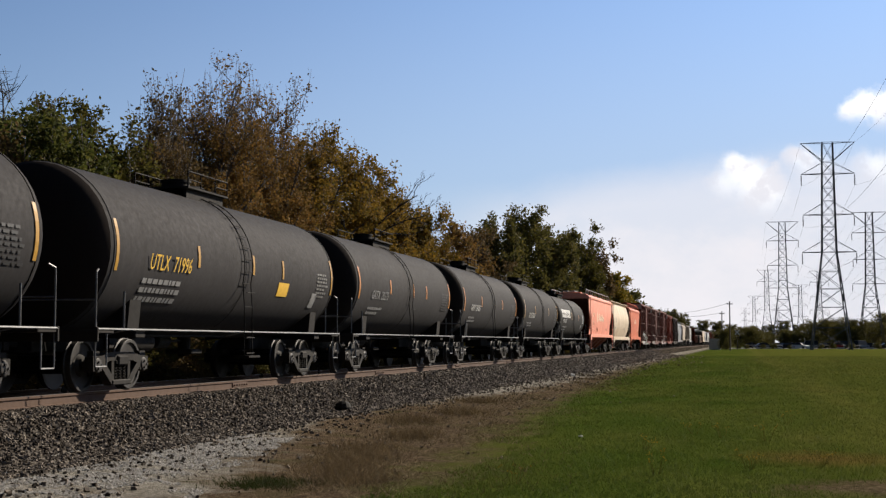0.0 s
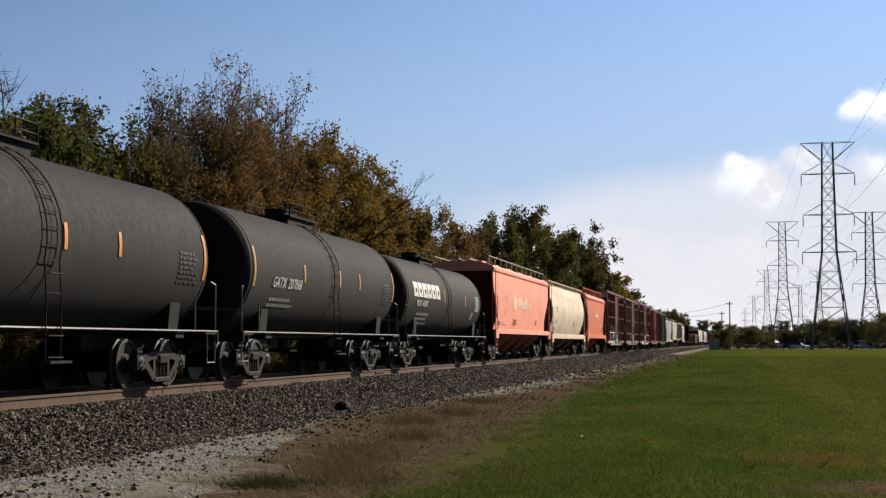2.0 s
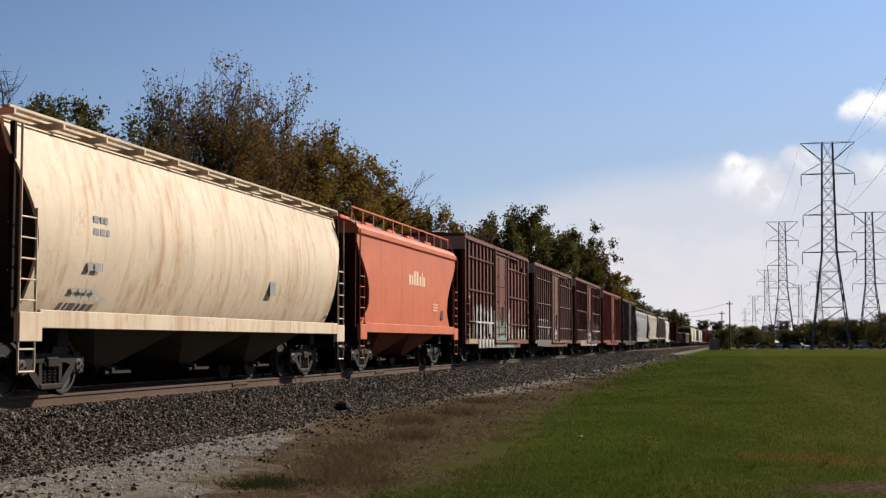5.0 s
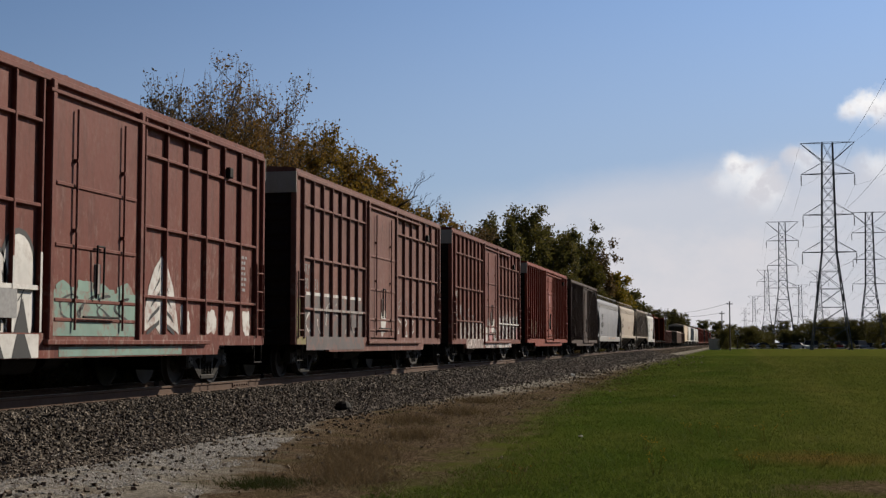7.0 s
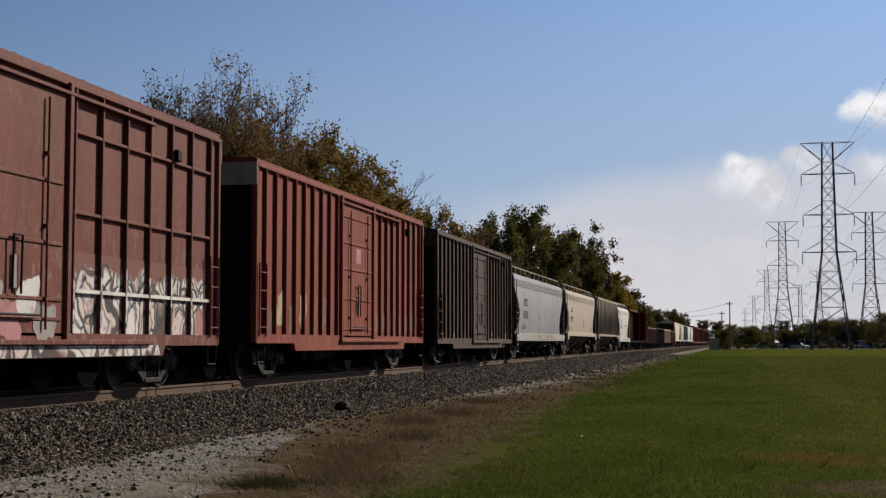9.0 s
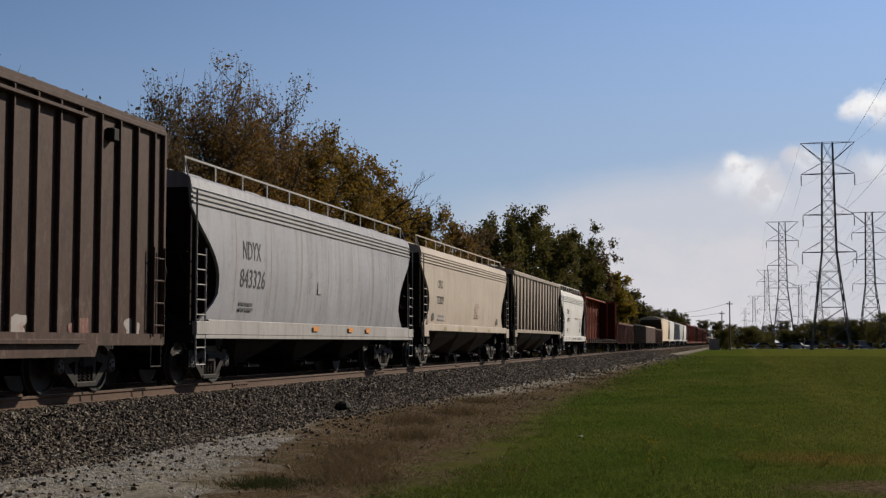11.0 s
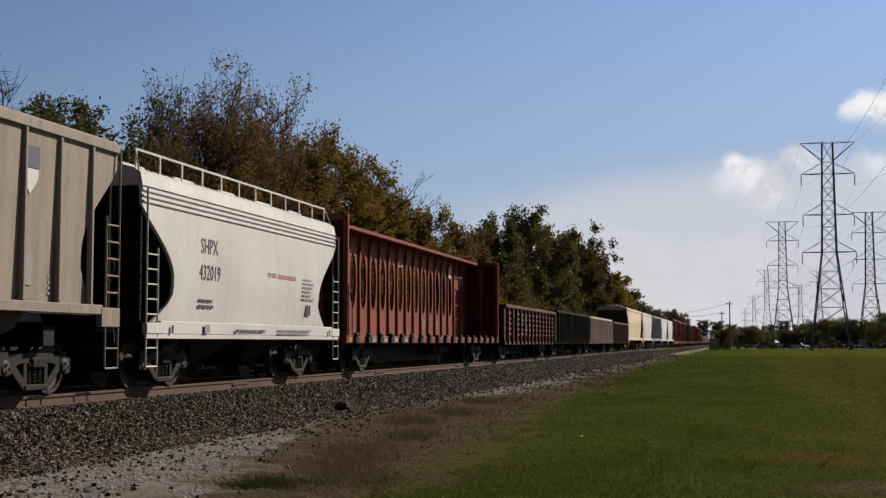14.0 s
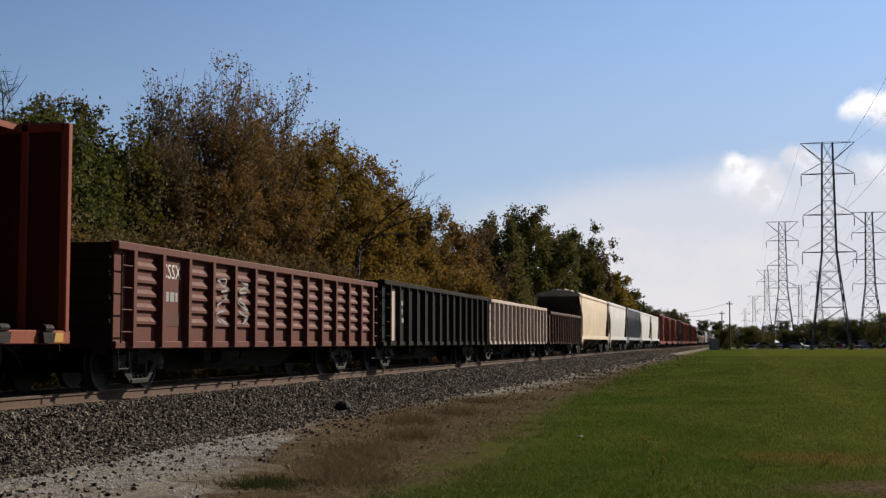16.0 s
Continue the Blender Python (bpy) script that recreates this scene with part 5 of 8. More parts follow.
# -- centre-beam flat car
def centerbeam(y0, y1, gap0, gap1, paint_m, label):
    car, h = start("centerbeam_flat_car", label, "flat car", y0, y1, "")
    W, top = 1.45, 4.3
    b = Build().box(-W, W, -h, h, 0.9, 1.0, 0.02)
    part("deck", b, paint_m, car)
    for s in (-1, 1):
        b = Build().box(s * W - 0.04, s * W + 0.06, -h, h, 0.82, 1.03, 0.015)
        part("side_sill", b, paint_m, car)
        pocket = Build().prism([(-0.14, 0.84), (0.14, 0.84), (0.19, 1.0), (-0.19, 1.0)], "x", 0, 0.09)
        pocket.tube((0.045, -0.12, 1.06), (0.045, 0.12, 1.06), 0.06, n=8)
        me = pocket.mesh("tie_down_winch", UNDER)
        for k in range(18):
            part("tie_down_winch", me, None, car, at=pose(s * (W + 0.06), -h + 0.8 + k * (2 * h - 1.6) / 17, 0, 0, 0, 0 if s > 0 else 180))
    for e in (-1, 1):
        b = Build()
        b.box(-W, W, e * (h - 0.12) - 0.03, e * (h - 0.12) + 0.03, 1.0, top, 0.01)
        # panel darker than its frame: the shaded face is painted in
        part("bulkhead", b, END_SHADE_RED, car)
        b = Build()
        for x in (-W, -0.75, 0, 0.75, W):
            b.box(x - 0.07, x + 0.07, e * (h - 0.12) - 0.07, e * (h - 0.12) + 0.07, 1.0, top, 0.02)
        b.box(-W, W, e * (h - 0.12) - 0.07, e * (h - 0.12) + 0.07, top - 0.14, top + 0.01, 0.02)
        part("bulkhead_frame", b, paint_m, car)
        for s in (-1, 1):
            if e < 0:
                ladder(car, "ladder", s * (W + 0.1), -h + 0.06, -h + 0.4, 1.05, 2.4, 4, paint_m, 0.018)
    b = Build()
    b.prism([(-0.62, top - 0.1), (-0.62, top), (0.62, top), (0.62, top - 0.1), (0.58, top - 0.1), (0.58, top - 0.05), (0.07, top - 0.05), (0.07, top - 0.3), (-0.07, top - 0.3), (-0.07, top - 0.05), (-0.58, top - 0.05), (-0.58, top - 0.1)], "y", -h + 0.1, h - 0.1)
    part("top_beam", b, paint_m, car)
    # centre wall: posts and plates with oval openings
    n = 19
    step = (2 * h - 0.5) / n
    hw, z0, z1 = step / 2, 1.0, top - 0.3
    oval = Build()
    m = 28
    zc, ry, rz = 2.78, 0.36, 0.86
    turn = sorted([2 * math.pi * i / m for i in range(m)] + [math.atan2(q - zc, w) % (2 * math.pi) for q in (z0, z1) for w in (-hw, hw)])
    rings = []
    for s in (-1, 1):
        ring_i, ring_o = [], []
        for a in turn:
            cy, cz = math.cos(a), math.sin(a)
            k = min(hw / abs(cy) if abs(cy) > 1e-6 else 9, ((z1 - zc) if cz > 0 else (zc - z0)) / abs(cz) if abs(cz) > 1e-6 else 9)
            ring_i.append((s * 0.03, ry * cy, zc + rz * cz))
            ring_o.append((s * 0.03, max(-hw, min(hw, k * cy)), zc + max(z0 - zc, min(z1 - zc, k * cz))))
        rings += [ring_o, ring_i] if s < 0 else [ring_i, ring_o]
    oval.loft(rings, caps=False)
    oval_me = oval.mesh("oval_panel", paint_m)
    flat_me = Build().box(-0.03, 0.03, -hw, hw, z0, z1).mesh("wall_panel", paint_m)
    for k in range(n):
        y = -h + 0.25 + (k + 0.5) * step
        solid_panel = k in (n - 1, n - 2)
        part("wall_panel" if solid_panel else "oval_panel", flat_me if solid_panel else oval_me, None, car, at=pose(0, y, 0))
    post = Build().prism([(0.025, 1.0), (0.12, 1.0), (0.09, 3.4), (0.16, top - 0.06), (0.08, top - 0.06), (0.08, top - 0.31), (0.025, top - 0.31)], "y", -0.05, 0.05).mesh("wall_post", paint_m)
    for k in range(n + 1):
        for s in (-1, 1):
            part("wall_post", post, None, car, at=pose(0, -h + 0.25 + k * step, 0, 0, 0, 0 if s > 0 else 180))
    for s in (-1, 1):
        for z in (1.8, 2.4, 3.1, 3.6):
            part("girt", Build().box(s * 0.03, s * 0.09, h - 0.25 - 2 * step, h - 0.25, z - 0.03, z + 0.03), paint_m, car)
    center_sill(car, h, 0.5, 0.9, 0.33, True)
    brake_gear(car, 2.5, 0.6, 0.85)
    gear(car, h, h - 3.0, h + 0.05, gap0, gap1)
    return car, h, step

# ---------------------------------------------------------------- the cars in their order
def blob(car, name, x, y, z, ry, rz, material, seed, spikes=0.25, label=""):
    """A sprayed patch with an uneven edge, on the side sheet."""
    rnd = random.Random(seed)
    x += 0.0008 * (seed % 7)
    k = [rnd.uniform(0, 6.28) for _ in range(4)]
    b = Build()
    n = 30
    pts = []
    for i in range(n):
        a = 2 * math.pi * i / n
        r = 1 + spikes * (0.5 * math.sin(2 * a + k[0]) + 0.35 * math.sin(3 * a + k[1]) + 0.3 * math.sin(5 * a + k[2]) + 0.2 * math.sin(9 * a + k[3]))
        sq = 1 / max(abs(math.cos(a)), abs(math.sin(a))) ** 0.6
        pts.append((x, y + ry * r * sq * math.cos(a), z + rz * r * sq * math.sin(a)))
    b.add([(x, y, z)] + pts, [(0, 1 + i, 1 + (i + 1) % n) for i in range(n)])
    return part(name, b, material, car, label)


def tag_letters(car, x, y0, y1, z0, z1, n, seed, fill, edge):
    """Fat sprayed letter shapes, side by side, with dark edges and strokes; no words."""
    rnd = random.Random(seed)
    w = (y1 - y0) / n

    def letter(xx, yc, hw, zt, k):
        top = []
        for i in range(9):
            a = math.pi * i / 8
            top.append((xx, yc + hw * math.cos(a), zt - hw * 0.8 + hw * 0.8 * math.sin(a) * (1 + k)))
        low = [(xx, yc - hw * 1.02, z0 + 0.2), (xx, yc - hw * 0.7, z0), (xx, yc + hw * 0.2, z0 + 0.08 * k), (xx, yc + hw * 0.9, z0), (xx, yc + hw * 1.04, z0 + 0.25)]
        pts = top + low
        m = len(pts)
        return Build().add([(xx, yc, (zt + z0) / 2)] + pts, [(0, 1 + i, 1 + (i + 1) % m) for i in range(m)])
    for k in range(n):
        yc, zt, r = y0 + (k + 0.5) * w, z1 - rnd.uniform(0.0, 0.22), rnd.uniform(-0.2, 0.4)
        part("spray_outline", letter(x, yc, w * 0.62, zt + 0.07, r), edge, car)
        part("spray_letter", letter(x + 0.003, yc, w * (0.53 + 0.06 * (k % 2)), zt, r), fill, car)
        b = Build()
        for j in range(7):
            yy, zz = yc + rnd.uniform(-0.5, 0.4) * w, z0 + rnd.uniform(0.0, 0.6) * (z1 - z0)
            dy, dz = rnd.uniform(-0.3, 0.3) * w, rnd.uniform(0.12, 0.45) * (z1 - z0)
            t = rnd.uniform(0.02, 0.07)
            b.add([(x + 0.006, yy, zz), (x + 0.006, yy + t, zz + 0.02), (x + 0.006, yy + dy + t * 0.5, zz + dz), (x + 0.006, yy + dy, zz + dz)], [(0, 1, 2, 3)])
        tagged(part("spray_stroke", b, edge, car), kind="stuff")


def scribble(car, x, y, z, w, h, material, seed, stroke=0.05, turns=2.0):
    """A loose sprayed line that loops over the sheet."""
    rnd = random.Random(seed)
    a0, a1, f = rnd.uniform(0, 6.28), rnd.uniform(0, 6.28), rnd.choice((1.0, 1.5, 2.0))
    n = 26
    mid = []
    for i in range(n):
        t = turns * math.pi * i / (n - 1)
        mid.append((y + 0.5 * w * math.sin(t * f + a0) + 0.1 * w * math.sin(5 * t + a1), z + 0.5 * h * math.cos(t + a1) + 0.06 * h * math.sin(4 * t)))
    v = []
    for i in range(n):
        (p, q), (r, s) = mid[max(0, i - 1)], mid[min(n - 1, i + 1)]
        ln = math.hypot(r - p, s - q) or 1.0
        k = 0.5 * stroke * (0.6 + 0.4 * math.sin(i * 0.7))
        v += [(x, mid[i][0] - (s - q) / ln * k, mid[i][1] + (r - p) / ln * k), (x, mid[i][0] + (s - q) / ln * k, mid[i][1] - (r - p) / ln * k)]
    return part("spray_line", Build().add(v, [(2 * i, 2 * i + 1, 2 * i + 3, 2 * i + 2) for i in range(n - 1)]), material, car)


def gaps(i):
    before = 0.5 * (CARS[i][1] - CARS[i - 1][2]) if i else 0.75
    after = 0.5 * (CARS[i + 1][1] - CARS[i][2]) if i + 1 < len(CARS) else 0.6
    return before, after


def span(i):
    return CARS[i][1], CARS[i][2]


# tank cars
GREY_TANK = "dark grey steel tank car with reflective strips, dusty underframe"
for i in range(6):
    (a, c), (g0, g1) = span(i), gaps(i)
    g0, g1 = max(0.15, g0 - 0.62), max(0.15, g1 - (0.62 if i < 5 else 0.3))
    if i == 5:
        R, ZC = 1.40, 2.38
        car, h = tank_car(a, c, g0, g1, TANK_BLACK, "black steel tank car with large white block letters on its side", R, ZC)
        # the owner's name as plain white blocks
        for k in range(6):
            b = Build()
            y = -h + 0.75 + k * 0.66
            rr = []
            for j in range(4):
                z = ZC - 0.02 + j * 0.16
                al = math.asin((z - ZC) / R)
                rr.append([((R + 0.012) * math.cos(al), y + 0.0, ZC + (R + 0.012) * math.sin(al)), ((R + 0.012) * math.cos(al), y + 0.56, ZC + (R + 0.012) * math.sin(al))])
            part("owner_name_block", b.loft(rr, closed=False, caps=False), INK_WHITE, car, "plain white block of the owner's name")
            b = Build()
            rr = []
            for j in range(3):
                z = ZC + 0.12 + j * 0.07
                al = math.asin((z - ZC) / R)
                rr.append([((R + 0.016) * math.cos(al), y + 0.2, ZC + (R + 0.016) * math.sin(al)), ((R + 0.016) * math.cos(al), y + 0.4, ZC + (R + 0.016) * math.sin(al))])
            part("owner_name_counter", b.loft(rr, closed=False, caps=False), TANK_BLACK, car)
        tank_text(car, h, R, ZC, "PROX 46307", 0.22, -h + 1.95, ZC - 0.33, INK_WHITE, "white stencilled car number")
        tank_bars(car, R, ZC, -h + 1.5, -h + 3.8, ZC - 0.62, 0.15, 3, INK_GREY, 4)
        tank_patch(car, R, ZC, h - 1.15, h - 0.45, ZC - 0.3, ZC + 0.28, INK_GREY, "data_panel", "pale data panel with small print")
        tank_bars(car, R + 0.004, ZC, h - 1.1, h - 0.5, ZC + 0.18, 0.09, 5, INK_BLACK, 9)
        tank_patch(car, R, ZC, h - 1.7, h - 1.4, ZC - 0.62, ZC - 0.36, INK_GREY, "placard_frame")
        tank_patch(car, R, ZC, -0.75, -0.66, ZC - 0.1, ZC + 0.35, YELLOW_TAPE, "reflective_strip")
        tank_patch(car, R, ZC, 3.0, 3.08, ZC - 0.15, ZC + 0.25, AMBER_TAPE, "reflective_strip")
        continue
    car, h = tank_car(a, c, g0, g1, TANK_GREY, GREY_TANK if i != 1 else "dark grey tank car with yellow lettering and a yellow placard", tape=(YELLOW_TAPE, YELLOW_TAPE, AMBER_TAPE, AMBER_TAPE, YELLOW_TAPE)[i % 5])
    R, ZC = 1.5, 2.46
    if i == 1:
        tank_text(car, h, R, ZC, "UTLX  71996", 0.29, -h + 2.3, ZC - 0.3, INK_YELLOW, "yellow stencilled car number", 0.8)
        tank_bars(car, R, ZC, -h + 1.2, -h + 3.0, ZC - 0.55, 0.16, 3, INK_GREY, 5)
        tank_patch(car, R, ZC, 2.1, 2.8, ZC - 0.55, ZC - 0.24, INK_YELLOW, "placard", "yellow hazard placard")
        tank_patch(car, R, ZC, h - 1.5, h - 1.15, ZC - 0.75, ZC - 0.4, INK_GREY, "placard_frame")
    else:
        number = {2: " 20275", 3: " 207037", 4: " 207068"}.get(i, "")
        tank_text(car, h, R, ZC, "GATX" + number, 0.25, -h + (2.3 if number else 1.7), ZC - 0.36, INK_WHITE if i > 2 else INK_GREY, "pale stencilled reporting mark")
        if not number:
            tank_bars(car, R, ZC, -h + 2.2, -h + 3.3, ZC - 0.36, 0.4, 1, INK_WHITE if i > 2 else INK_GREY, 30 + i)
        tank_bars(car, R, ZC, -h + 1.3, -h + 3.0, ZC - 0.66, 0.13, 2, INK_GREY, 40 + i)
    tank_bars(car, R, ZC, h - 1.25, h - 0.35, ZC + 0.05, 0.09, 7, INK_DIM if i == 1 else INK_BLACK, 60 + i)

# three covered hoppers
(a, c), (g0, g1) = span(6), gaps(6)
car, h, X = hopper_car(a, c, g0, g1, ORANGE, "faded salmon-orange covered hopper car with pale lettering", eave=4.08, roof=4.38, sill0=1.22, sill1=1.42, bulge=0.08, bays=4, inset=1.2, cut=0.7, taper=0.12, rail_m=ROOF_METAL)
lettering("reporting_mark", "GACX", 0.3, INK_PALE, car, on_side(X, -h + 3.2, 2.72), "pale stencilled reporting mark", 1.1)
lettering("car_number", "31551", 0.28, INK_PALE, car, on_side(X, -h + 3.25, 2.1), "pale stencilled car number", 1.05)
bars(car, "stencil_print", X, -h + 2.6, -h + 3.9, 1.66, 1.92, 3, INK_SALMON, 8)
bars(car, "stencil_print", X, -2.9, -1.7, 1.66, 1.95, 3, BAY_RUST_SHADE, 9)
b = Build()
for k, (y, w) in enumerate(((0, 0.42), (0.5, 0.34), (0.9, 0.28), (1.24, 0.28), (1.58, 0.28), (1.92, 0.28), (2.26, 0.34), (2.66, 0.3), (3.02, 0.24), (3.3, 0.3))):
    tall = 0.52 if k in (0, 1, 5, 6) else 0.36
    part("owner_name_block", Build().box(X(2.7) + 0.005, X(2.7) + 0.009, -1.6 + y, -1.6 + y + w * 0.82, 2.45, 2.45 + tall), INK_PALE, car, "pale yellow block of the owner's name")
b = Build()
for k in range(4):
    b.add([(X(2.7) + 0.008, -3.05 + 0.22 * k, 2.35), (X(2.7) + 0.008, -2.9 + 0.22 * k, 2.35), (X(2.7) + 0.008, -2.75 + 0.22 * k, 3.1 - 0.1 * k), (X(2.7) + 0.008, -3.0 + 0.22 * k, 3.1 - 0.06 * k)], [(0, 1, 2, 3)])
part("emblem", b, INK_PALE, car, "pale leaf-like emblem of plain shapes")
sheet(car, "placard", X, h - 4.3, h - 4.05, 1.75, 2.0, INK_BLACK)
sheet(car, "placard", X, -h + 1.75, -h + 2.0, 1.6, 1.8, INK_BLACK)

(a, c), (g0, g1) = span(7), gaps(7)
car, h, X = hopper_car(a, c, g0, g1, CREAM, "stained cream covered hopper car with rounded sides", eave=4.1, roof=4.25, sill0=1.06, sill1=1.32, bulge=0.33, bays=3, inset=0.62, rail=False, slats=True, lip=False)
bars(car, "reporting_mark", X, -h + 2.3, -h + 2.9, 2.55, 2.95, 2, INK_GREY, 12)
bars(car, "car_number", X, -h + 2.2, -h + 2.9, 1.95, 2.2, 1, INK_GREY, 13)
sheet(car, "placard", X, 2.6, 2.95, 1.9, 2.2, INK_GREY)
bars(car, "stencil_print", X, -h + 1.9, -h + 3.2, 1.5, 1.75, 2, INK_GREY, 14)

(a, c), (g0, g1) = span(8), gaps(8)
car, h, X = hopper_car(a, c, g0, g1, RED_ORANGE, "red-orange covered hopper car with folded sides", eave=4.02, roof=4.42, sill0=1.13, sill1=1.38, bulge=0.05, bays=2, inset=1.3)
b = Build()
for k, (y, w) in enumerate(((0, 0.3), (0.34, 0.26), (0.64, 0.28), (0.98, 0.34), (1.4, 0.3), (1.74, 0.16), (1.94, 0.3))):
    part("owner_name_block", Build().box(X(2.9) + 0.005, X(2.9) + 0.009, -0.6 + y, -0.6 + y + w * 0.8, 2.7, 2.7 + (0.46 if k in (2, 3, 5) else 0.32)), INK_PALE, car, "pale block of the owner's name")
sheet(car, "placard", X, h - 2.35, h - 2.0, 1.65, 1.98, INK_BLACK)
bars(car, "stencil_print", X, h - 3.6, h - 2.7, 1.9, 2.2, 3, INK_PALE, 17)

# five boxcars
(a, c), (g0, g1) = span(9), gaps(9)
car, h, X = boxcar(a, c, g0, g1, BOX_BROWN, "brown ribbed boxcar with white and teal graffiti along the bottom", 5.02, 0.79, True, BOX_BROWN, END_BAND, end_text="SRY")
lettering("reporting_mark", "SRY", 0.27, INK_WHITE, car, on_side(X, -h + 0.94, 2.45), "white stencilled reporting mark", 0.75)
lettering("car_number", "91", 0.27, INK_WHITE, car, on_side(X, -h + 0.92, 1.98), "", 0.8)
lettering("car_number", "93", 0.27, INK_WHITE, car, on_side(X, -h + 1.72, 1.98), "", 0.8)
tag_letters(car, X + 0.003, -h + 1.95, -h + 5.85, 0.98, 2.36, 5, 21, SPRAY_CHALK, INK_BLACK)
sheet(car, "spray_patch", X + GIRT - 0.003, -h + 2.0, -h + 5.9, 1.625, 1.695, SPRAY_CHALK)
for k in range(2, 8):
    sheet(car, "spray_patch", X + POST - 0.003, -h + 0.55 + (h - 2.33) * k / 7 - 0.028, -h + 0.55 + (h - 2.33) * k / 7 + 0.028, 1.0, 2.1 + 0.1 * (k % 2), SPRAY_CHALK)
sheet(car, "data_panel", X + POST + 0.004, -h + 4.75, -h + 5.3, 1.2, 1.62, INK_GREY)
sheet(car, "spray_patch", X + 0.072, -1.4, 1.4, 0.95, 1.66, SPRAY_TEAL, "teal sprayed patch with black lines")
for k in range(4):
    blob(car, "spray_patch", X + 0.0725, -1.0 + 0.66 * k, 1.62 + 0.05 * (k % 2), 0.3, 0.16, SPRAY_TEAL, 63 + k, 0.3)
    scribble(car, X + 0.081, -0.95 + 0.62 * k, 1.4, 0.55, 0.4, INK_BLACK, 420 + k, 0.05, 1.7)
for k in range(4):
    y = -h + 2.5 + 0.95 * k
    part("spray_stroke", Build().add([(X + 0.012, y, 0.99), (X + 0.012, y + 0.42, 0.99), (X + 0.012, y + 0.24, 1.5)], [(0, 1, 2)]), INK_BLACK, car)
b = Build()
feather = [(0.0, 2.42), (0.3, 2.18), (0.52, 1.85), (0.66, 1.45), (0.8, 1.0), (0.3, 1.18), (0.0, 0.97)]
ring = feather + [(-y, z) for y, z in feather[-2:0:-1]]
b.add([(X + 0.004, 2.62, 1.5)] + [(X + 0.004, 2.62 + y, z) for y, z in ring], [(0, 1 + i, 1 + (i + 1) % len(ring)) for i in range(len(ring))])
part("spray_arrow", b, SPRAY_WHITE, car, "white sprayed feathered arrow")
for k in range(5):
    z, w = 1.02 + k * 0.26, 0.66 - 0.1 * k
    for e in (-1, 1):
        part("spray_stroke", Build().add([(X + 0.008, 2.62 + e * 0.07, z + 0.24), (X + 0.008, 2.62 + e * 0.07, z + 0.16), (X + 0.008, 2.62 + e * w, z - 0.08), (X + 0.008, 2.62 + e * (w - 0.1), z + 0.04)], [(0, 1, 2, 3)]), INK_BLACK, car)
for k, y in enumerate((3.7, 5.0, 5.9, 6.9)):
    blob(car, "spray_patch", X, y, 1.25, 0.22, 0.25, SPRAY_WHITE, 50 + k)
sheet(car, "spray_patch", X + 0.071, -h + 2.75, -h + 5.95, 0.62, 0.97, SPRAY_CHALK)
for k in range(4):
    b = Build().add([(X + 0.078, -h + 2.95 + 0.75 * k, 0.62), (X + 0.078, -h + 3.5 + 0.75 * k, 0.62), (X + 0.078, -h + 3.3 + 0.75 * k, 0.97), (X + 0.078, -h + 3.08 + 0.75 * k, 0.97)], [(0, 1, 2, 3)])
    part("spray_stroke", b, INK_BLACK, car)
sheet(car, "spray_patch", X + 0.07, -1.2, 3.4, 0.63, 0.78, SPRAY_TEAL)
blob(car, "spray_patch", X + 0.001, -h + 1.25, 1.12, 0.52, 0.3, SPRAY_CREAM, 77, 0.15)
sheet(car, "spray_patch", X + 0.071, -h + 0.6, -h + 2.4, 0.8, 0.99, SPRAY_CREAM)
bars(car, "stencil_print", X, h - 1.25, h - 0.85, 1.9, 2.7, 7, INK_GREY, 23)

(a, c), (g0, g1) = span(10), gaps(10)
car, h, X = boxcar(a, c, g0, g1, BOX_DULL, "dull brown ribbed boxcar with pale roller paint low down", 5.0, 0.79, True, BOX_DULL, END_BAND, end_text="SRY")
lettering("reporting_mark", "SRY", 0.27, INK_GREY, car, on_side(X, -h + 0.94, 2.5), "faded stencilled reporting mark", 0.75)
lettering("car_number", "90", 0.27, INK_GREY, car, on_side(X, -h + 0.94, 2.15), "", 0.8)
lettering("car_number", "31", 0.27, INK_GREY, car, on_side(X, -h + 1.72, 2.15), "", 0.8)
sheet(car, "spray_patch", X + 0.001, -h + 0.62, -h + 5.8, 0.98, 2.0, SPRAY_DARK)
sheet(car, "spray_patch", X + 0.071, -h + 0.75, -h + 5.8, 0.66, 0.99, SPRAY_DARK)
sheet(car, "spray_patch", X + 0.001, -h + 0.03, -h + 0.5, 1.0, 1.9, SPRAY_YELLOW)
sheet(car, "spray_patch", X + 0.071, -h + 0.03, -h + 0.7, 0.8, 0.98, SPRAY_YELLOW)
sheet(car, "spray_line", X + GIRT - 0.003, -h + 1.3, -h + 5.7, 1.63, 1.69, SPRAY_GREY)
for k in range(6):
    scribble(car, X + 0.009, -h + 1.2 + 0.78 * k, 1.45, 0.5, 0.7, SPRAY_WHITE if k < 3 else SPRAY_GREY, 310 + k, 0.07, 0.9)
    blob(car, "spray_patch", X + 0.006, -h + 1.4 + 0.78 * k, 1.25, 0.1, 0.3, SPRAY_GREY, 170 + k)
sheet(car, "data_panel", X + POST + 0.004, -h + 4.5, -h + 4.95, 1.25, 1.6, SPRAY_DARK)
sheet(car, "spray_line", X + 0.003, -h + 0.9, -h + 5.7, 2.0, 2.08, SPRAY_WHITE)
for k in range(3):
    scribble(car, X + 0.006, 2.15 + 0.84 * k, 1.3, 0.5, 0.5, SPRAY_WHITE, 320 + k, 0.06)
    scribble(car, X + 0.006, 2.2 + 0.84 * k, 1.98, 0.36, 0.34, SPRAY_GREY, 330 + k, 0.05)
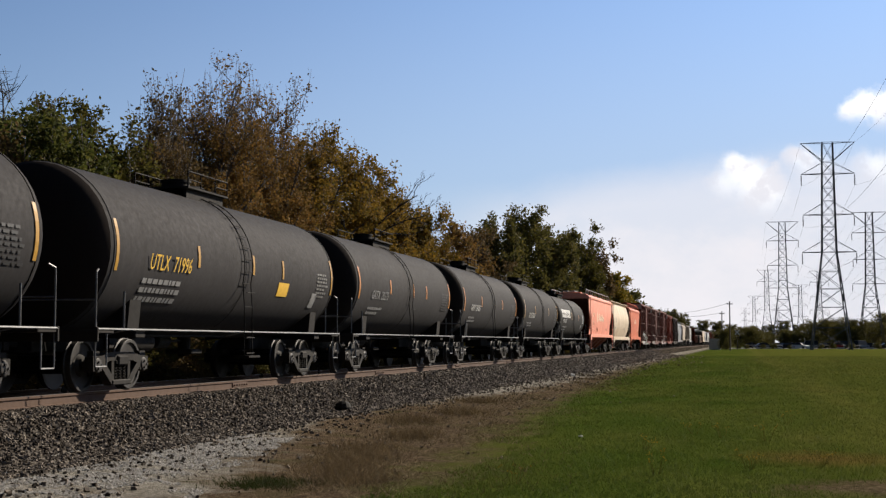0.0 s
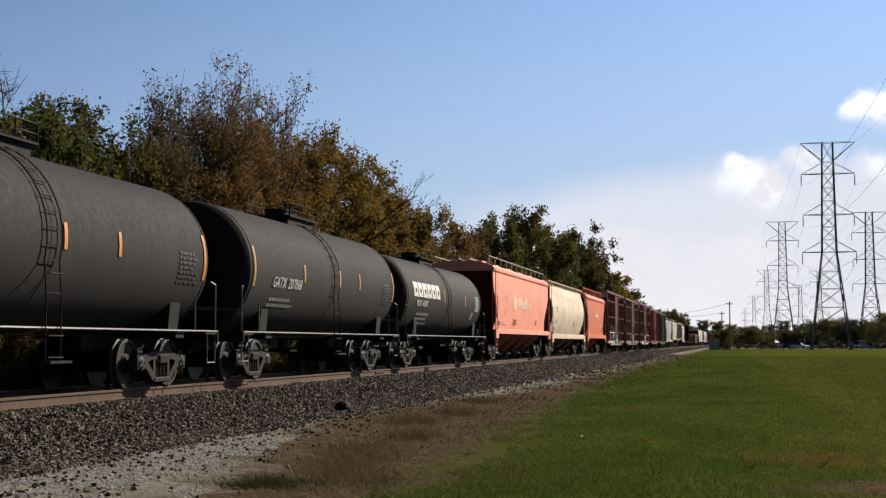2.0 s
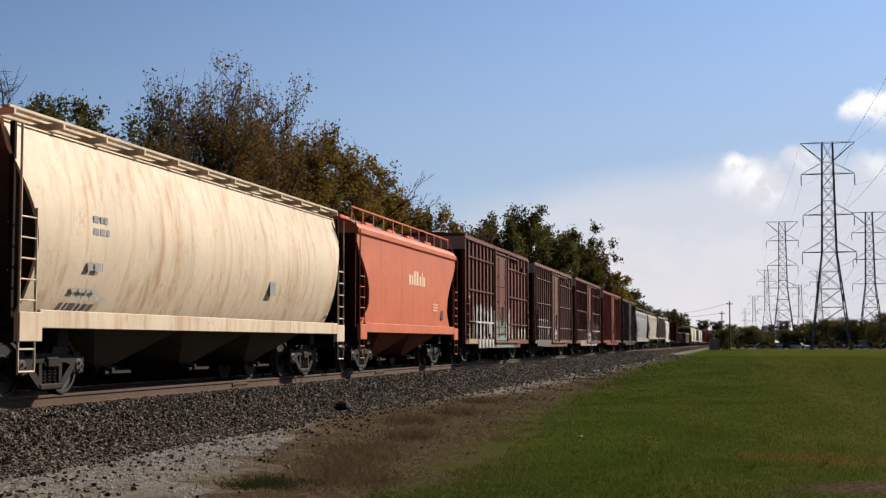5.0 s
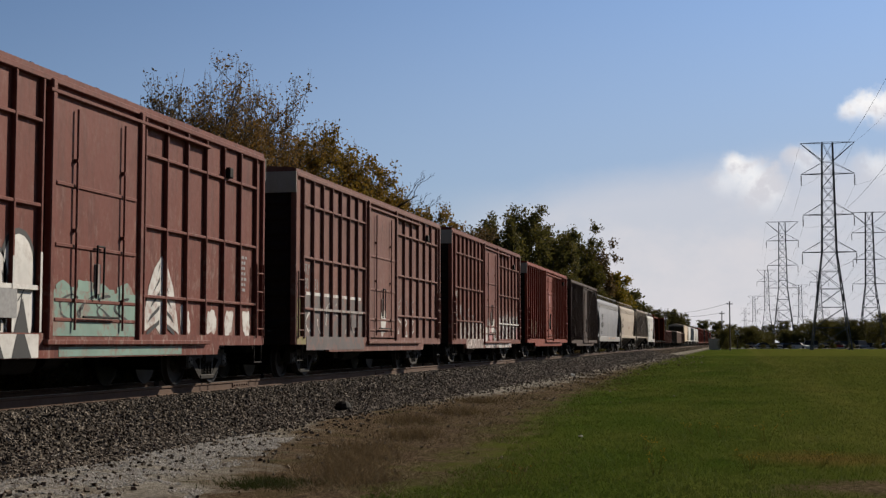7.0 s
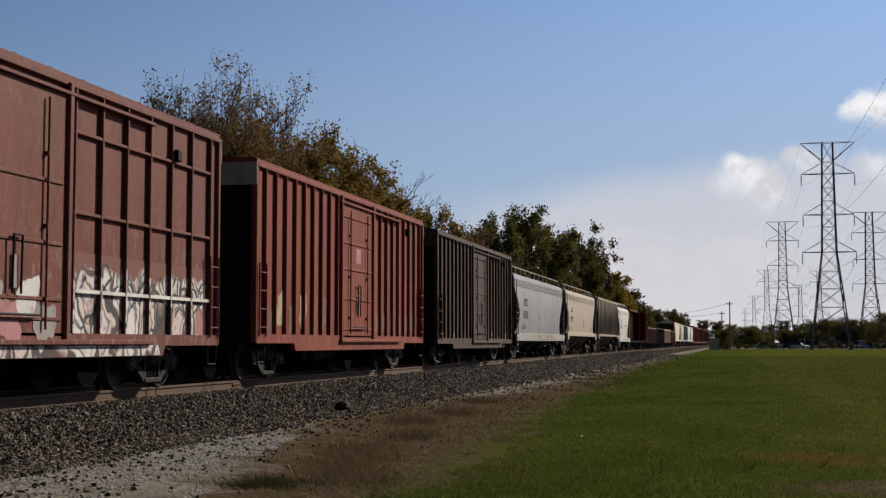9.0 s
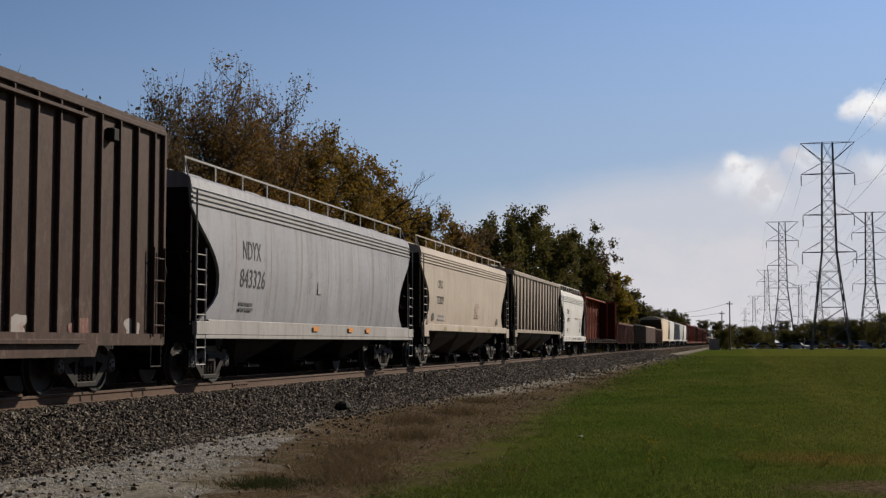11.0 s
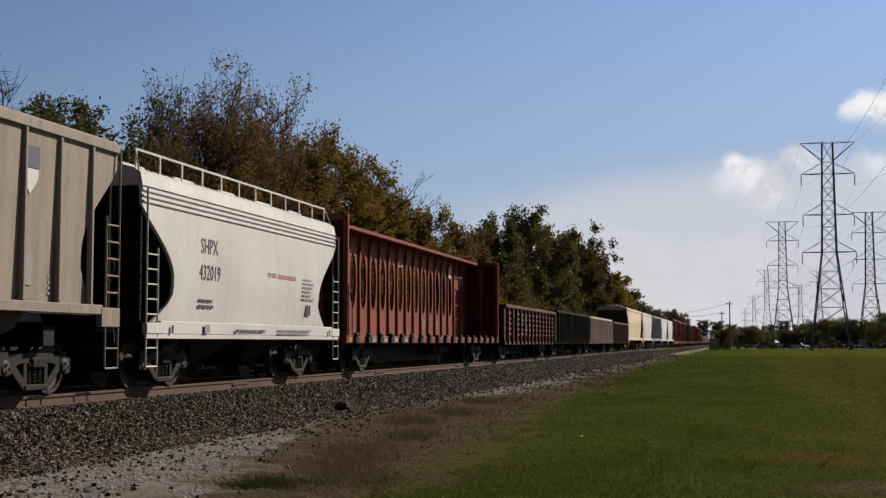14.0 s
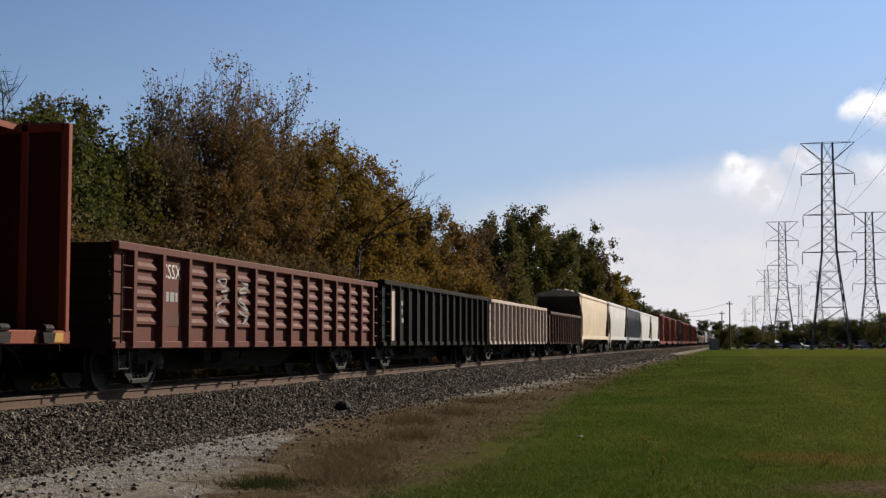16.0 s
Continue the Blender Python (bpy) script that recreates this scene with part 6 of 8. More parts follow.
for k in range(3):
    scribble(car, X + 0.006, h - 0.2, 2.1 + 0.25 * k, 0.24, 0.4, SPRAY_WHITE, 340 + k, 0.05)
blob(car, "spray_patch", X + 0.072, 0.1, 1.45, 0.25, 0.4, SPRAY_WHITE, 87)

(a, c), (g0, g1) = span(11), gaps(11)
car, h, X = boxcar(a, c, g0, g1, BOX_BROWN, "brown ribbed boxcar with white and pink graffiti near the sill", 5.06, 0.79, True, BOX_BROWN, END_BAND, end_text="SRY")
lettering("reporting_mark", "SRY", 0.27, INK_WHITE, car, on_side(X, -h + 0.94, 2.5), "white stencilled reporting mark", 0.75)
lettering("car_number", "92", 0.27, INK_WHITE, car, on_side(X, -h + 0.94, 2.0), "", 0.8)
lettering("car_number", "26", 0.27, INK_WHITE, car, on_side(X, -h + 1.75, 2.0), "", 0.8)
sheet(car, "spray_letter", X + 0.002, -h + 1.55, -1.56, 0.99, 1.62, TAG_GREY, "worn grey sprayed letters")
sheet(car, "spray_letter", X + 0.071, -h + 2.62, -1.6, 0.62, 0.98, TAG_GREY)
sheet(car, "spray_letter", X + 0.002, 1.6, h - 0.3, 0.99, 2.28, TAG_WHITE, "white and pink sprayed letters")
for k in range(7):
    y = 1.78 + (h - 2.23) * k / 6
    sheet(car, "spray_letter", X + POST - 0.003, y - 0.026, y + 0.026, 1.0, 2.1 - 0.12 * (k % 2), TAG_WHITE)
for k in range(2, 8):
    y = -h + 0.55 + (h - 2.33) * k / 7
    sheet(car, "spray_letter", X + POST - 0.003, y - 0.026, y + 0.026, 1.0, 1.62, TAG_GREY)
for k in range(12):
    scribble(car, X + 0.009 + 0.001 * (k % 3), 2.05 + (h - 2.7) * k / 11, 1.45 + 0.12 * (k % 3), 0.42, 0.8, INK_BLACK if k % 4 else INK_NAVY, 450 + k, 0.065, 1.3)
for k in range(5):
    scribble(car, X + 0.009, -h + 1.0 + 0.75 * k, 1.75 + 0.25 * (k % 2), 0.42, 0.32, INK_GREY, 350 + k, 0.045)
for k in range(5):
    blob(car, "spray_patch", X + 0.072, -1.1 + k * 0.5, 1.15 + 0.35 * (k % 2), 0.3, 0.3, (SPRAY_WHITE, SPRAY_GREY, SPRAY_PINK)[k % 3], 110 + k)
sheet(car, "spray_patch", X + 0.071, -1.3, h - 2.7, 0.62, 0.8, TAG_WHITE)
sheet(car, "spray_patch", X + GIRT - 0.003, 1.85, 7.3, 1.63, 1.69, SPRAY_CHALK)
sheet(car, "spray_patch", X + 0.004, h - 1.0, h - 0.3, 1.0, 1.5, SPRAY_PINK)

(a, c), (g0, g1) = span(12), gaps(12)
car, h, X = boxcar(a, c, g0, g1, BOX_RED, "rusty red boxcar with close vertical side posts", 4.88, 0.83, False, BOX_RED, END_BAND, posts=(9, 9))
for k in range(6):
    blob(car, "spray_patch", X, -h + 0.9 + k * 0.8, 1.3 + 0.3 * (k % 2), 0.25, 0.4, SPRAY_CREAM if k in (1, 3) else BOX_DULL, 120 + k)
for k in range(6):
    blob(car, "spray_patch", X, 2.2 + k * 0.85, 1.4, 0.25, 0.3, BOX_DULL, 130 + k)
sheet(car, "data_panel", X + 0.07, -0.15, 0.3, 3.0, 3.4, SPRAY_PINK)

(a, c), (g0, g1) = span(13), gaps(13)
car, h, X = boxcar(a, c, g0, g1, BOX_DARK, "weathered dark brown boxcar with close vertical side posts", 4.8, 0.8, False, BOX_DARK, BOX_DARK, posts=(9, 9))
for k in range(8):
    blob(car, "spray_patch", X, -h + 0.9 + k * 1.9, 1.1, 0.3, 0.14, SPRAY_GREY if k % 2 else BOX_DULL, 140 + k)
box_far = car

# covered hoppers
(a, c), (g0, g1) = span(14), gaps(14)
car, h, X = hopper_car(a, c, g0, g1, GREY_WHITE, "pale grey rounded covered hopper car with black stencilled number", eave=3.86, roof=4.26, sill0=1.0, sill1=1.28, bulge=0.1, bays=3, bands=True, inset=1.4, lip=False, trim=SILL_GREY, deep_sill=0.08, seams=7)
lettering("reporting_mark", "NDYX", 0.4, INK_BLACK, car, on_side(X, -h + 3.2, 2.62), "black stencilled reporting mark", 0.68)
lettering("car_number", "843326", 0.4, INK_BLACK, car, on_side(X, -h + 3.3, 2.02), "black stencilled car number", 0.9)
bars(car, "stencil_print", X, -h + 2.6, -h + 3.8, 1.5, 1.72, 2, INK_BLACK, 31)
sheet(car, "placard_frame", X, -0.9, -0.55, 2.05, 2.35, INK_GREY)
for y in (-1.6, 1.4, 3.1):
    sheet(car, "reflective_strip", 1.615, y, y + 0.42, 1.12, 1.24, AMBER_TAPE)
(a, c), (g0, g1) = span(15), gaps(15)
car, h, X = hopper_car(a, c, g0, g1, BEIGE, "dusty beige covered hopper car with black stencilled number", eave=3.84, roof=4.22, sill0=1.24, sill1=1.46, bulge=0.06, bays=3, bands=True, inset=1.25, lip=False)
lettering("reporting_mark", "CITX", 0.28, INK_BLACK, car, on_side(X, -h + 2.85, 2.75), "black stencilled reporting mark", 0.9)
lettering("car_number", "222029", 0.28, INK_BLACK, car, on_side(X, -h + 2.9, 2.2), "black stencilled car number", 0.9)
bars(car, "stencil_print", X, -h + 2.7, -h + 3.9, 1.6, 1.85, 2, INK_GREY, 33)
sheet(car, "placard", X, -h + 1.75, -h + 2.05, 1.62, 1.85, INK_BLACK)
sheet(car, "placard", X, h - 2.5, h - 2.15, 1.6, 1.85, INK_BLACK)
bars(car, "red_notice", X, 0.9, 1.9, 1.8, 2.4, 6, INK_NOTICE, 35)
for y in (-5.2, -2.6, 0.4, 3.2):
    sheet(car, "reflective_strip", 1.585, y, y + 0.42, 1.27, 1.4, TAPE_DUSTY)

(a, c), (g0, g1) = span(16), gaps(16)
car, h, X = hopper_car(a, c, g0, g1, TAUPE, "taupe covered hopper car with tall vertical side posts", eave=4.17, roof=4.4, sill0=1.3, sill1=1.44, bulge=0.0, bays=3, ribs=15, inset=1.15, rail=False)
b = Build()
E = X(3.4) + 0.006
b.add([(E, h - 3.06, 3.75), (E, h - 2.6, 3.75), (E, h - 2.6, 3.3), (E, h - 2.83, 3.05), (E, h - 3.06, 3.3)], [(0, 1, 2, 3, 4)])
part("emblem", b, INK_WHITE, car, "pale shield-shaped emblem")
sheet(car, "emblem_band", X, h - 3.08, h - 2.58, 3.45, 3.78, INK_NAVY)
bars(car, "stencil_print", X, h - 2.2, h - 1.7, 1.55, 1.9, 4, INK_GREY, 37)
sheet(car, "data_panel", X, h - 3.1, h - 2.7, 1.7, 2.2, INK_GREY)

(a, c), (g0, g1) = span(17), gaps(17)
car, h, X = hopper_car(a, c, g0, g1, WHITE, "clean white short covered hopper car with black stencilled number", eave=3.64, roof=4.1, sill0=1.0, sill1=1.22, bulge=0.08, bays=2, bands=True, inset=1.4, lip=False, deep_sill=0.09)
lettering("reporting_mark", "SHPX", 0.3, INK_BLACK, car, on_side(X, -h + 3.05, 2.6), "black stencilled reporting mark", 0.85)
lettering("car_number", "432019", 0.3, INK_BLACK, car, on_side(X, -h + 3.1, 2.08), "black stencilled car number", 0.85)
bars(car, "stencil_print", X, -h + 2.6, -h + 3.5, 1.5, 1.72, 2, INK_BLACK, 41)
lettering("red_notice", "DO NOT", 0.11, INK_FADED, car, on_side(X, h - 4.9, 2.3), "red stencilled notice", 0.9)
bars(car, "red_notice", X, h - 4.5, h - 3.1, 2.26, 2.44, 1, INK_FADED, 42)
bars(car, "stencil_print", X, h - 2.75, h - 1.75, 1.85, 2.4, 6, INK_GREY, 43)
sheet(car, "placard", X, h - 2.4, h - 2.05, 1.5, 1.75, INK_BLACK)
bars(car, "sill_lines", 1.615, -1.6, 0.6, 1.04, 1.14, 1, INK_BLACK, 44)
bars(car, "sill_lines", 1.615, 1.0, 4.2, 1.02, 1.16, 2, INK_GREY, 45)
sheet(car, "placard_frame", 1.615, -h + 2.55, -h + 2.8, 1.03, 1.19, INK_GREY)
for y in (-h + 1.0, h - 1.0):
    sheet(car, "sill_slot", 1.615, y, y + 0.09, 1.02, 1.16, INK_BLACK)

# centre-beam flat car
(a, c), (g0, g1) = span(18), gaps(18)
car, h, step = centerbeam(a, c, g0, g1, BEAM_RED, "oxide red centre-beam flat car with oval wall openings, empty")
for k in (1, 2, 12, 14):
    y = -h + 0.25 + (k + 0.5) * step
    bars(car, "stencil_print", 0.034, y - 0.3, y + 0.3, 1.35, 1.7, 4, INK_GREY, 50 + k)
y = -h + 0.25 + 16.5 * step
part("emblem", Build().tube((0.032, y, 3.75), (0.04, y, 3.75), 0.27, n=16), INK_WHITE, car)
bars(car, "stencil_print", 0.034, h - 0.9, h - 0.35, 3.3, 3.7, 3, INK_GREY, 57)
bars(car, "stencil_print", 0.034, -0.3, 0.3, 3.5, 3.8, 3, INK_GREY, 58)
for e in (-1, 1):
    sheet(car, "reflective_strip", 1.515, e * (h - 0.45) - 0.22, e * (h - 0.45) + 0.22, 0.85, 1.0, YELLOW_TAPE)
for k in range(4):
    sheet(car, "sill_letter", 1.515, -h + 2.6 + k * 1.24, -h + 3.0 + k * 1.24, 0.86, 0.98, INK_GREY)

# gondolas
(a, c), (g0, g1) = span(19), gaps(19)
car, h, X, step = gondola(a, c, g0, g1, GON_RED, "rusty brown gondola car with corrugated side panels", 2.54, 0.74, 14, True)
lettering("reporting_mark", "CSSX", 0.27, INK_WHITE, car, on_side(X, -h + 0.55 + 1.5 * step, 2.02), "faded white reporting mark", 0.95)
bars(car, "car_number", X, -h + 0.55 + 1.12 * step, -h + 0.55 + 1.88 * step, 1.52, 1.85, 1, INK_GREY, 61)
sheet(car, "patch_plate", X, -h + 0.55 + 1.12 * step, -h + 0.55 + 1.88 * step, 1.15, 1.38, GON_BROWN)
for k in (3, 4):
    for j in range(3):
        scribble(car, X + 0.062, -h + 0.55 + (k + 0.5) * step, 1.35 + 0.32 * j, 0.5, 0.26, INK_GREY, 160 + 5 * k + j, 0.05, 1.5)
sheet(car, "placard", X, h - 1.45, h - 1.2, 1.0, 1.2, INK_GREY)
(a, c), (g0, g1) = span(20), gaps(20)
car, h, X, step = gondola(a, c, g0, g1, GON_BLACK, "black gondola car with heavy vertical side posts", 2.68, 0.74, 15)
bars(car, "reporting_mark", X, -h + 0.62 + 1.15 * step, -h + 0.55 + 1.85 * step, 1.4, 2.2, 3, INK_GREY, 63)
sheet(car, "patch_plate", X, -h + 0.64 + 0.0 * step, -h + 0.5 + 1 * step, 0.9, 2.4, GON_GREY)
(a, c), (g0, g1) = span(21), gaps(21)
car, h, X, step = gondola(a, c, g0, g1, GON_GREY, "pale grey rusted gondola car with vertical side posts", 2.66, 0.76, 15)
gon_far = car
(a, c), (g0, g1) = span(22), gaps(22)
gondola(a, c, g0, g1, GON_BROWN, "dark brown gondola car with vertical side posts", 2.54, 0.76, 13)

# the rest of the train, far down the line
FAR_HOPPERS = [(390.5, 409.3, CREAM, "cream covered hopper car with rounded sides"), (410.4, 427.0, WHITE, "white rounded covered hopper car"),
               (428.4, 444.4, GREY_WHITE, "grey ribbed covered hopper car"), (445.8, 461.6, WHITE, "white rounded covered hopper car"), (462.8, 478.4, WHITE, "white rounded covered hopper car")]
for k, (a, c, m, text) in enumerate(FAR_HOPPERS):
    hopper_car(a, c, 0.6, 0.7, m, text, eave=4.05, roof=4.3, sill0=1.05, sill1=1.28, bulge=0.0 if k == 2 else 0.1, bays=3, ribs=13 if k == 2 else 0, inset=1.2, rail=False, rolls=False)
boxcar(480.0, 495.5, 0.8, 1.1, BOX_RED, "red boxcar with vertical side posts", 4.6, 0.8, False, BOX_RED, BOX_RED, rolls=False, posts=(8, 8))
red_far, red_y = train[-1]
for k in range(1, 9):
    y = red_y + 17.7 * k
    m = copy_thing(box_far if k in (3, 6) else red_far, pose(TRACK_X, y, RAIL_TOP))
    train.append((m, y))
tank_far = train[4]
for k in range(14):
    y = red_y + 17.7 * 9 + 16.4 * k
    src = gon_far if k in (1, 2, 3, 9) else (train[14][0] if k in (5, 6, 12) else tank_far[0])
    m = copy_thing(src, pose(TRACK_X, y, RAIL_TOP))
    train.append((m, y))

# ---------------------------------------------------------------- trees and grass
def leaf_material(name, *cols):
    s = Nodes(name)
    g = s.n("ShaderNodeNewGeometry")
    col = s.colors(g.outputs["Random Per Island"], *cols)
    patch = s.noise(s.coords(), 0.8, 3.0, 0.6, 0.35, 0.65)
    col = s.mix(s.math("MULTIPLY", patch, 0.4), col, scaled(cols[0], 0.7))
    s.done(col, 0.75, 0.0, 0.08)
    tr = s.n("ShaderNodeBsdfTranslucent")
    s.link(col, tr.inputs["Color"])
    mixer = s.n("ShaderNodeMixShader")
    mixer.inputs[0].default_value = 0.34
    s.link(s.p.outputs[0], mixer.inputs[1])
    s.link(tr.outputs[0], mixer.inputs[2])
    s.link(mixer.outputs[0], s.t.nodes["Material Output"].inputs["Surface"])
    return s.m


LEAVES = {
    "green": leaf_material("green_leaves", (0.045, 0.055, 0.013), (0.075, 0.083, 0.018), (0.12, 0.112, 0.025)),
    "dark": leaf_material("dark_green_leaves", (0.058, 0.056, 0.016), (0.095, 0.088, 0.023), (0.16, 0.128, 0.032)),
    "olive": leaf_material("olive_leaves", (0.05, 0.048, 0.012), (0.08, 0.074, 0.016), (0.13, 0.104, 0.022)),
    "brown": leaf_material("brown_autumn_leaves", (0.06, 0.042, 0.02), (0.1, 0.066, 0.027), (0.15, 0.093, 0.034), (0.09, 0.073, 0.027)),
    "rust": leaf_material("rust_brown_leaves", (0.1, 0.062, 0.022), (0.175, 0.1, 0.029), (0.25, 0.138, 0.038), (0.125, 0.096, 0.028)),
    "ochre": leaf_material("ochre_autumn_leaves", (0.1, 0.07, 0.016), (0.19, 0.118, 0.02), (0.28, 0.165, 0.026), (0.1, 0.09, 0.022)),
    "yellow": leaf_material("yellow_autumn_leaves", (0.112, 0.096, 0.0144), (0.208, 0.144, 0.0192), (0.288, 0.192, 0.0224), (0.12, 0.112, 0.0208)),
}


def bark_material(name, dark, pale):
    s = Nodes(name)
    f = s.noise(s.coords((6, 6, 1)), 4.0, 6.0, 0.7, 0.3, 0.7)
    s.bump(f, 0.8, 0.03)
    return s.done(s.mix(f, dark, pale), 0.9)


BARK = bark_material("tree_bark", (0.028, 0.0224, 0.0176), (0.096, 0.08, 0.068))
DEAD_BARK = bark_material("dark_dead_bark", (0.016, 0.013, 0.011), (0.045, 0.036, 0.03))


def leaf_mesh(name, centers, spread, size, material, seed, droop=0.0):
    """Many small folded leaves scattered round the twigs."""
    rng = np.random.default_rng(seed)
    n = len(centers)
    c = centers + rng.normal(0, 1, (n, 3)) * spread
    c[:, 2] = np.maximum(c[:, 2], 0.12)
    u = rng.normal(0, 1, (n, 3))
    u[:, 2] -= droop
    u /= np.linalg.norm(u, axis=1, keepdims=True)
    w = np.cross(u, rng.normal(0, 1, (n, 3)))
    w /= np.linalg.norm(w, axis=1, keepdims=True)
    k = np.cross(u, w)
    s = size * rng.uniform(0.6, 1.35, (n, 1))
    pts = np.stack([c - u * s, c + w * s * 0.6 + k * s * 0.2, c + u * s, c - w * s * 0.6 + k * s * 0.2], 1).reshape(-1, 3)
    idx = 4 * np.arange(n)[:, None]
    faces = np.concatenate([idx + np.array([[0, 1, 2]]), idx + np.array([[0, 2, 3]])], 1).reshape(-1, 3)
    me = bpy.data.meshes.new(name)
    me.from_pydata(pts, [], faces)
    me.materials.append(material)
    return me


def curve_to(p, q, rnd, bend, n):
    mid = (p + q) / 2 + Vector((rnd.uniform(-bend, bend), rnd.uniform(-bend, bend), rnd.uniform(0, bend)))
    return [p * (1 - t) ** 2 + mid * 2 * t * (1 - t) + q * t * t for t in [k / n for k in range(n + 1)]]


def limb(b, pts, r0, r1, n):
    m = len(pts) - 1
    for k in range(m):
        b.tube(pts[k], pts[k + 1], r0 + (r1 - r0) * k / m, r0 + (r1 - r0) * (k + 1) / m, n, caps=False)


def tree(name, label, x, y, height, radius, kind, seed, leaves=9000, size=0.09, low=0.12, limbs=11, twigs=6, upright=0.0, spread=0.22, lean=(0, 0), bare=False, thick=1.0, reach_up=0.0, open_top=0.0):
    """Tapered trunk, curved limbs, branches, twigs, and leaves along the twigs."""
    rnd = random.Random(seed)
    t = thing(name, label, "tree" if name != "shrub" else "shrub", pose(x, y, ground_z(x, y)))
    b = Build()
    top = Vector((lean[0], lean[1], height * 0.72))
    r_trunk = max(0.05, height * 0.016) * thick
    trunk = curve_to(Vector((0, 0, -0.05)), top, rnd, height * 0.05, 6)
    limb(b, trunk, r_trunk, r_trunk * 0.35, 9)
    ends = []
    for i in range(limbs):
        u = low + (0.95 - low) * (i + rnd.random() * 0.7) / limbs
        k = min(5, int(u * 6))
        p = trunk[k].lerp(trunk[k + 1], u * 6 - k)
        a = i * 2.4 + rnd.uniform(-0.5, 0.5)
        reach = radius * rnd.uniform(0.6, 1.08) * (1.0 - 0.45 * max(0, u - 0.4) / 0.6)
        rise = height * (0.08 + 0.24 * u) * rnd.uniform(0.6, 1.15) + upright * height * rnd.uniform(0.1, 0.3)
        q = p + Vector((math.cos(a) * reach * (1 - 0.4 * upright), math.sin(a) * reach * (1 - 0.4 * upright), rise))
        q.z = min(q.z, height * (rnd.uniform(0.7, 1.0) if reach_up > 0.5 else rnd.uniform(0.84, 1.0)))
        pts = curve_to(p, q, rnd, radius * 0.15, 5)
        rl = r_trunk * (0.55 - 0.25 * u)
        limb(b, pts, rl, rl * 0.25, 6)
        for j in range(8):
            v = 0.25 + 0.75 * (j + rnd.random()) / 8
            m = min(4, int(v * 5))
            s0 = pts[m].lerp(pts[m + 1], min(1, v * 5 - m))
            d = Vector((rnd.uniform(-1, 1), rnd.uniform(-1, 1), rnd.uniform(-0.35, 0.9) + upright)).normalized()
            s1 = s0 + d * radius * rnd.uniform(0.25, 0.55)
            s1.z = min(max(s1.z, 0.3), height)
            sub = curve_to(s0, s1, rnd, radius * 0.08, 3)
            limb(b, sub, rl * 0.3, rl * 0.1, 4)
            for w in range(twigs):
                g = 0.3 + 0.7 * rnd.random()
                m2 = min(2, int(g * 3))
                e0 = sub[m2].lerp(sub[m2 + 1], min(1, g * 3 - m2))
                d2 = Vector((rnd.uniform(-1, 1), rnd.uniform(-1, 1), rnd.uniform(-0.5, 0.8) + 1.3 * upright)).normalized()
                e1 = e0 + d2 * rnd.uniform(0.3, 0.75) * (1 + upright)
                if reach_up and e0.z > height * 0.6 and rnd.random() < 0.55:
                    e1 = e0 + Vector((d2.x * 0.25, d2.y * 0.25, 1.0)) * rnd.uniform(0.4, 1.0 + reach_up) * (1 + reach_up * 0.5 * (rnd.random() > 0.8))
                e1.z = min(max(e1.z, 0.2), height * (1.01 + 0.1 * reach_up * rnd.random() ** 2))
                b.tube(e0, e1, 0.013, 0.007, 3, caps=False)
                ends.append((e0, e1))
    tops = sorted(q.z for p, q in ends)
    up = height / tops[-max(2, len(tops) // 120)]
    b.v = [(px, py, pz * up) for px, py, pz in b.v]
    part("trunk", b.mesh("trunk", BARK, True, fix=False), None, t)
    if not bare:
        rng = np.random.default_rng(seed + 1)
        e0 = np.array([tuple(p) for p, q in ends]) * (1, 1, up)
        e1 = np.array([tuple(q) for p, q in ends]) * (1, 1, up)
        share = rng.uniform(0.15, 1.0, len(ends)) ** 1.5 * (1 - open_top * np.clip((e1[:, 2] / height - 0.6) / 0.3, 0, 1))
        pick = rng.choice(len(ends), leaves, p=share / share.sum())
        k = rng.random((leaves, 1)) ** 0.55
        c = e0[pick] * (1 - k) + e1[pick] * k
        part("crown", leaf_mesh("crown", c, spread, size, LEAVES[kind], seed + 2), None, t)
    return t


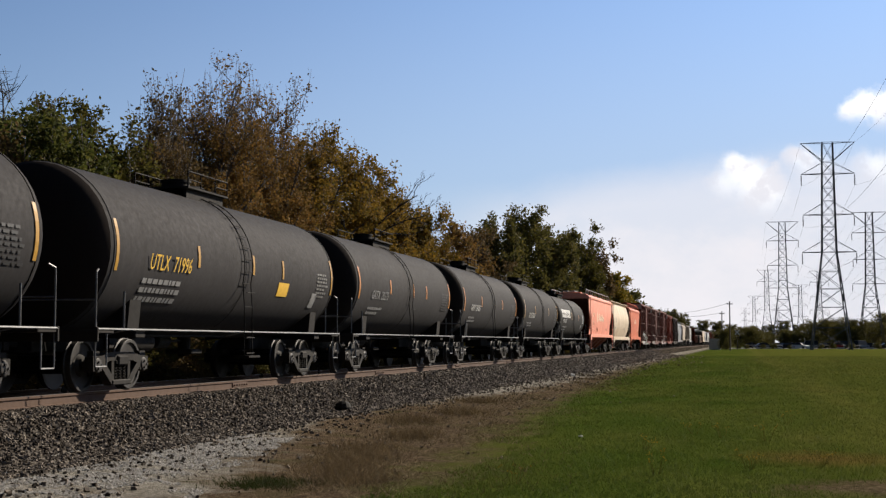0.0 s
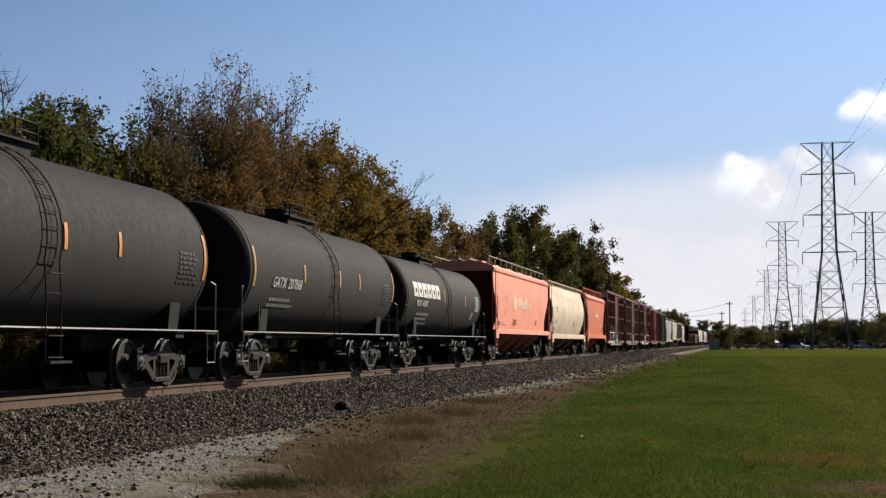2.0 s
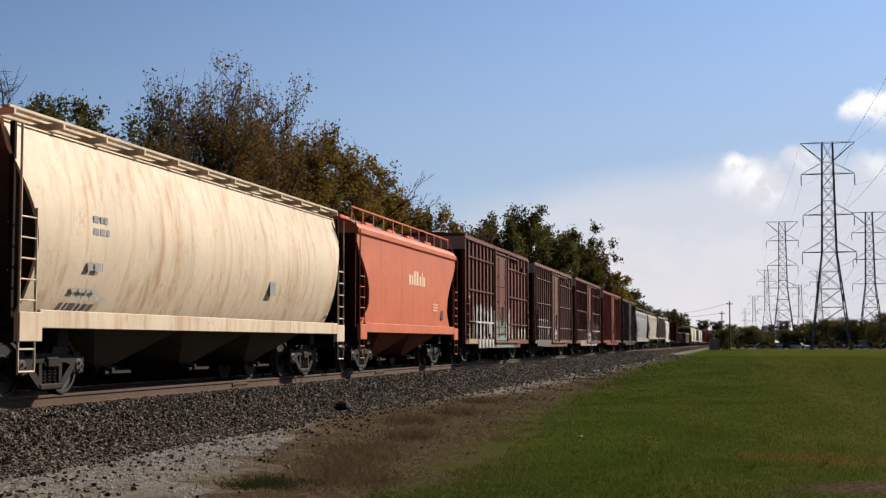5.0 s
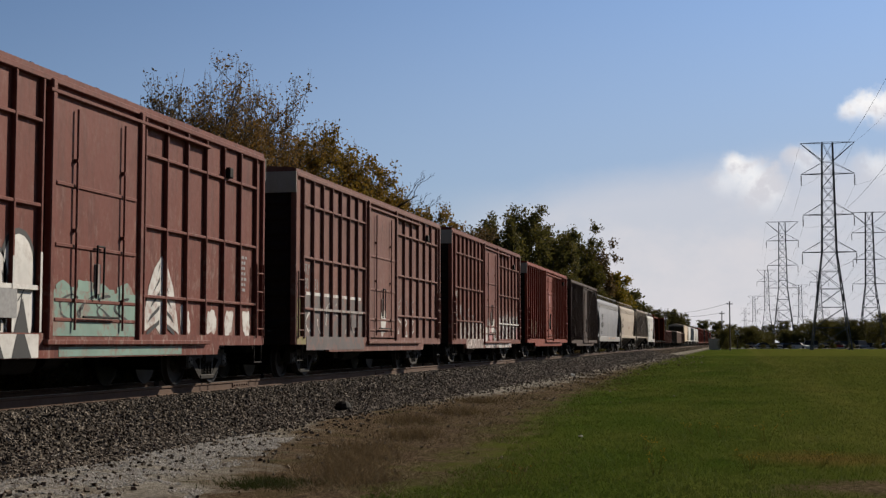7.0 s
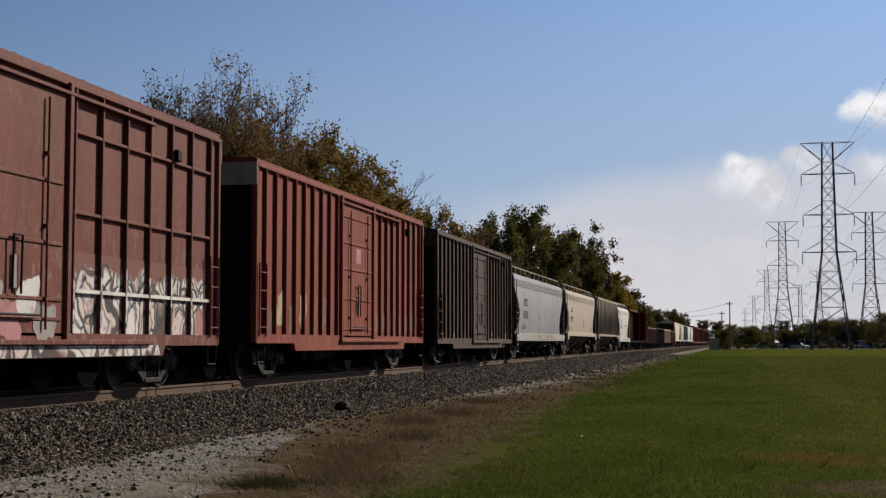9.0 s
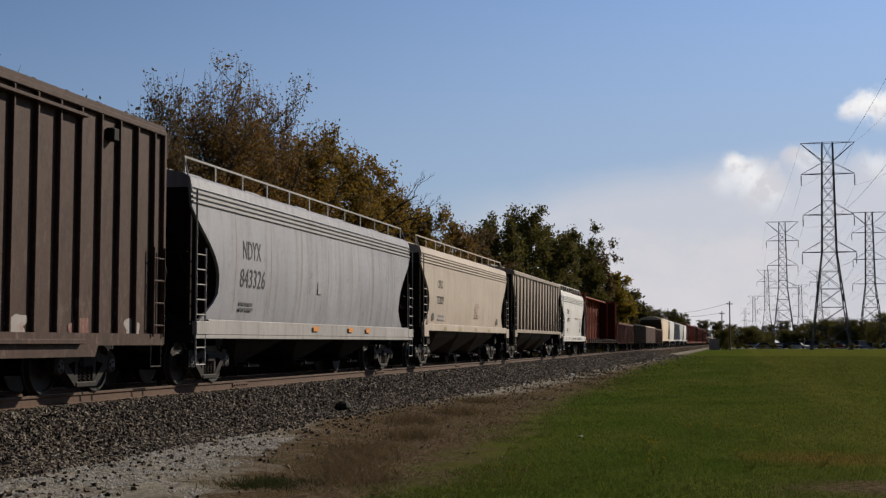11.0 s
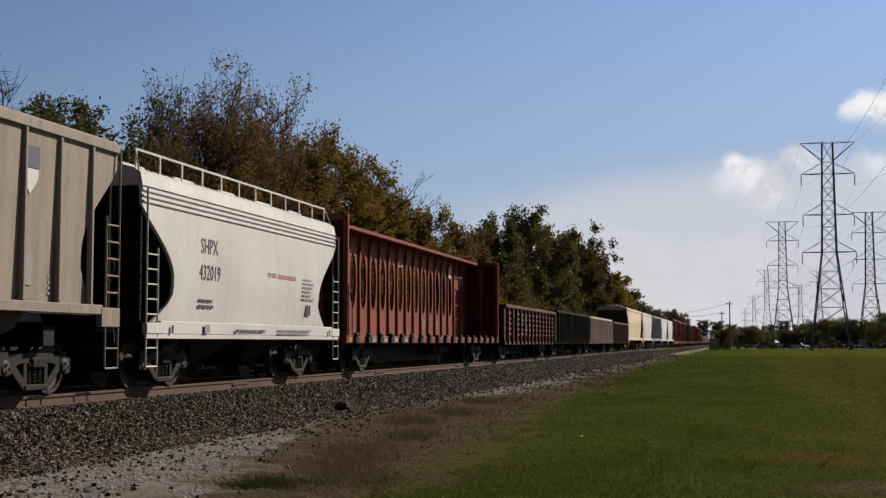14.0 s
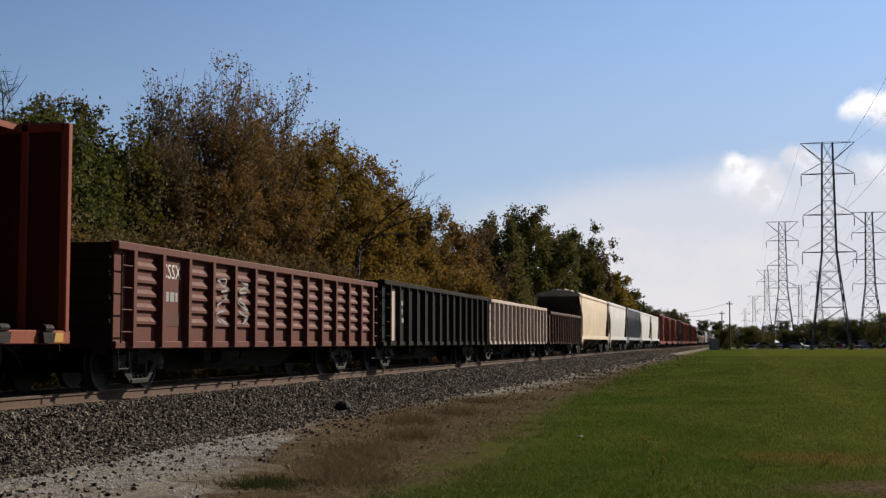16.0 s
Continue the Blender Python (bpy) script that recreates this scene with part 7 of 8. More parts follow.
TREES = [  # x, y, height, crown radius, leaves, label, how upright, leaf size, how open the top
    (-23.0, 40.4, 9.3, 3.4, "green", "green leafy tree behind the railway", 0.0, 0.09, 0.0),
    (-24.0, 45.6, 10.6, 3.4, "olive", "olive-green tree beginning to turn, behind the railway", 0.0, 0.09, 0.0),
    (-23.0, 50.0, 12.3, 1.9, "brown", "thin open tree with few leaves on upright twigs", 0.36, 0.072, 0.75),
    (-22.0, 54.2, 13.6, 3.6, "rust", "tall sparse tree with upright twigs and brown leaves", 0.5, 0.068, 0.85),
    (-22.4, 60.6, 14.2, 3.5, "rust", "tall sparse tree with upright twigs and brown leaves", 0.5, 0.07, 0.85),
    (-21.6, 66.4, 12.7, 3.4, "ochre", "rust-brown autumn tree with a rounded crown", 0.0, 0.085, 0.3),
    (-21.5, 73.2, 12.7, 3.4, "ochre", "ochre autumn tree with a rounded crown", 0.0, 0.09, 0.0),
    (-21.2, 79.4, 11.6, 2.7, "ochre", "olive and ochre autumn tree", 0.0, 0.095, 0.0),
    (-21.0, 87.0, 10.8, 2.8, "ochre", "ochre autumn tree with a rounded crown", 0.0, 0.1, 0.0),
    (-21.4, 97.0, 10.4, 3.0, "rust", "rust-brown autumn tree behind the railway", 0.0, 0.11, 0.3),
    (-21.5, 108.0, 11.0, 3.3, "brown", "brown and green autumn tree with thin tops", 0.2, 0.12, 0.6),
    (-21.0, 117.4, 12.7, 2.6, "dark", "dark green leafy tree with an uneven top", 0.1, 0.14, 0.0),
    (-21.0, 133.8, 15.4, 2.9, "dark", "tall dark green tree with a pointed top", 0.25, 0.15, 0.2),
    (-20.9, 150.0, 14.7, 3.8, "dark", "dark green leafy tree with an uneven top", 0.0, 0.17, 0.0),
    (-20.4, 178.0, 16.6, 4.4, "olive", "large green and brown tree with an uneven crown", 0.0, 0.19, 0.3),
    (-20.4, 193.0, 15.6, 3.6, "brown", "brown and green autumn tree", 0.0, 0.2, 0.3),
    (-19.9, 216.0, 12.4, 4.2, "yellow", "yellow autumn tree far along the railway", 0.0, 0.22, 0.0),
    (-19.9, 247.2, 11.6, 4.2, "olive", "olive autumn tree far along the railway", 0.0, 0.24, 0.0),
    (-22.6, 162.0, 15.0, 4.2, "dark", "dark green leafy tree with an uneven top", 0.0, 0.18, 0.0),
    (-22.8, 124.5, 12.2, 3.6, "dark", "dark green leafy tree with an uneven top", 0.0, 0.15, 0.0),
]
made_trees = []
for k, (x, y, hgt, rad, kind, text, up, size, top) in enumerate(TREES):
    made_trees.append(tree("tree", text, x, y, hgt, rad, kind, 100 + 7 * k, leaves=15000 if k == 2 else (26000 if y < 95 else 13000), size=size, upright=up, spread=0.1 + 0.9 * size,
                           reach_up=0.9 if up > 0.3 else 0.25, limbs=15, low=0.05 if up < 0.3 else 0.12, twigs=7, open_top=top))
# more of the same between them
for src, x, y, sc, turn in ((4, -24.0, 56.8, 0.93, 1.1), (3, -24.6, 63.6, 0.93, 4.0), (2, -23.4, 52.0, 0.98, 2.2), (5, -23.6, 70.2, 0.95, 2.6), (2, -22.6, 57.4, 1.03, 5.0), (2, -22.8, 62.8, 1.02, 0.6)):
    copy_thing(made_trees[src], Matrix.LocRotScale((x, y, 0.1), Euler((0, 0, turn)), (sc, sc, sc)))
# bare trees
tree("bare_tree", "leafless tree with thin grey twigs behind the railway", -25.0, 41.4, 11.0, 2.0, "brown", 400, bare=True, upright=0.4, twigs=9)


def leaning_tree(x, y):
    """A dead tree whose crown hangs out to one side."""
    rnd = random.Random(61)
    t = thing("bare_tree", "leafless dark tree leaning out over the bushes", "tree", pose(x, y, ground_z(x, y)))
    b = Build()
    out = Vector((0.93, 0.37, 0.0))

    def grow(p, q, r, depth):
        pts = curve_to(p, q, rnd, (q - p).length * 0.26, 4)
        limb(b, pts, r, r * 0.4, 6 if r > 0.03 else 4)
        if depth:
            for k in range(4):
                u = 0.35 + 0.63 * (k + rnd.random()) / 4
                m = min(3, int(u * 4))
                a = pts[m].lerp(pts[m + 1], u * 4 - m)
                d = ((q - p).normalized() + Vector((rnd.uniform(-0.7, 0.7), rnd.uniform(-0.7, 0.7), rnd.uniform(-0.6, 0.8)))).normalized()
                grow(a, a + d * (q - p).length * rnd.uniform(0.28, 0.5), max(0.009, r * 0.42), depth - 1)
    fork = Vector((0.3, 0.1, 6.6))
    limb(b, curve_to(Vector((0, 0, -0.05)), fork, rnd, 0.3, 5), 0.19, 0.13, 9)
    for reach, rise, r in ((3.1, 2.6, 0.062), (3.5, 1.5, 0.055), (2.8, 0.5, 0.045), (-1.5, 2.2, 0.05), (-1.2, 0.9, 0.045)):
        grow(fork - Vector((0, 0, rnd.uniform(0, 0.8))), fork + out * reach + Vector((0, 0, rise)), r, 3)
    part("trunk", b.mesh("trunk", DEAD_BARK, True, fix=False), None, t)


leaning_tree(-19.6, 66.4)
# thicket under and behind the trees
shrubs = [tree("shrub", text, x, y, 4.6, 2.6, kind, 500 + k, leaves=13000, size=0.075, low=0.02, limbs=12, spread=0.22)
          for k, (x, y, kind, text) in enumerate(((-19.0, 36.0, "dark", "dense dark green shrub behind the railway"), (-18.6, 45.0, "olive", "dense olive shrub behind the railway"),
                                                  (-18.8, 52.0, "brown", "dense brown-leaved shrub behind the railway"), (-18.5, 66.0, "ochre", "dense ochre shrub behind the railway")))]
rnd = random.Random(77)
for k in range(46):
    y = 30 + 5.2 * k + rnd.uniform(-1.5, 1.5)
    x = -19.0 + rnd.uniform(-1.4, 0.8) - (1.5 if y > 110 else 0)
    src = shrubs[2] if y < 62 else (shrubs[(1, 2, 3, 3)[rnd.randint(0, 3)]] if y < 100 else shrubs[(0, 0, 1, 2)[rnd.randint(0, 3)]])
    sc = rnd.uniform(0.85, 1.35)
    copy_thing(src, Matrix.LocRotScale((x, y, 0.1), Euler((0, 0, rnd.uniform(0, 6.28))), (sc, sc, sc)))
# low brush added close behind the track, shaded, to darken the view under the cars
for k in range(44):
    y = 12 + 2.3 * k + rnd.uniform(-0.6, 0.6)
    sc = rnd.uniform(0.44, 0.56)
    copy_thing(shrubs[(0, 2)[k % 2]], Matrix.LocRotScale((-16.7 + rnd.uniform(-0.4, 0.3), y, 0.1), Euler((0, 0, rnd.uniform(0, 6.28))), (sc * 1.1, sc * 1.3, sc)))
# taller thicket between the trunks
thicket = [tree("tree", text, x, y, 8.6, 3.3, kind, 540 + k, leaves=24000, size=0.085, low=0.03, limbs=16, spread=0.2, reach_up=0.3)
           for k, (x, y, kind, text) in enumerate(((-24.6, 37.0, "brown", "small bushy brown tree behind the railway"), (-24.4, 50.0, "brown", "small bushy brown autumn tree behind the railway"), (-24.3, 66.0, "ochre", "small bushy ochre autumn tree behind the railway")))]
for k in range(24):
    y = 34 + 3.0 * k + rnd.uniform(-1, 1)
    sc = rnd.uniform(0.9, 1.12) * (0.9 if y < 42 else 1.0)
    copy_thing(thicket[(0 if k % 3 else 1) if y < 50 else ((1 if k % 3 else 0) if y < 66 else (2 if k % 3 else 1))], Matrix.LocRotScale((-24.5 + rnd.uniform(-1.5, 1.0), y, 0.1), Euler((0, 0, rnd.uniform(0, 6.28))), (sc, sc, sc)))
# the wood goes on behind the camera's back, on both sides of the field
for k in range(14):
    copy_thing(made_trees[(0, 1, 5, 6, 8)[k % 5]], Matrix.LocRotScale((-22 + rnd.uniform(-2, 2), 26 - 8 * k, 0.1), Euler((0, 0, rnd.uniform(0, 6.28))), (1.2, 1.2, 1.1)))
for k in range(16):
    copy_thing(made_trees[(0, 1, 6, 8)[k % 4]], Matrix.LocRotScale((-12 + 5.5 * k + rnd.uniform(-1, 1), -20 + rnd.uniform(-4, 3), 0.05), Euler((0, 0, rnd.uniform(0, 6.28))), (1.6, 1.6, 1.35)))
# a second row closes the gaps
for k in range(30):
    y = 24 + 8.2 * k + rnd.uniform(-2, 2)
    src = made_trees[rnd.choice([0, 1, 5, 6, 8] if y < 95 else [10, 11, 12, 13])]
    sc = rnd.uniform(0.62, 0.82)
    copy_thing(src, Matrix.LocRotScale((-28.5 + rnd.uniform(-2, 2), y, 0.1), Euler((0, 0, rnd.uniform(0, 6.28))), (sc, sc, sc)))
# dark wood where the line fades out
for k, (x, y, sc) in enumerate(((-20, 290, 0.75), (-22, 330, 0.8), (-21.8, 372, 0.82), (-24, 410, 0.9), (-21.7, 455, 0.95), (-23, 500, 1.0), (-24, 560, 1.0), (-25, 640, 1.0))):
    copy_thing(made_trees[11 + k % 3], Matrix.LocRotScale((x, y, 0.1), Euler((0, 0, k * 1.3)), (sc * 1.2, sc * 1.2, sc * 0.86)))


def blades(name, label, n, seed, area, height, width, cols, lean=0.5, patchy=0.0):
    """Single grass blades, one narrow triangle each."""
    rng = np.random.default_rng(seed)
    x, y = area(rng, n)
    if patchy:
        keep = np.array([noise.noise(Vector((a * 0.6, b2 * 0.35, 3.0))) + 0.5 * noise.noise(Vector((a * 2.3, b2 * 1.5, 9.0))) for a, b2 in zip(x, y)]) > patchy - 0.6 + rng.random(len(x)) * 0.5
        x, y = x[keep], y[keep]
    n = len(x)
    z = np.array([ground_z(a, b2) for a, b2 in zip(x, y)])
    h = height * rng.uniform(0.5, 1.3, n)
    a = rng.uniform(0, 6.283, n)
    w = width * rng.uniform(0.7, 1.3, n) * (1 + np.clip((y - 18) / 30, 0, 2))
    base = np.stack([x, y, z - 0.004], 1)
    side = np.stack([np.cos(a), np.sin(a), np.zeros(n)], 1) * w[:, None]
    tip = base + np.stack([rng.normal(0, lean, n) * h, rng.normal(0, lean, n) * h, h], 1)
    pts = np.stack([base - side, base + side, tip], 1).reshape(-1, 3)
    me = bpy.data.meshes.new(name)
    me.from_pydata(pts, [], np.arange(3 * n).reshape(-1, 3))
    s = Nodes(name + "_blade")
    g = s.n("ShaderNodeNewGeometry")
    col = s.colors(g.outputs["Random Per Island"], *cols)
    wide = s.noise(s.coords((1, 0.35, 1), True), 0.16, 4.0, 0.6, 0.35, 0.65)
    col = s.mix(s.math("MULTIPLY", wide, 0.45), col, scaled(cols[-1], 1.0))
    if name == "field_grass":
        col = mowing(s, col)
    dry = s.noise(s.coords((0.6, 0.25, 1), True), 0.5, 5.0, 0.65, 0.56, 0.72)
    col = s.mix(s.math("MULTIPLY", dry, 0.5), col, (0.096, 0.068, 0.024))
    tuft = s.noise(s.coords((1, 0.4, 1), True), 1.1, 4.0, 0.6, 0.35, 0.65)
    col = s.mix(s.math("MULTIPLY", tuft, 0.4), col, scaled(cols[0], 0.75))
    s.done(col, 0.8, 0.0, 0.05)
    tr = s.n("ShaderNodeBsdfTranslucent")
    s.link(col, tr.inputs["Color"])
    mixer = s.n("ShaderNodeMixShader")
    mixer.inputs[0].default_value = 0.35
    s.link(s.p.outputs[0], mixer.inputs[1])
    s.link(tr.outputs[0], mixer.inputs[2])
    s.link(mixer.outputs[0], s.t.nodes["Material Output"].inputs["Surface"])
    me.materials.append(s.m)
    return tagged(new(name, me), label, "grass", kind="stuff")


def field(rng, n):
    y = 11 + rng.random(n) ** 3.0 * 150
    x = -9 + rng.random(n) * (11 + y * 0.16)
    e = np.array([grass_edge(b2) + 0.9 * wobble(a, b2, 0.7, 2.0) for a, b2 in zip(x, y)])
    keep = (x > e) & (np.hypot(x - 1.5, y - 15.3) > 0.6 + 0.7 * rng.random(len(x)))
    return x[keep], y[keep]


def verge(rng, n):
    y = 11 + rng.random(n) ** 1.5 * 60
    e = np.array([grass_edge(b2) for b2 in y])
    x = e + rng.normal(-0.8, 1.1, n)
    keep = (x > -8.3) & ~((y < 17.5) & (x < -5.6))
    return x[keep], y[keep]


blades("field_grass", "short mown green grass of the field", 300000, 11, field, 0.045, 0.006, ((0.03, 0.055, 0.007), (0.041, 0.073, 0.0095), (0.055, 0.083, 0.012), (0.078, 0.087, 0.02)))
blades("dry_grass", "thin dry brown grass along the gravel", 26000, 12, verge, 0.075, 0.004, ((0.042, 0.03, 0.015), (0.074, 0.053, 0.028), (0.115, 0.085, 0.047), (0.03, 0.03, 0.01)), 0.8, 0.55)


def tufts(rng, n):
    cx = np.array([-5.1, -5.5, -4.9, -6.3, -6.0, -5.4, -4.4, -6.6])
    cy = np.array([17.6, 19.2, 16.2, 25.5, 29.0, 22.0, 15.0, 34.0])
    k = rng.integers(0, len(cx), n)
    return cx[k] + rng.normal(0, 0.28, n), cy[k] + rng.normal(0, 0.5, n)


blades("tall_dry_grass", "tufts of taller tan dry grass on bare dirt", 6500, 13, tufts, 0.15, 0.005, ((0.048, 0.034, 0.018), (0.095, 0.068, 0.037), (0.15, 0.11, 0.062)), 0.8)


def green_patch(rng, n):
    return -5.2 + rng.normal(0, 0.28, n), 14.4 + rng.normal(0, 0.3, n)


blades("weedy_grass", "small patch of green weeds on the gravel edge", 1500, 14, green_patch, 0.06, 0.006, ((0.016, 0.026, 0.0064), (0.026, 0.036, 0.0096), (0.045, 0.045, 0.016)), 0.6)


def straw(rng, n):
    y = 11.5 + rng.random(n) ** 1.6 * 34
    return np.array([grass_edge(b2) for b2 in y]) - 0.2 + rng.normal(-1.1, 0.9, n), y


blades("straw", "scattered dead stems lying on the dirt", 9000, 16, straw, 0.05, 0.007, ((0.05, 0.035, 0.02), (0.13, 0.1, 0.06), (0.26, 0.2, 0.13)), 3.2, 0.3)


def weed(x, y, seed, hgt=0.28):
    rnd = random.Random(seed)
    t = thing("weed", "small pale-tipped weed standing in the grass", "weed", pose(x, y, ground_z(x, y)), "weeds in the field")
    b = Build()
    tips = []
    for k in range(7):
        a = rnd.uniform(0, 6.28)
        p = Vector((0.05 * math.cos(a), 0.05 * math.sin(a), 0))
        q = p * rnd.uniform(1.5, 4) + Vector((0, 0, hgt * rnd.uniform(0.6, 1.1)))
        b.tube(p, q, 0.004, 0.002, 4)
        tips.append(q)
    part("stalk", b, LEAVES["olive"], t)
    c = np.array([tuple(q) for q in tips for _ in range(5)])
    part("seed_head", leaf_mesh("seed_head", c, 0.02, 0.014, LEAVES["yellow"], seed), None, t)


for k, (x, y) in enumerate(((-0.8, 24.1), (-0.3, 23.0), (0.4, 22.2), (-1.4, 20.0), (0.1, 17.4), (-1.0, 16.3), (1.0, 18.0), (-2.5, 15.0), (0.9, 26.5))):
    weed(x, y, 900 + k, 0.2 + 0.04 * (k % 3))
b = Build().prism([(-0.05, -0.03), (0.04, -0.05), (0.07, 0.02), (0.0, 0.06)], "z", 0.0, 0.035)
litter = solid("litter", b, INK_WHITE, "scrap of white litter lying in the grass", "litter")
litter.scale = (0.6, 0.6, 0.6)
litter.location = (-2.6, 22.2, ground_z(-2.6, 22.2) + 0.03)
litter2 = copy_thing(litter, pose(-7.2, 58.6, 0.14, 10, 0, 40))
litter2.scale = (2, 2, 2)
b = Build()
b.loft([[(0.16 * r * math.cos(a) * (1 + 0.2 * math.sin(3 * a)), 0.13 * r * math.sin(a), z) for a in [2 * math.pi * i / 9 for i in range(9)]] for z, r in ((-0.03, 0.9), (0.05, 1.1), (0.13, 0.9), (0.18, 0.4))])
rock = solid("rock", b, UNDER, "dark lump of rock at the foot of the ballast", "rock")
rock.matrix_basis = pose(-8.3, 27.5, 0.16, 0, 0, 30)

# ---------------------------------------------------------------- power line, distant lot
LATTICE = plain("galvanised_lattice_steel", (0.056, 0.0576, 0.0624), 0.7, 0.0)
CABLE = plain("aluminium_cable", (0.096, 0.096, 0.1), 0.5, 0.3)
PORCELAIN = plain("insulator_porcelain", (0.08, 0.072, 0.068), 0.4)
ARMS = ((36.5, 5.35), (28.0, 5.1), (20.2, 5.4))
TOWER_H = 43.0


def tower_half(z):
    """Half width of the tower's body at a height."""
    if z < 20.2:
        return 3.9 - (3.9 - 1.45) * z / 20.2
    return 1.45 - 0.4 * (z - 20.2) / (TOWER_H - 20.2)


def transmission_tower(x, y):
    t = thing("transmission_tower", "tall grey steel lattice transmission tower with three pairs of arms", "transmission tower", pose(x, y, 0), "towers of the power line")
    for sx in (-1, 1):
        for sy in (-1, 1):
            b = Build()
            zs = [0, 10, 20.2, 30, TOWER_H]
            for z0, z1 in zip(zs, zs[1:]):
                b.tube((sx * tower_half(z0), sy * tower_half(z0), z0), (sx * tower_half(z1), sy * tower_half(z1), z1), 0.15, 0.13, 5)
            part("leg", b, LATTICE, t)
    zs = [0, 4.6, 8.8, 12.6, 16.2, 20.2, 22.8, 25.4, 28.0, 30.8, 33.6, 36.5, 39.0, TOWER_H]
    for face in range(4):
        b = Build()
        for k, (z0, z1) in enumerate(zip(zs, zs[1:])):
            a, c = tower_half(z0), tower_half(z1)
            for p, q in (((-a, a, z0), (c, c, z1)), ((a, a, z0), (-c, c, z1)), ((-c, c, z1), (c, c, z1))):
                m = Matrix.Rotation(face * math.pi / 2, 3, "Z")
                b.tube(m @ Vector(p), m @ Vector(q), 0.06, n=4)
        tagged(part("bracing", b, LATTICE, t), kind="stuff")
    for z, w in ARMS:
        for s in (-1, 1):
            b = Build()
            h = tower_half(z)
            tip = Vector((s * w, 0, z))
            for sy in (-1, 1):
                b.tube((s * h, sy * h, z), tip, 0.09, n=4)
                b.tube((s * h, sy * h, z + 2.3), tip, 0.05, n=4)
            for u in (0.35, 0.7):
                b.tube((s * (h + (w - h) * u), -h * (1 - u), z), (s * (h + (w - h) * u), h * (1 - u), z), 0.05, n=4)
            part("arm", b, LATTICE, t)
            b = Build()
            for k in range(9):
                zz = z - 0.25 - k * 0.24
                b.tube((s * w, 0, zz), (s * w, 0, zz - 0.2), 0.13, 0.1, 6)
            part("insulator", b, PORCELAIN, t)
    b = Build()
    for s in (-1, 1):
        for sy in (-1, 1):
            b.tube((s * tower_half(39), sy * tower_half(39), 39.2), (s * 5.4, 0, TOWER_H), 0.1, n=4)
            b.tube((s * tower_half(43), sy * tower_half(43), TOWER_H), (s * 5.4, 0, TOWER_H), 0.07, n=4)
    part("earth_wire_bracket", b, LATTICE, t)
    return t


ROW_A = [(18.5, 284.8, 1.0), (15.5, 484.9, 1.03), (16.5, 813.0, 1.035), (14.2, 1283.7, 1.05), (8.0, 1743.3, 1.05)]
ROW_B = [(38.9, 418.4, 0.95), (46.4, 809.4, 1.01), (43.6, 993.2, 1.0), (42.0, 1500.0, 1.0)]
first = transmission_tower(0, 0)
for row in (ROW_A, ROW_B):
    for x, y, k in row:
        m = Matrix.LocRotScale((x, y, 0), Euler((0, 0, 0)), (k, k, k))
        if first.location.length < 1:
            first.matrix_basis = m
        else:
            copy_thing(first, m)


def cable(p, q, sag, r=0.018):
    p, q = Vector(p), Vector(q)
    pts = []
    for k in range(17):
        u = k / 16
        v = p.lerp(q, u)
        v.z -= sag * 4 * u * (1 - u)
        pts.append(v)
    b = Build()
    for a, c in zip(pts, pts[1:]):
        b.tube(a, c, r, n=4, caps=False)
    return solid("power_cable", b, CABLE, "thin sagging power cable between the towers", "cable", group="cables of the power line")


for row, before in ((ROW_A, (22.0, 72.0, 1.0)), (ROW_B, (34.0, 90.0, 0.98))):
    line = [before] + row[:3]
    for n, ((xa, ya, ka), (xb, yb, kb)) in enumerate(zip(line, line[1:])):
        for z, w in ARMS:
            for s in (-1, 1):
                cable((xa + s * w * ka, ya, (z - 2.4) * ka), (xb + s * w * kb, yb, (z - 2.4) * kb), 5.5)
        for s in (-1, 1) if n else (1,):
            cable((xa + s * 5.4 * ka, ya, 43 * ka), (xb + s * 5.4 * kb, yb, 43 * kb), 4.0, 0.016)

WOOD_POLE = plain("weathered_pole_wood", (0.08, 0.064, 0.052), 0.85)


def utility_pole(x, y, hgt):
    t = thing("utility_pole", "wooden utility pole with a crossarm", "utility pole", pose(x, y, 0), "utility poles by the crossing")
    part("pole", Build().tube((0, 0, -0.05), (0, 0, hgt), 0.16, 0.11, 9), WOOD_POLE, t)
    part("crossarm", Build().box(-0.6, 0.6, -0.06, 0.06, hgt - 0.6, hgt - 0.46, 0.01), WOOD_POLE, t)
    for s in (-0.5, 0.0, 0.5):
        part("insulator", Build().tube((s, 0, hgt - 0.46), (s, 0, hgt - 0.28), 0.05, 0.04, 6), PORCELAIN, t)
    return t


utility_pole(-1.7, 266.0, 9.6)
utility_pole(-3.7, 306.5, 8.6)
utility_pole(-17.5, 330.0, 8.8)
for (p, q) in (((-1.7, 266.0, 9.3), (-17.5, 330.0, 8.5)), ((-3.7, 306.5, 8.3), (-17.5, 330.0, 8.0))):
    cable(p, q, 0.5, 0.035)

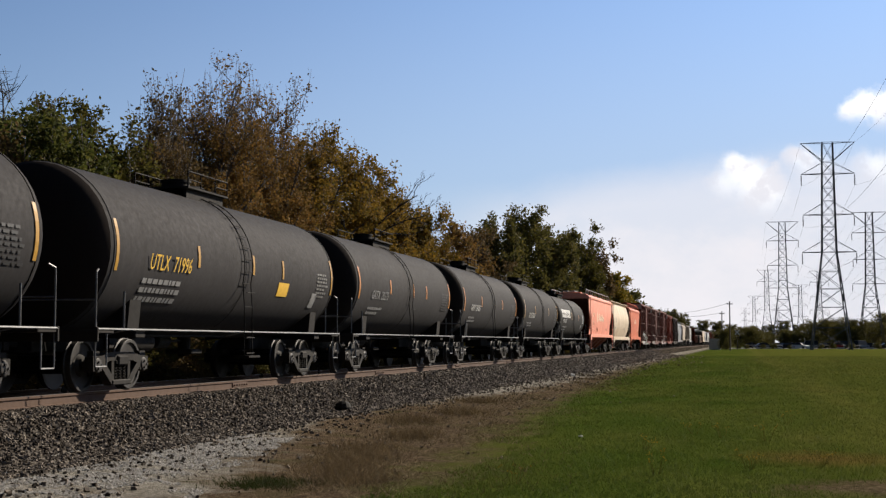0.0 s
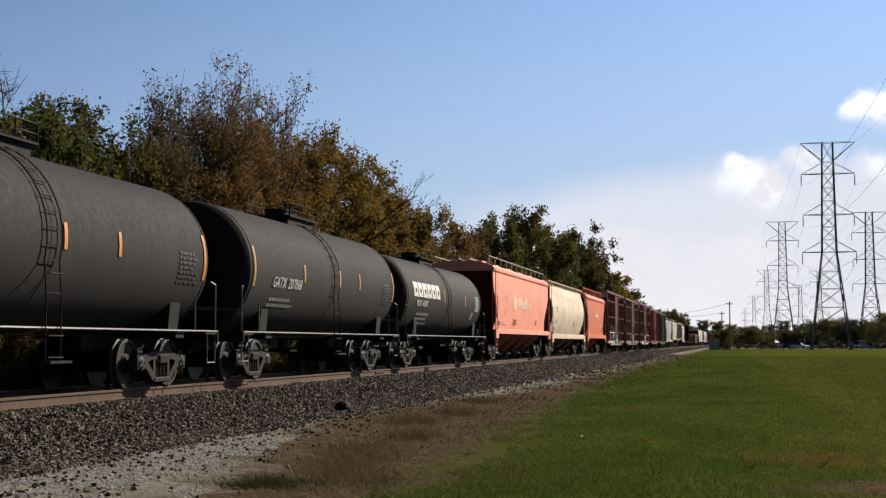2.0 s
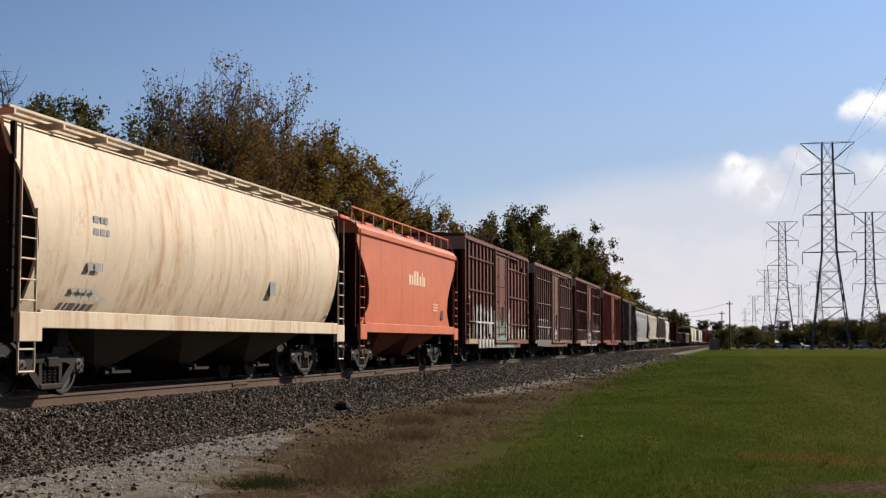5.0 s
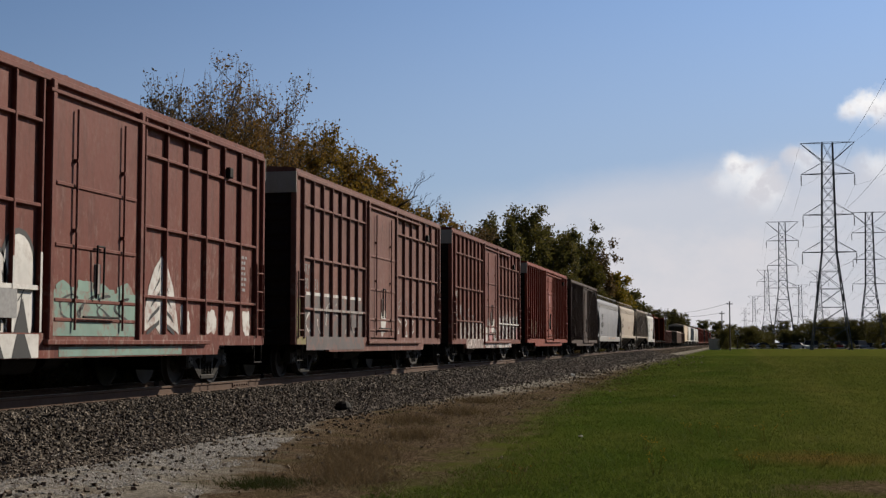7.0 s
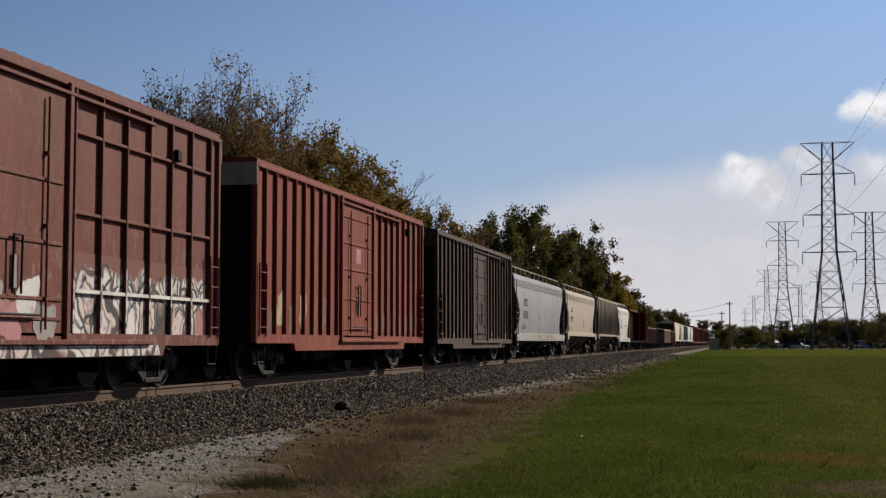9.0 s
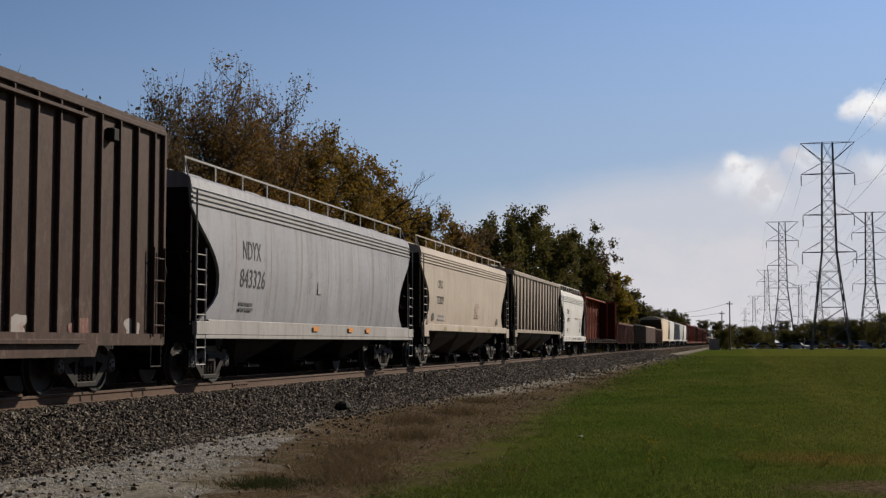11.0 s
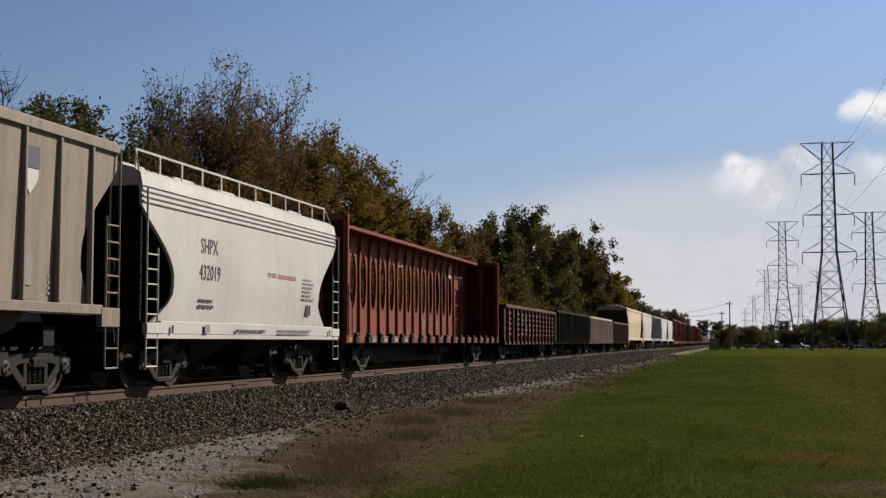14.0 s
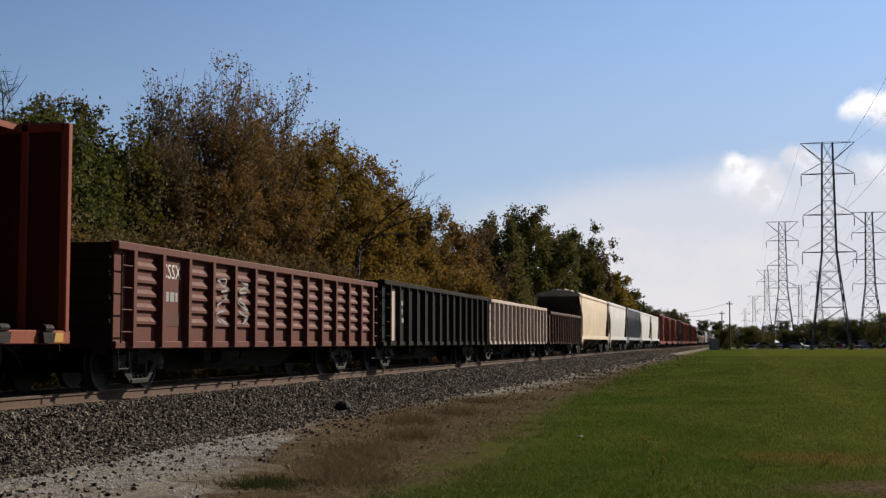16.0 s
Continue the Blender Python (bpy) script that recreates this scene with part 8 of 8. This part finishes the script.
# crossing signal by the line
sig = thing("crossing_signal", "railway crossing signal mast with lamps beside the track", "signal", pose(-0.4, 300.0, 0))
part("mast", Build().tube((0, 0, -0.05), (0, 0, 4.2), 0.08, n=8), CASTING, sig)
part("lamp_bar", Build().box(-0.75, 0.75, -0.05, 0.05, 2.6, 2.72, 0.01), CASTING, sig)
for s in (-0.6, 0.6):
    part("lamp_hood", Build().tube((s, -0.2, 2.66), (s, 0.1, 2.66), 0.28, n=12), UNDER, sig)
b = Build()
for a in (0.8, -0.8):
    c, d = math.cos(a), math.sin(a)
    b.add([(-0.65 * c - 0.1 * d, -0.08, 3.8 - 0.65 * d + 0.1 * c), (-0.65 * c + 0.1 * d, -0.08, 3.8 - 0.65 * d - 0.1 * c), (0.65 * c + 0.1 * d, -0.08, 3.8 + 0.65 * d - 0.1 * c), (0.65 * c - 0.1 * d, -0.08, 3.8 + 0.65 * d + 0.1 * c)], [(0, 1, 2, 3)])
part("crossbuck", b, INK_WHITE, sig, "white crossed boards")
cab = thing("signal_cabinet", "grey metal signal cabinet beside the track", "cabinet", pose(-5.2, 296.0, 0))
part("body", Build().box(-1.2, 1.2, -0.9, 0.9, -0.03, 2.3, 0.04), ROOF_METAL, cab)
part("roof", Build().box(-1.35, 1.35, -1.05, 1.05, 2.3, 2.42, 0.03), ROOF_METAL, cab)
part("door", Build().box(-0.5, 0.5, -0.94, -0.9, 0.15, 2.1, 0.01), ROOF_METAL, cab)

# parked cars
GLASS = Nodes("car_window_glass").done((0.012, 0.0135, 0.014), 0.3, 0.0, 0.12)
TYRE = plain("tyre_rubber", (0.016, 0.016, 0.016), 0.85)
CAR_PAINT = {n: Nodes("car_" + n).done(c, 0.7, 0.0, 0.04) for n, c in (("white", (0.496, 0.488, 0.472)), ("silver", (0.208, 0.208, 0.208)), ("black", (0.016, 0.016, 0.0176)), ("blue", (0.022, 0.026, 0.036)), ("red", (0.24, 0.024, 0.02)))}


def parked_car(x, y, turn, colour, van=False):
    t = thing("parked_car", f"{colour} {'van' if van else 'car'} standing in the distant lot", "car", pose(x, y, 0, 0, 0, turn), "cars in the lot")
    m = CAR_PAINT[colour]
    hgt = 2.0 if van else 1.45
    b = Build()
    b.loft([[(sx * w, yy, z) for sx, z in ((-1, z0), (1, z0), (1, z1), (-1, z1))] for yy, w, z0, z1 in ((-2.25, 0.72, 0.4, 0.72), (-2.0, 0.86, 0.28, 0.86), (-0.9, 0.9, 0.26, 0.95), (1.3, 0.9, 0.26, 0.98), (2.05, 0.86, 0.3, 0.92), (2.25, 0.75, 0.42, 0.75))])
    part("body", b, m, t)
    f0, f1, r0, r1 = (-1.5, -1.0, 1.9, 2.1) if van else (-1.0, -0.35, 1.0, 1.75)
    b = Build()
    b.loft([[(-0.8, f0, 0.93), (0.8, f0, 0.93), (0.8, r1, 0.95), (-0.8, r1, 0.95)], [(-0.62, f1, hgt), (0.62, f1, hgt), (0.62, r0, hgt), (-0.62, r0, hgt)]])
    part("cabin", b, GLASS, t)
    part("roof", Build().box(-0.63, 0.63, f1 - 0.03, r0 + 0.03, hgt - 0.02, hgt + 0.03, 0.02), m, t)
    for sx in (-0.8, 0.8):
        for yy in (-1.4, 1.4):
            part("wheel", Build().tube((sx - 0.1, yy, 0.32), (sx + 0.1, yy, 0.32), 0.32, n=14), TYRE, t)
        part("headlight", Build().box(sx * 0.8 - 0.14, sx * 0.8 + 0.14, -2.27, -2.2, 0.6, 0.72, 0.01), INK_GREY, t)


lot = Build().box(-3, 140, 336, 392, 0.0, 0.035)
s = Nodes("lot_asphalt")
f = s.noise(s.coords(world=True), 1.2, 6.0, 0.7, 0.3, 0.7)
solid("parking_lot", lot, s.done(s.mix(f, (0.032, 0.032, 0.032), (0.06, 0.0584, 0.056)), 0.9), "grey asphalt parking lot across the field", "pavement", "structure")
for k in range(13):
    parked_car(2.5 + 3.0 * k + (0.5 if k % 3 else 0), 343 + (k % 2) * 1.2, 90 * (k % 2) + 12 * (k % 5), ("black", "silver", "blue", "black", "white", "silver", "black", "red")[k % 8], k in (5, 9))
for k in range(12):
    parked_car(3.5 + 3.3 * k, 362 + (k % 3) * 1.4, 90 + 7 * (k % 4), ("silver", "black", "black", "white", "blue")[k % 5], k == 7)
bumper = tagged(new("wheel_stop", Build().box(-0.9, 0.9, -0.1, 0.1, 0.0, 0.3, 0.04).mesh("wheel_stop", INK_WHITE)), "white concrete wheel stop at the edge of the lot", "wheel stop", "wheel stops of the lot")
bumper.matrix_basis = pose(5.0, 337.2, 0.03)
for x in (7.2, 9.4, 13.5, 17.0, 24.0, 31.0):
    copy_thing(bumper, pose(x, 337.2, 0.03))

# hedges and woods that close the view
rnd = random.Random(31)
for k in range(20):
    x, y = -3.5 + 2.9 * k + rnd.uniform(-1, 1), 334 + rnd.uniform(-1.0, 1.0)
    if k in (6, 7, 11):
        continue
    sc = rnd.uniform(0.2, 0.36)
    copy_thing(shrubs[k % 2], Matrix.LocRotScale((x, y, 0.02), Euler((0, 0, k)), (sc * 1.5, sc * 1.5, sc)))
copy_thing(shrubs[0], Matrix.LocRotScale((-2.6, 282, 0.02), Euler((0, 0, 1)), (0.7, 0.7, 0.95)))
for k in range(34):
    y = 420 + rnd.uniform(-10, 60)
    x = -6 + k * 3.4 + rnd.uniform(-2, 2)
    sc = rnd.uniform(1.1, 1.5) * (0.95 if x < 22 else 1.25) * (1.35 if x > 48 else 1)
    copy_thing(shrubs[(0, 0, 1, 0, 0)[k % 5]], Matrix.LocRotScale((x, y, 0.0), Euler((0, 0, rnd.uniform(0, 6.28))), (sc * 1.3, sc * 1.3, sc)))
for k in range(26):
    x, y = -60 + k * 9 + rnd.uniform(-3, 3), 900 + rnd.uniform(-30, 60)
    sc = rnd.uniform(0.8, 1.05)
    copy_thing(made_trees[12 + k % 2], Matrix.LocRotScale((x, y, 0), Euler((0, 0, k)), (sc * 1.9, sc * 1.9, sc)))

# ---------------------------------------------------------------- what moves
def travelled(t):
    return 18.706 * t + 0.0116 * t * t


def motions():
    for ob, y in train:
        walk(ob, [(t, pose(TRACK_X, y - travelled(t), RAIL_TOP)) for t in range(17)])
    for ob, dy in rolling:
        walk(ob, [(k / 30, pose(0, dy, WHEEL_R, math.degrees(travelled(k / 30) / WHEEL_R))) for k in range(481)])


motions()
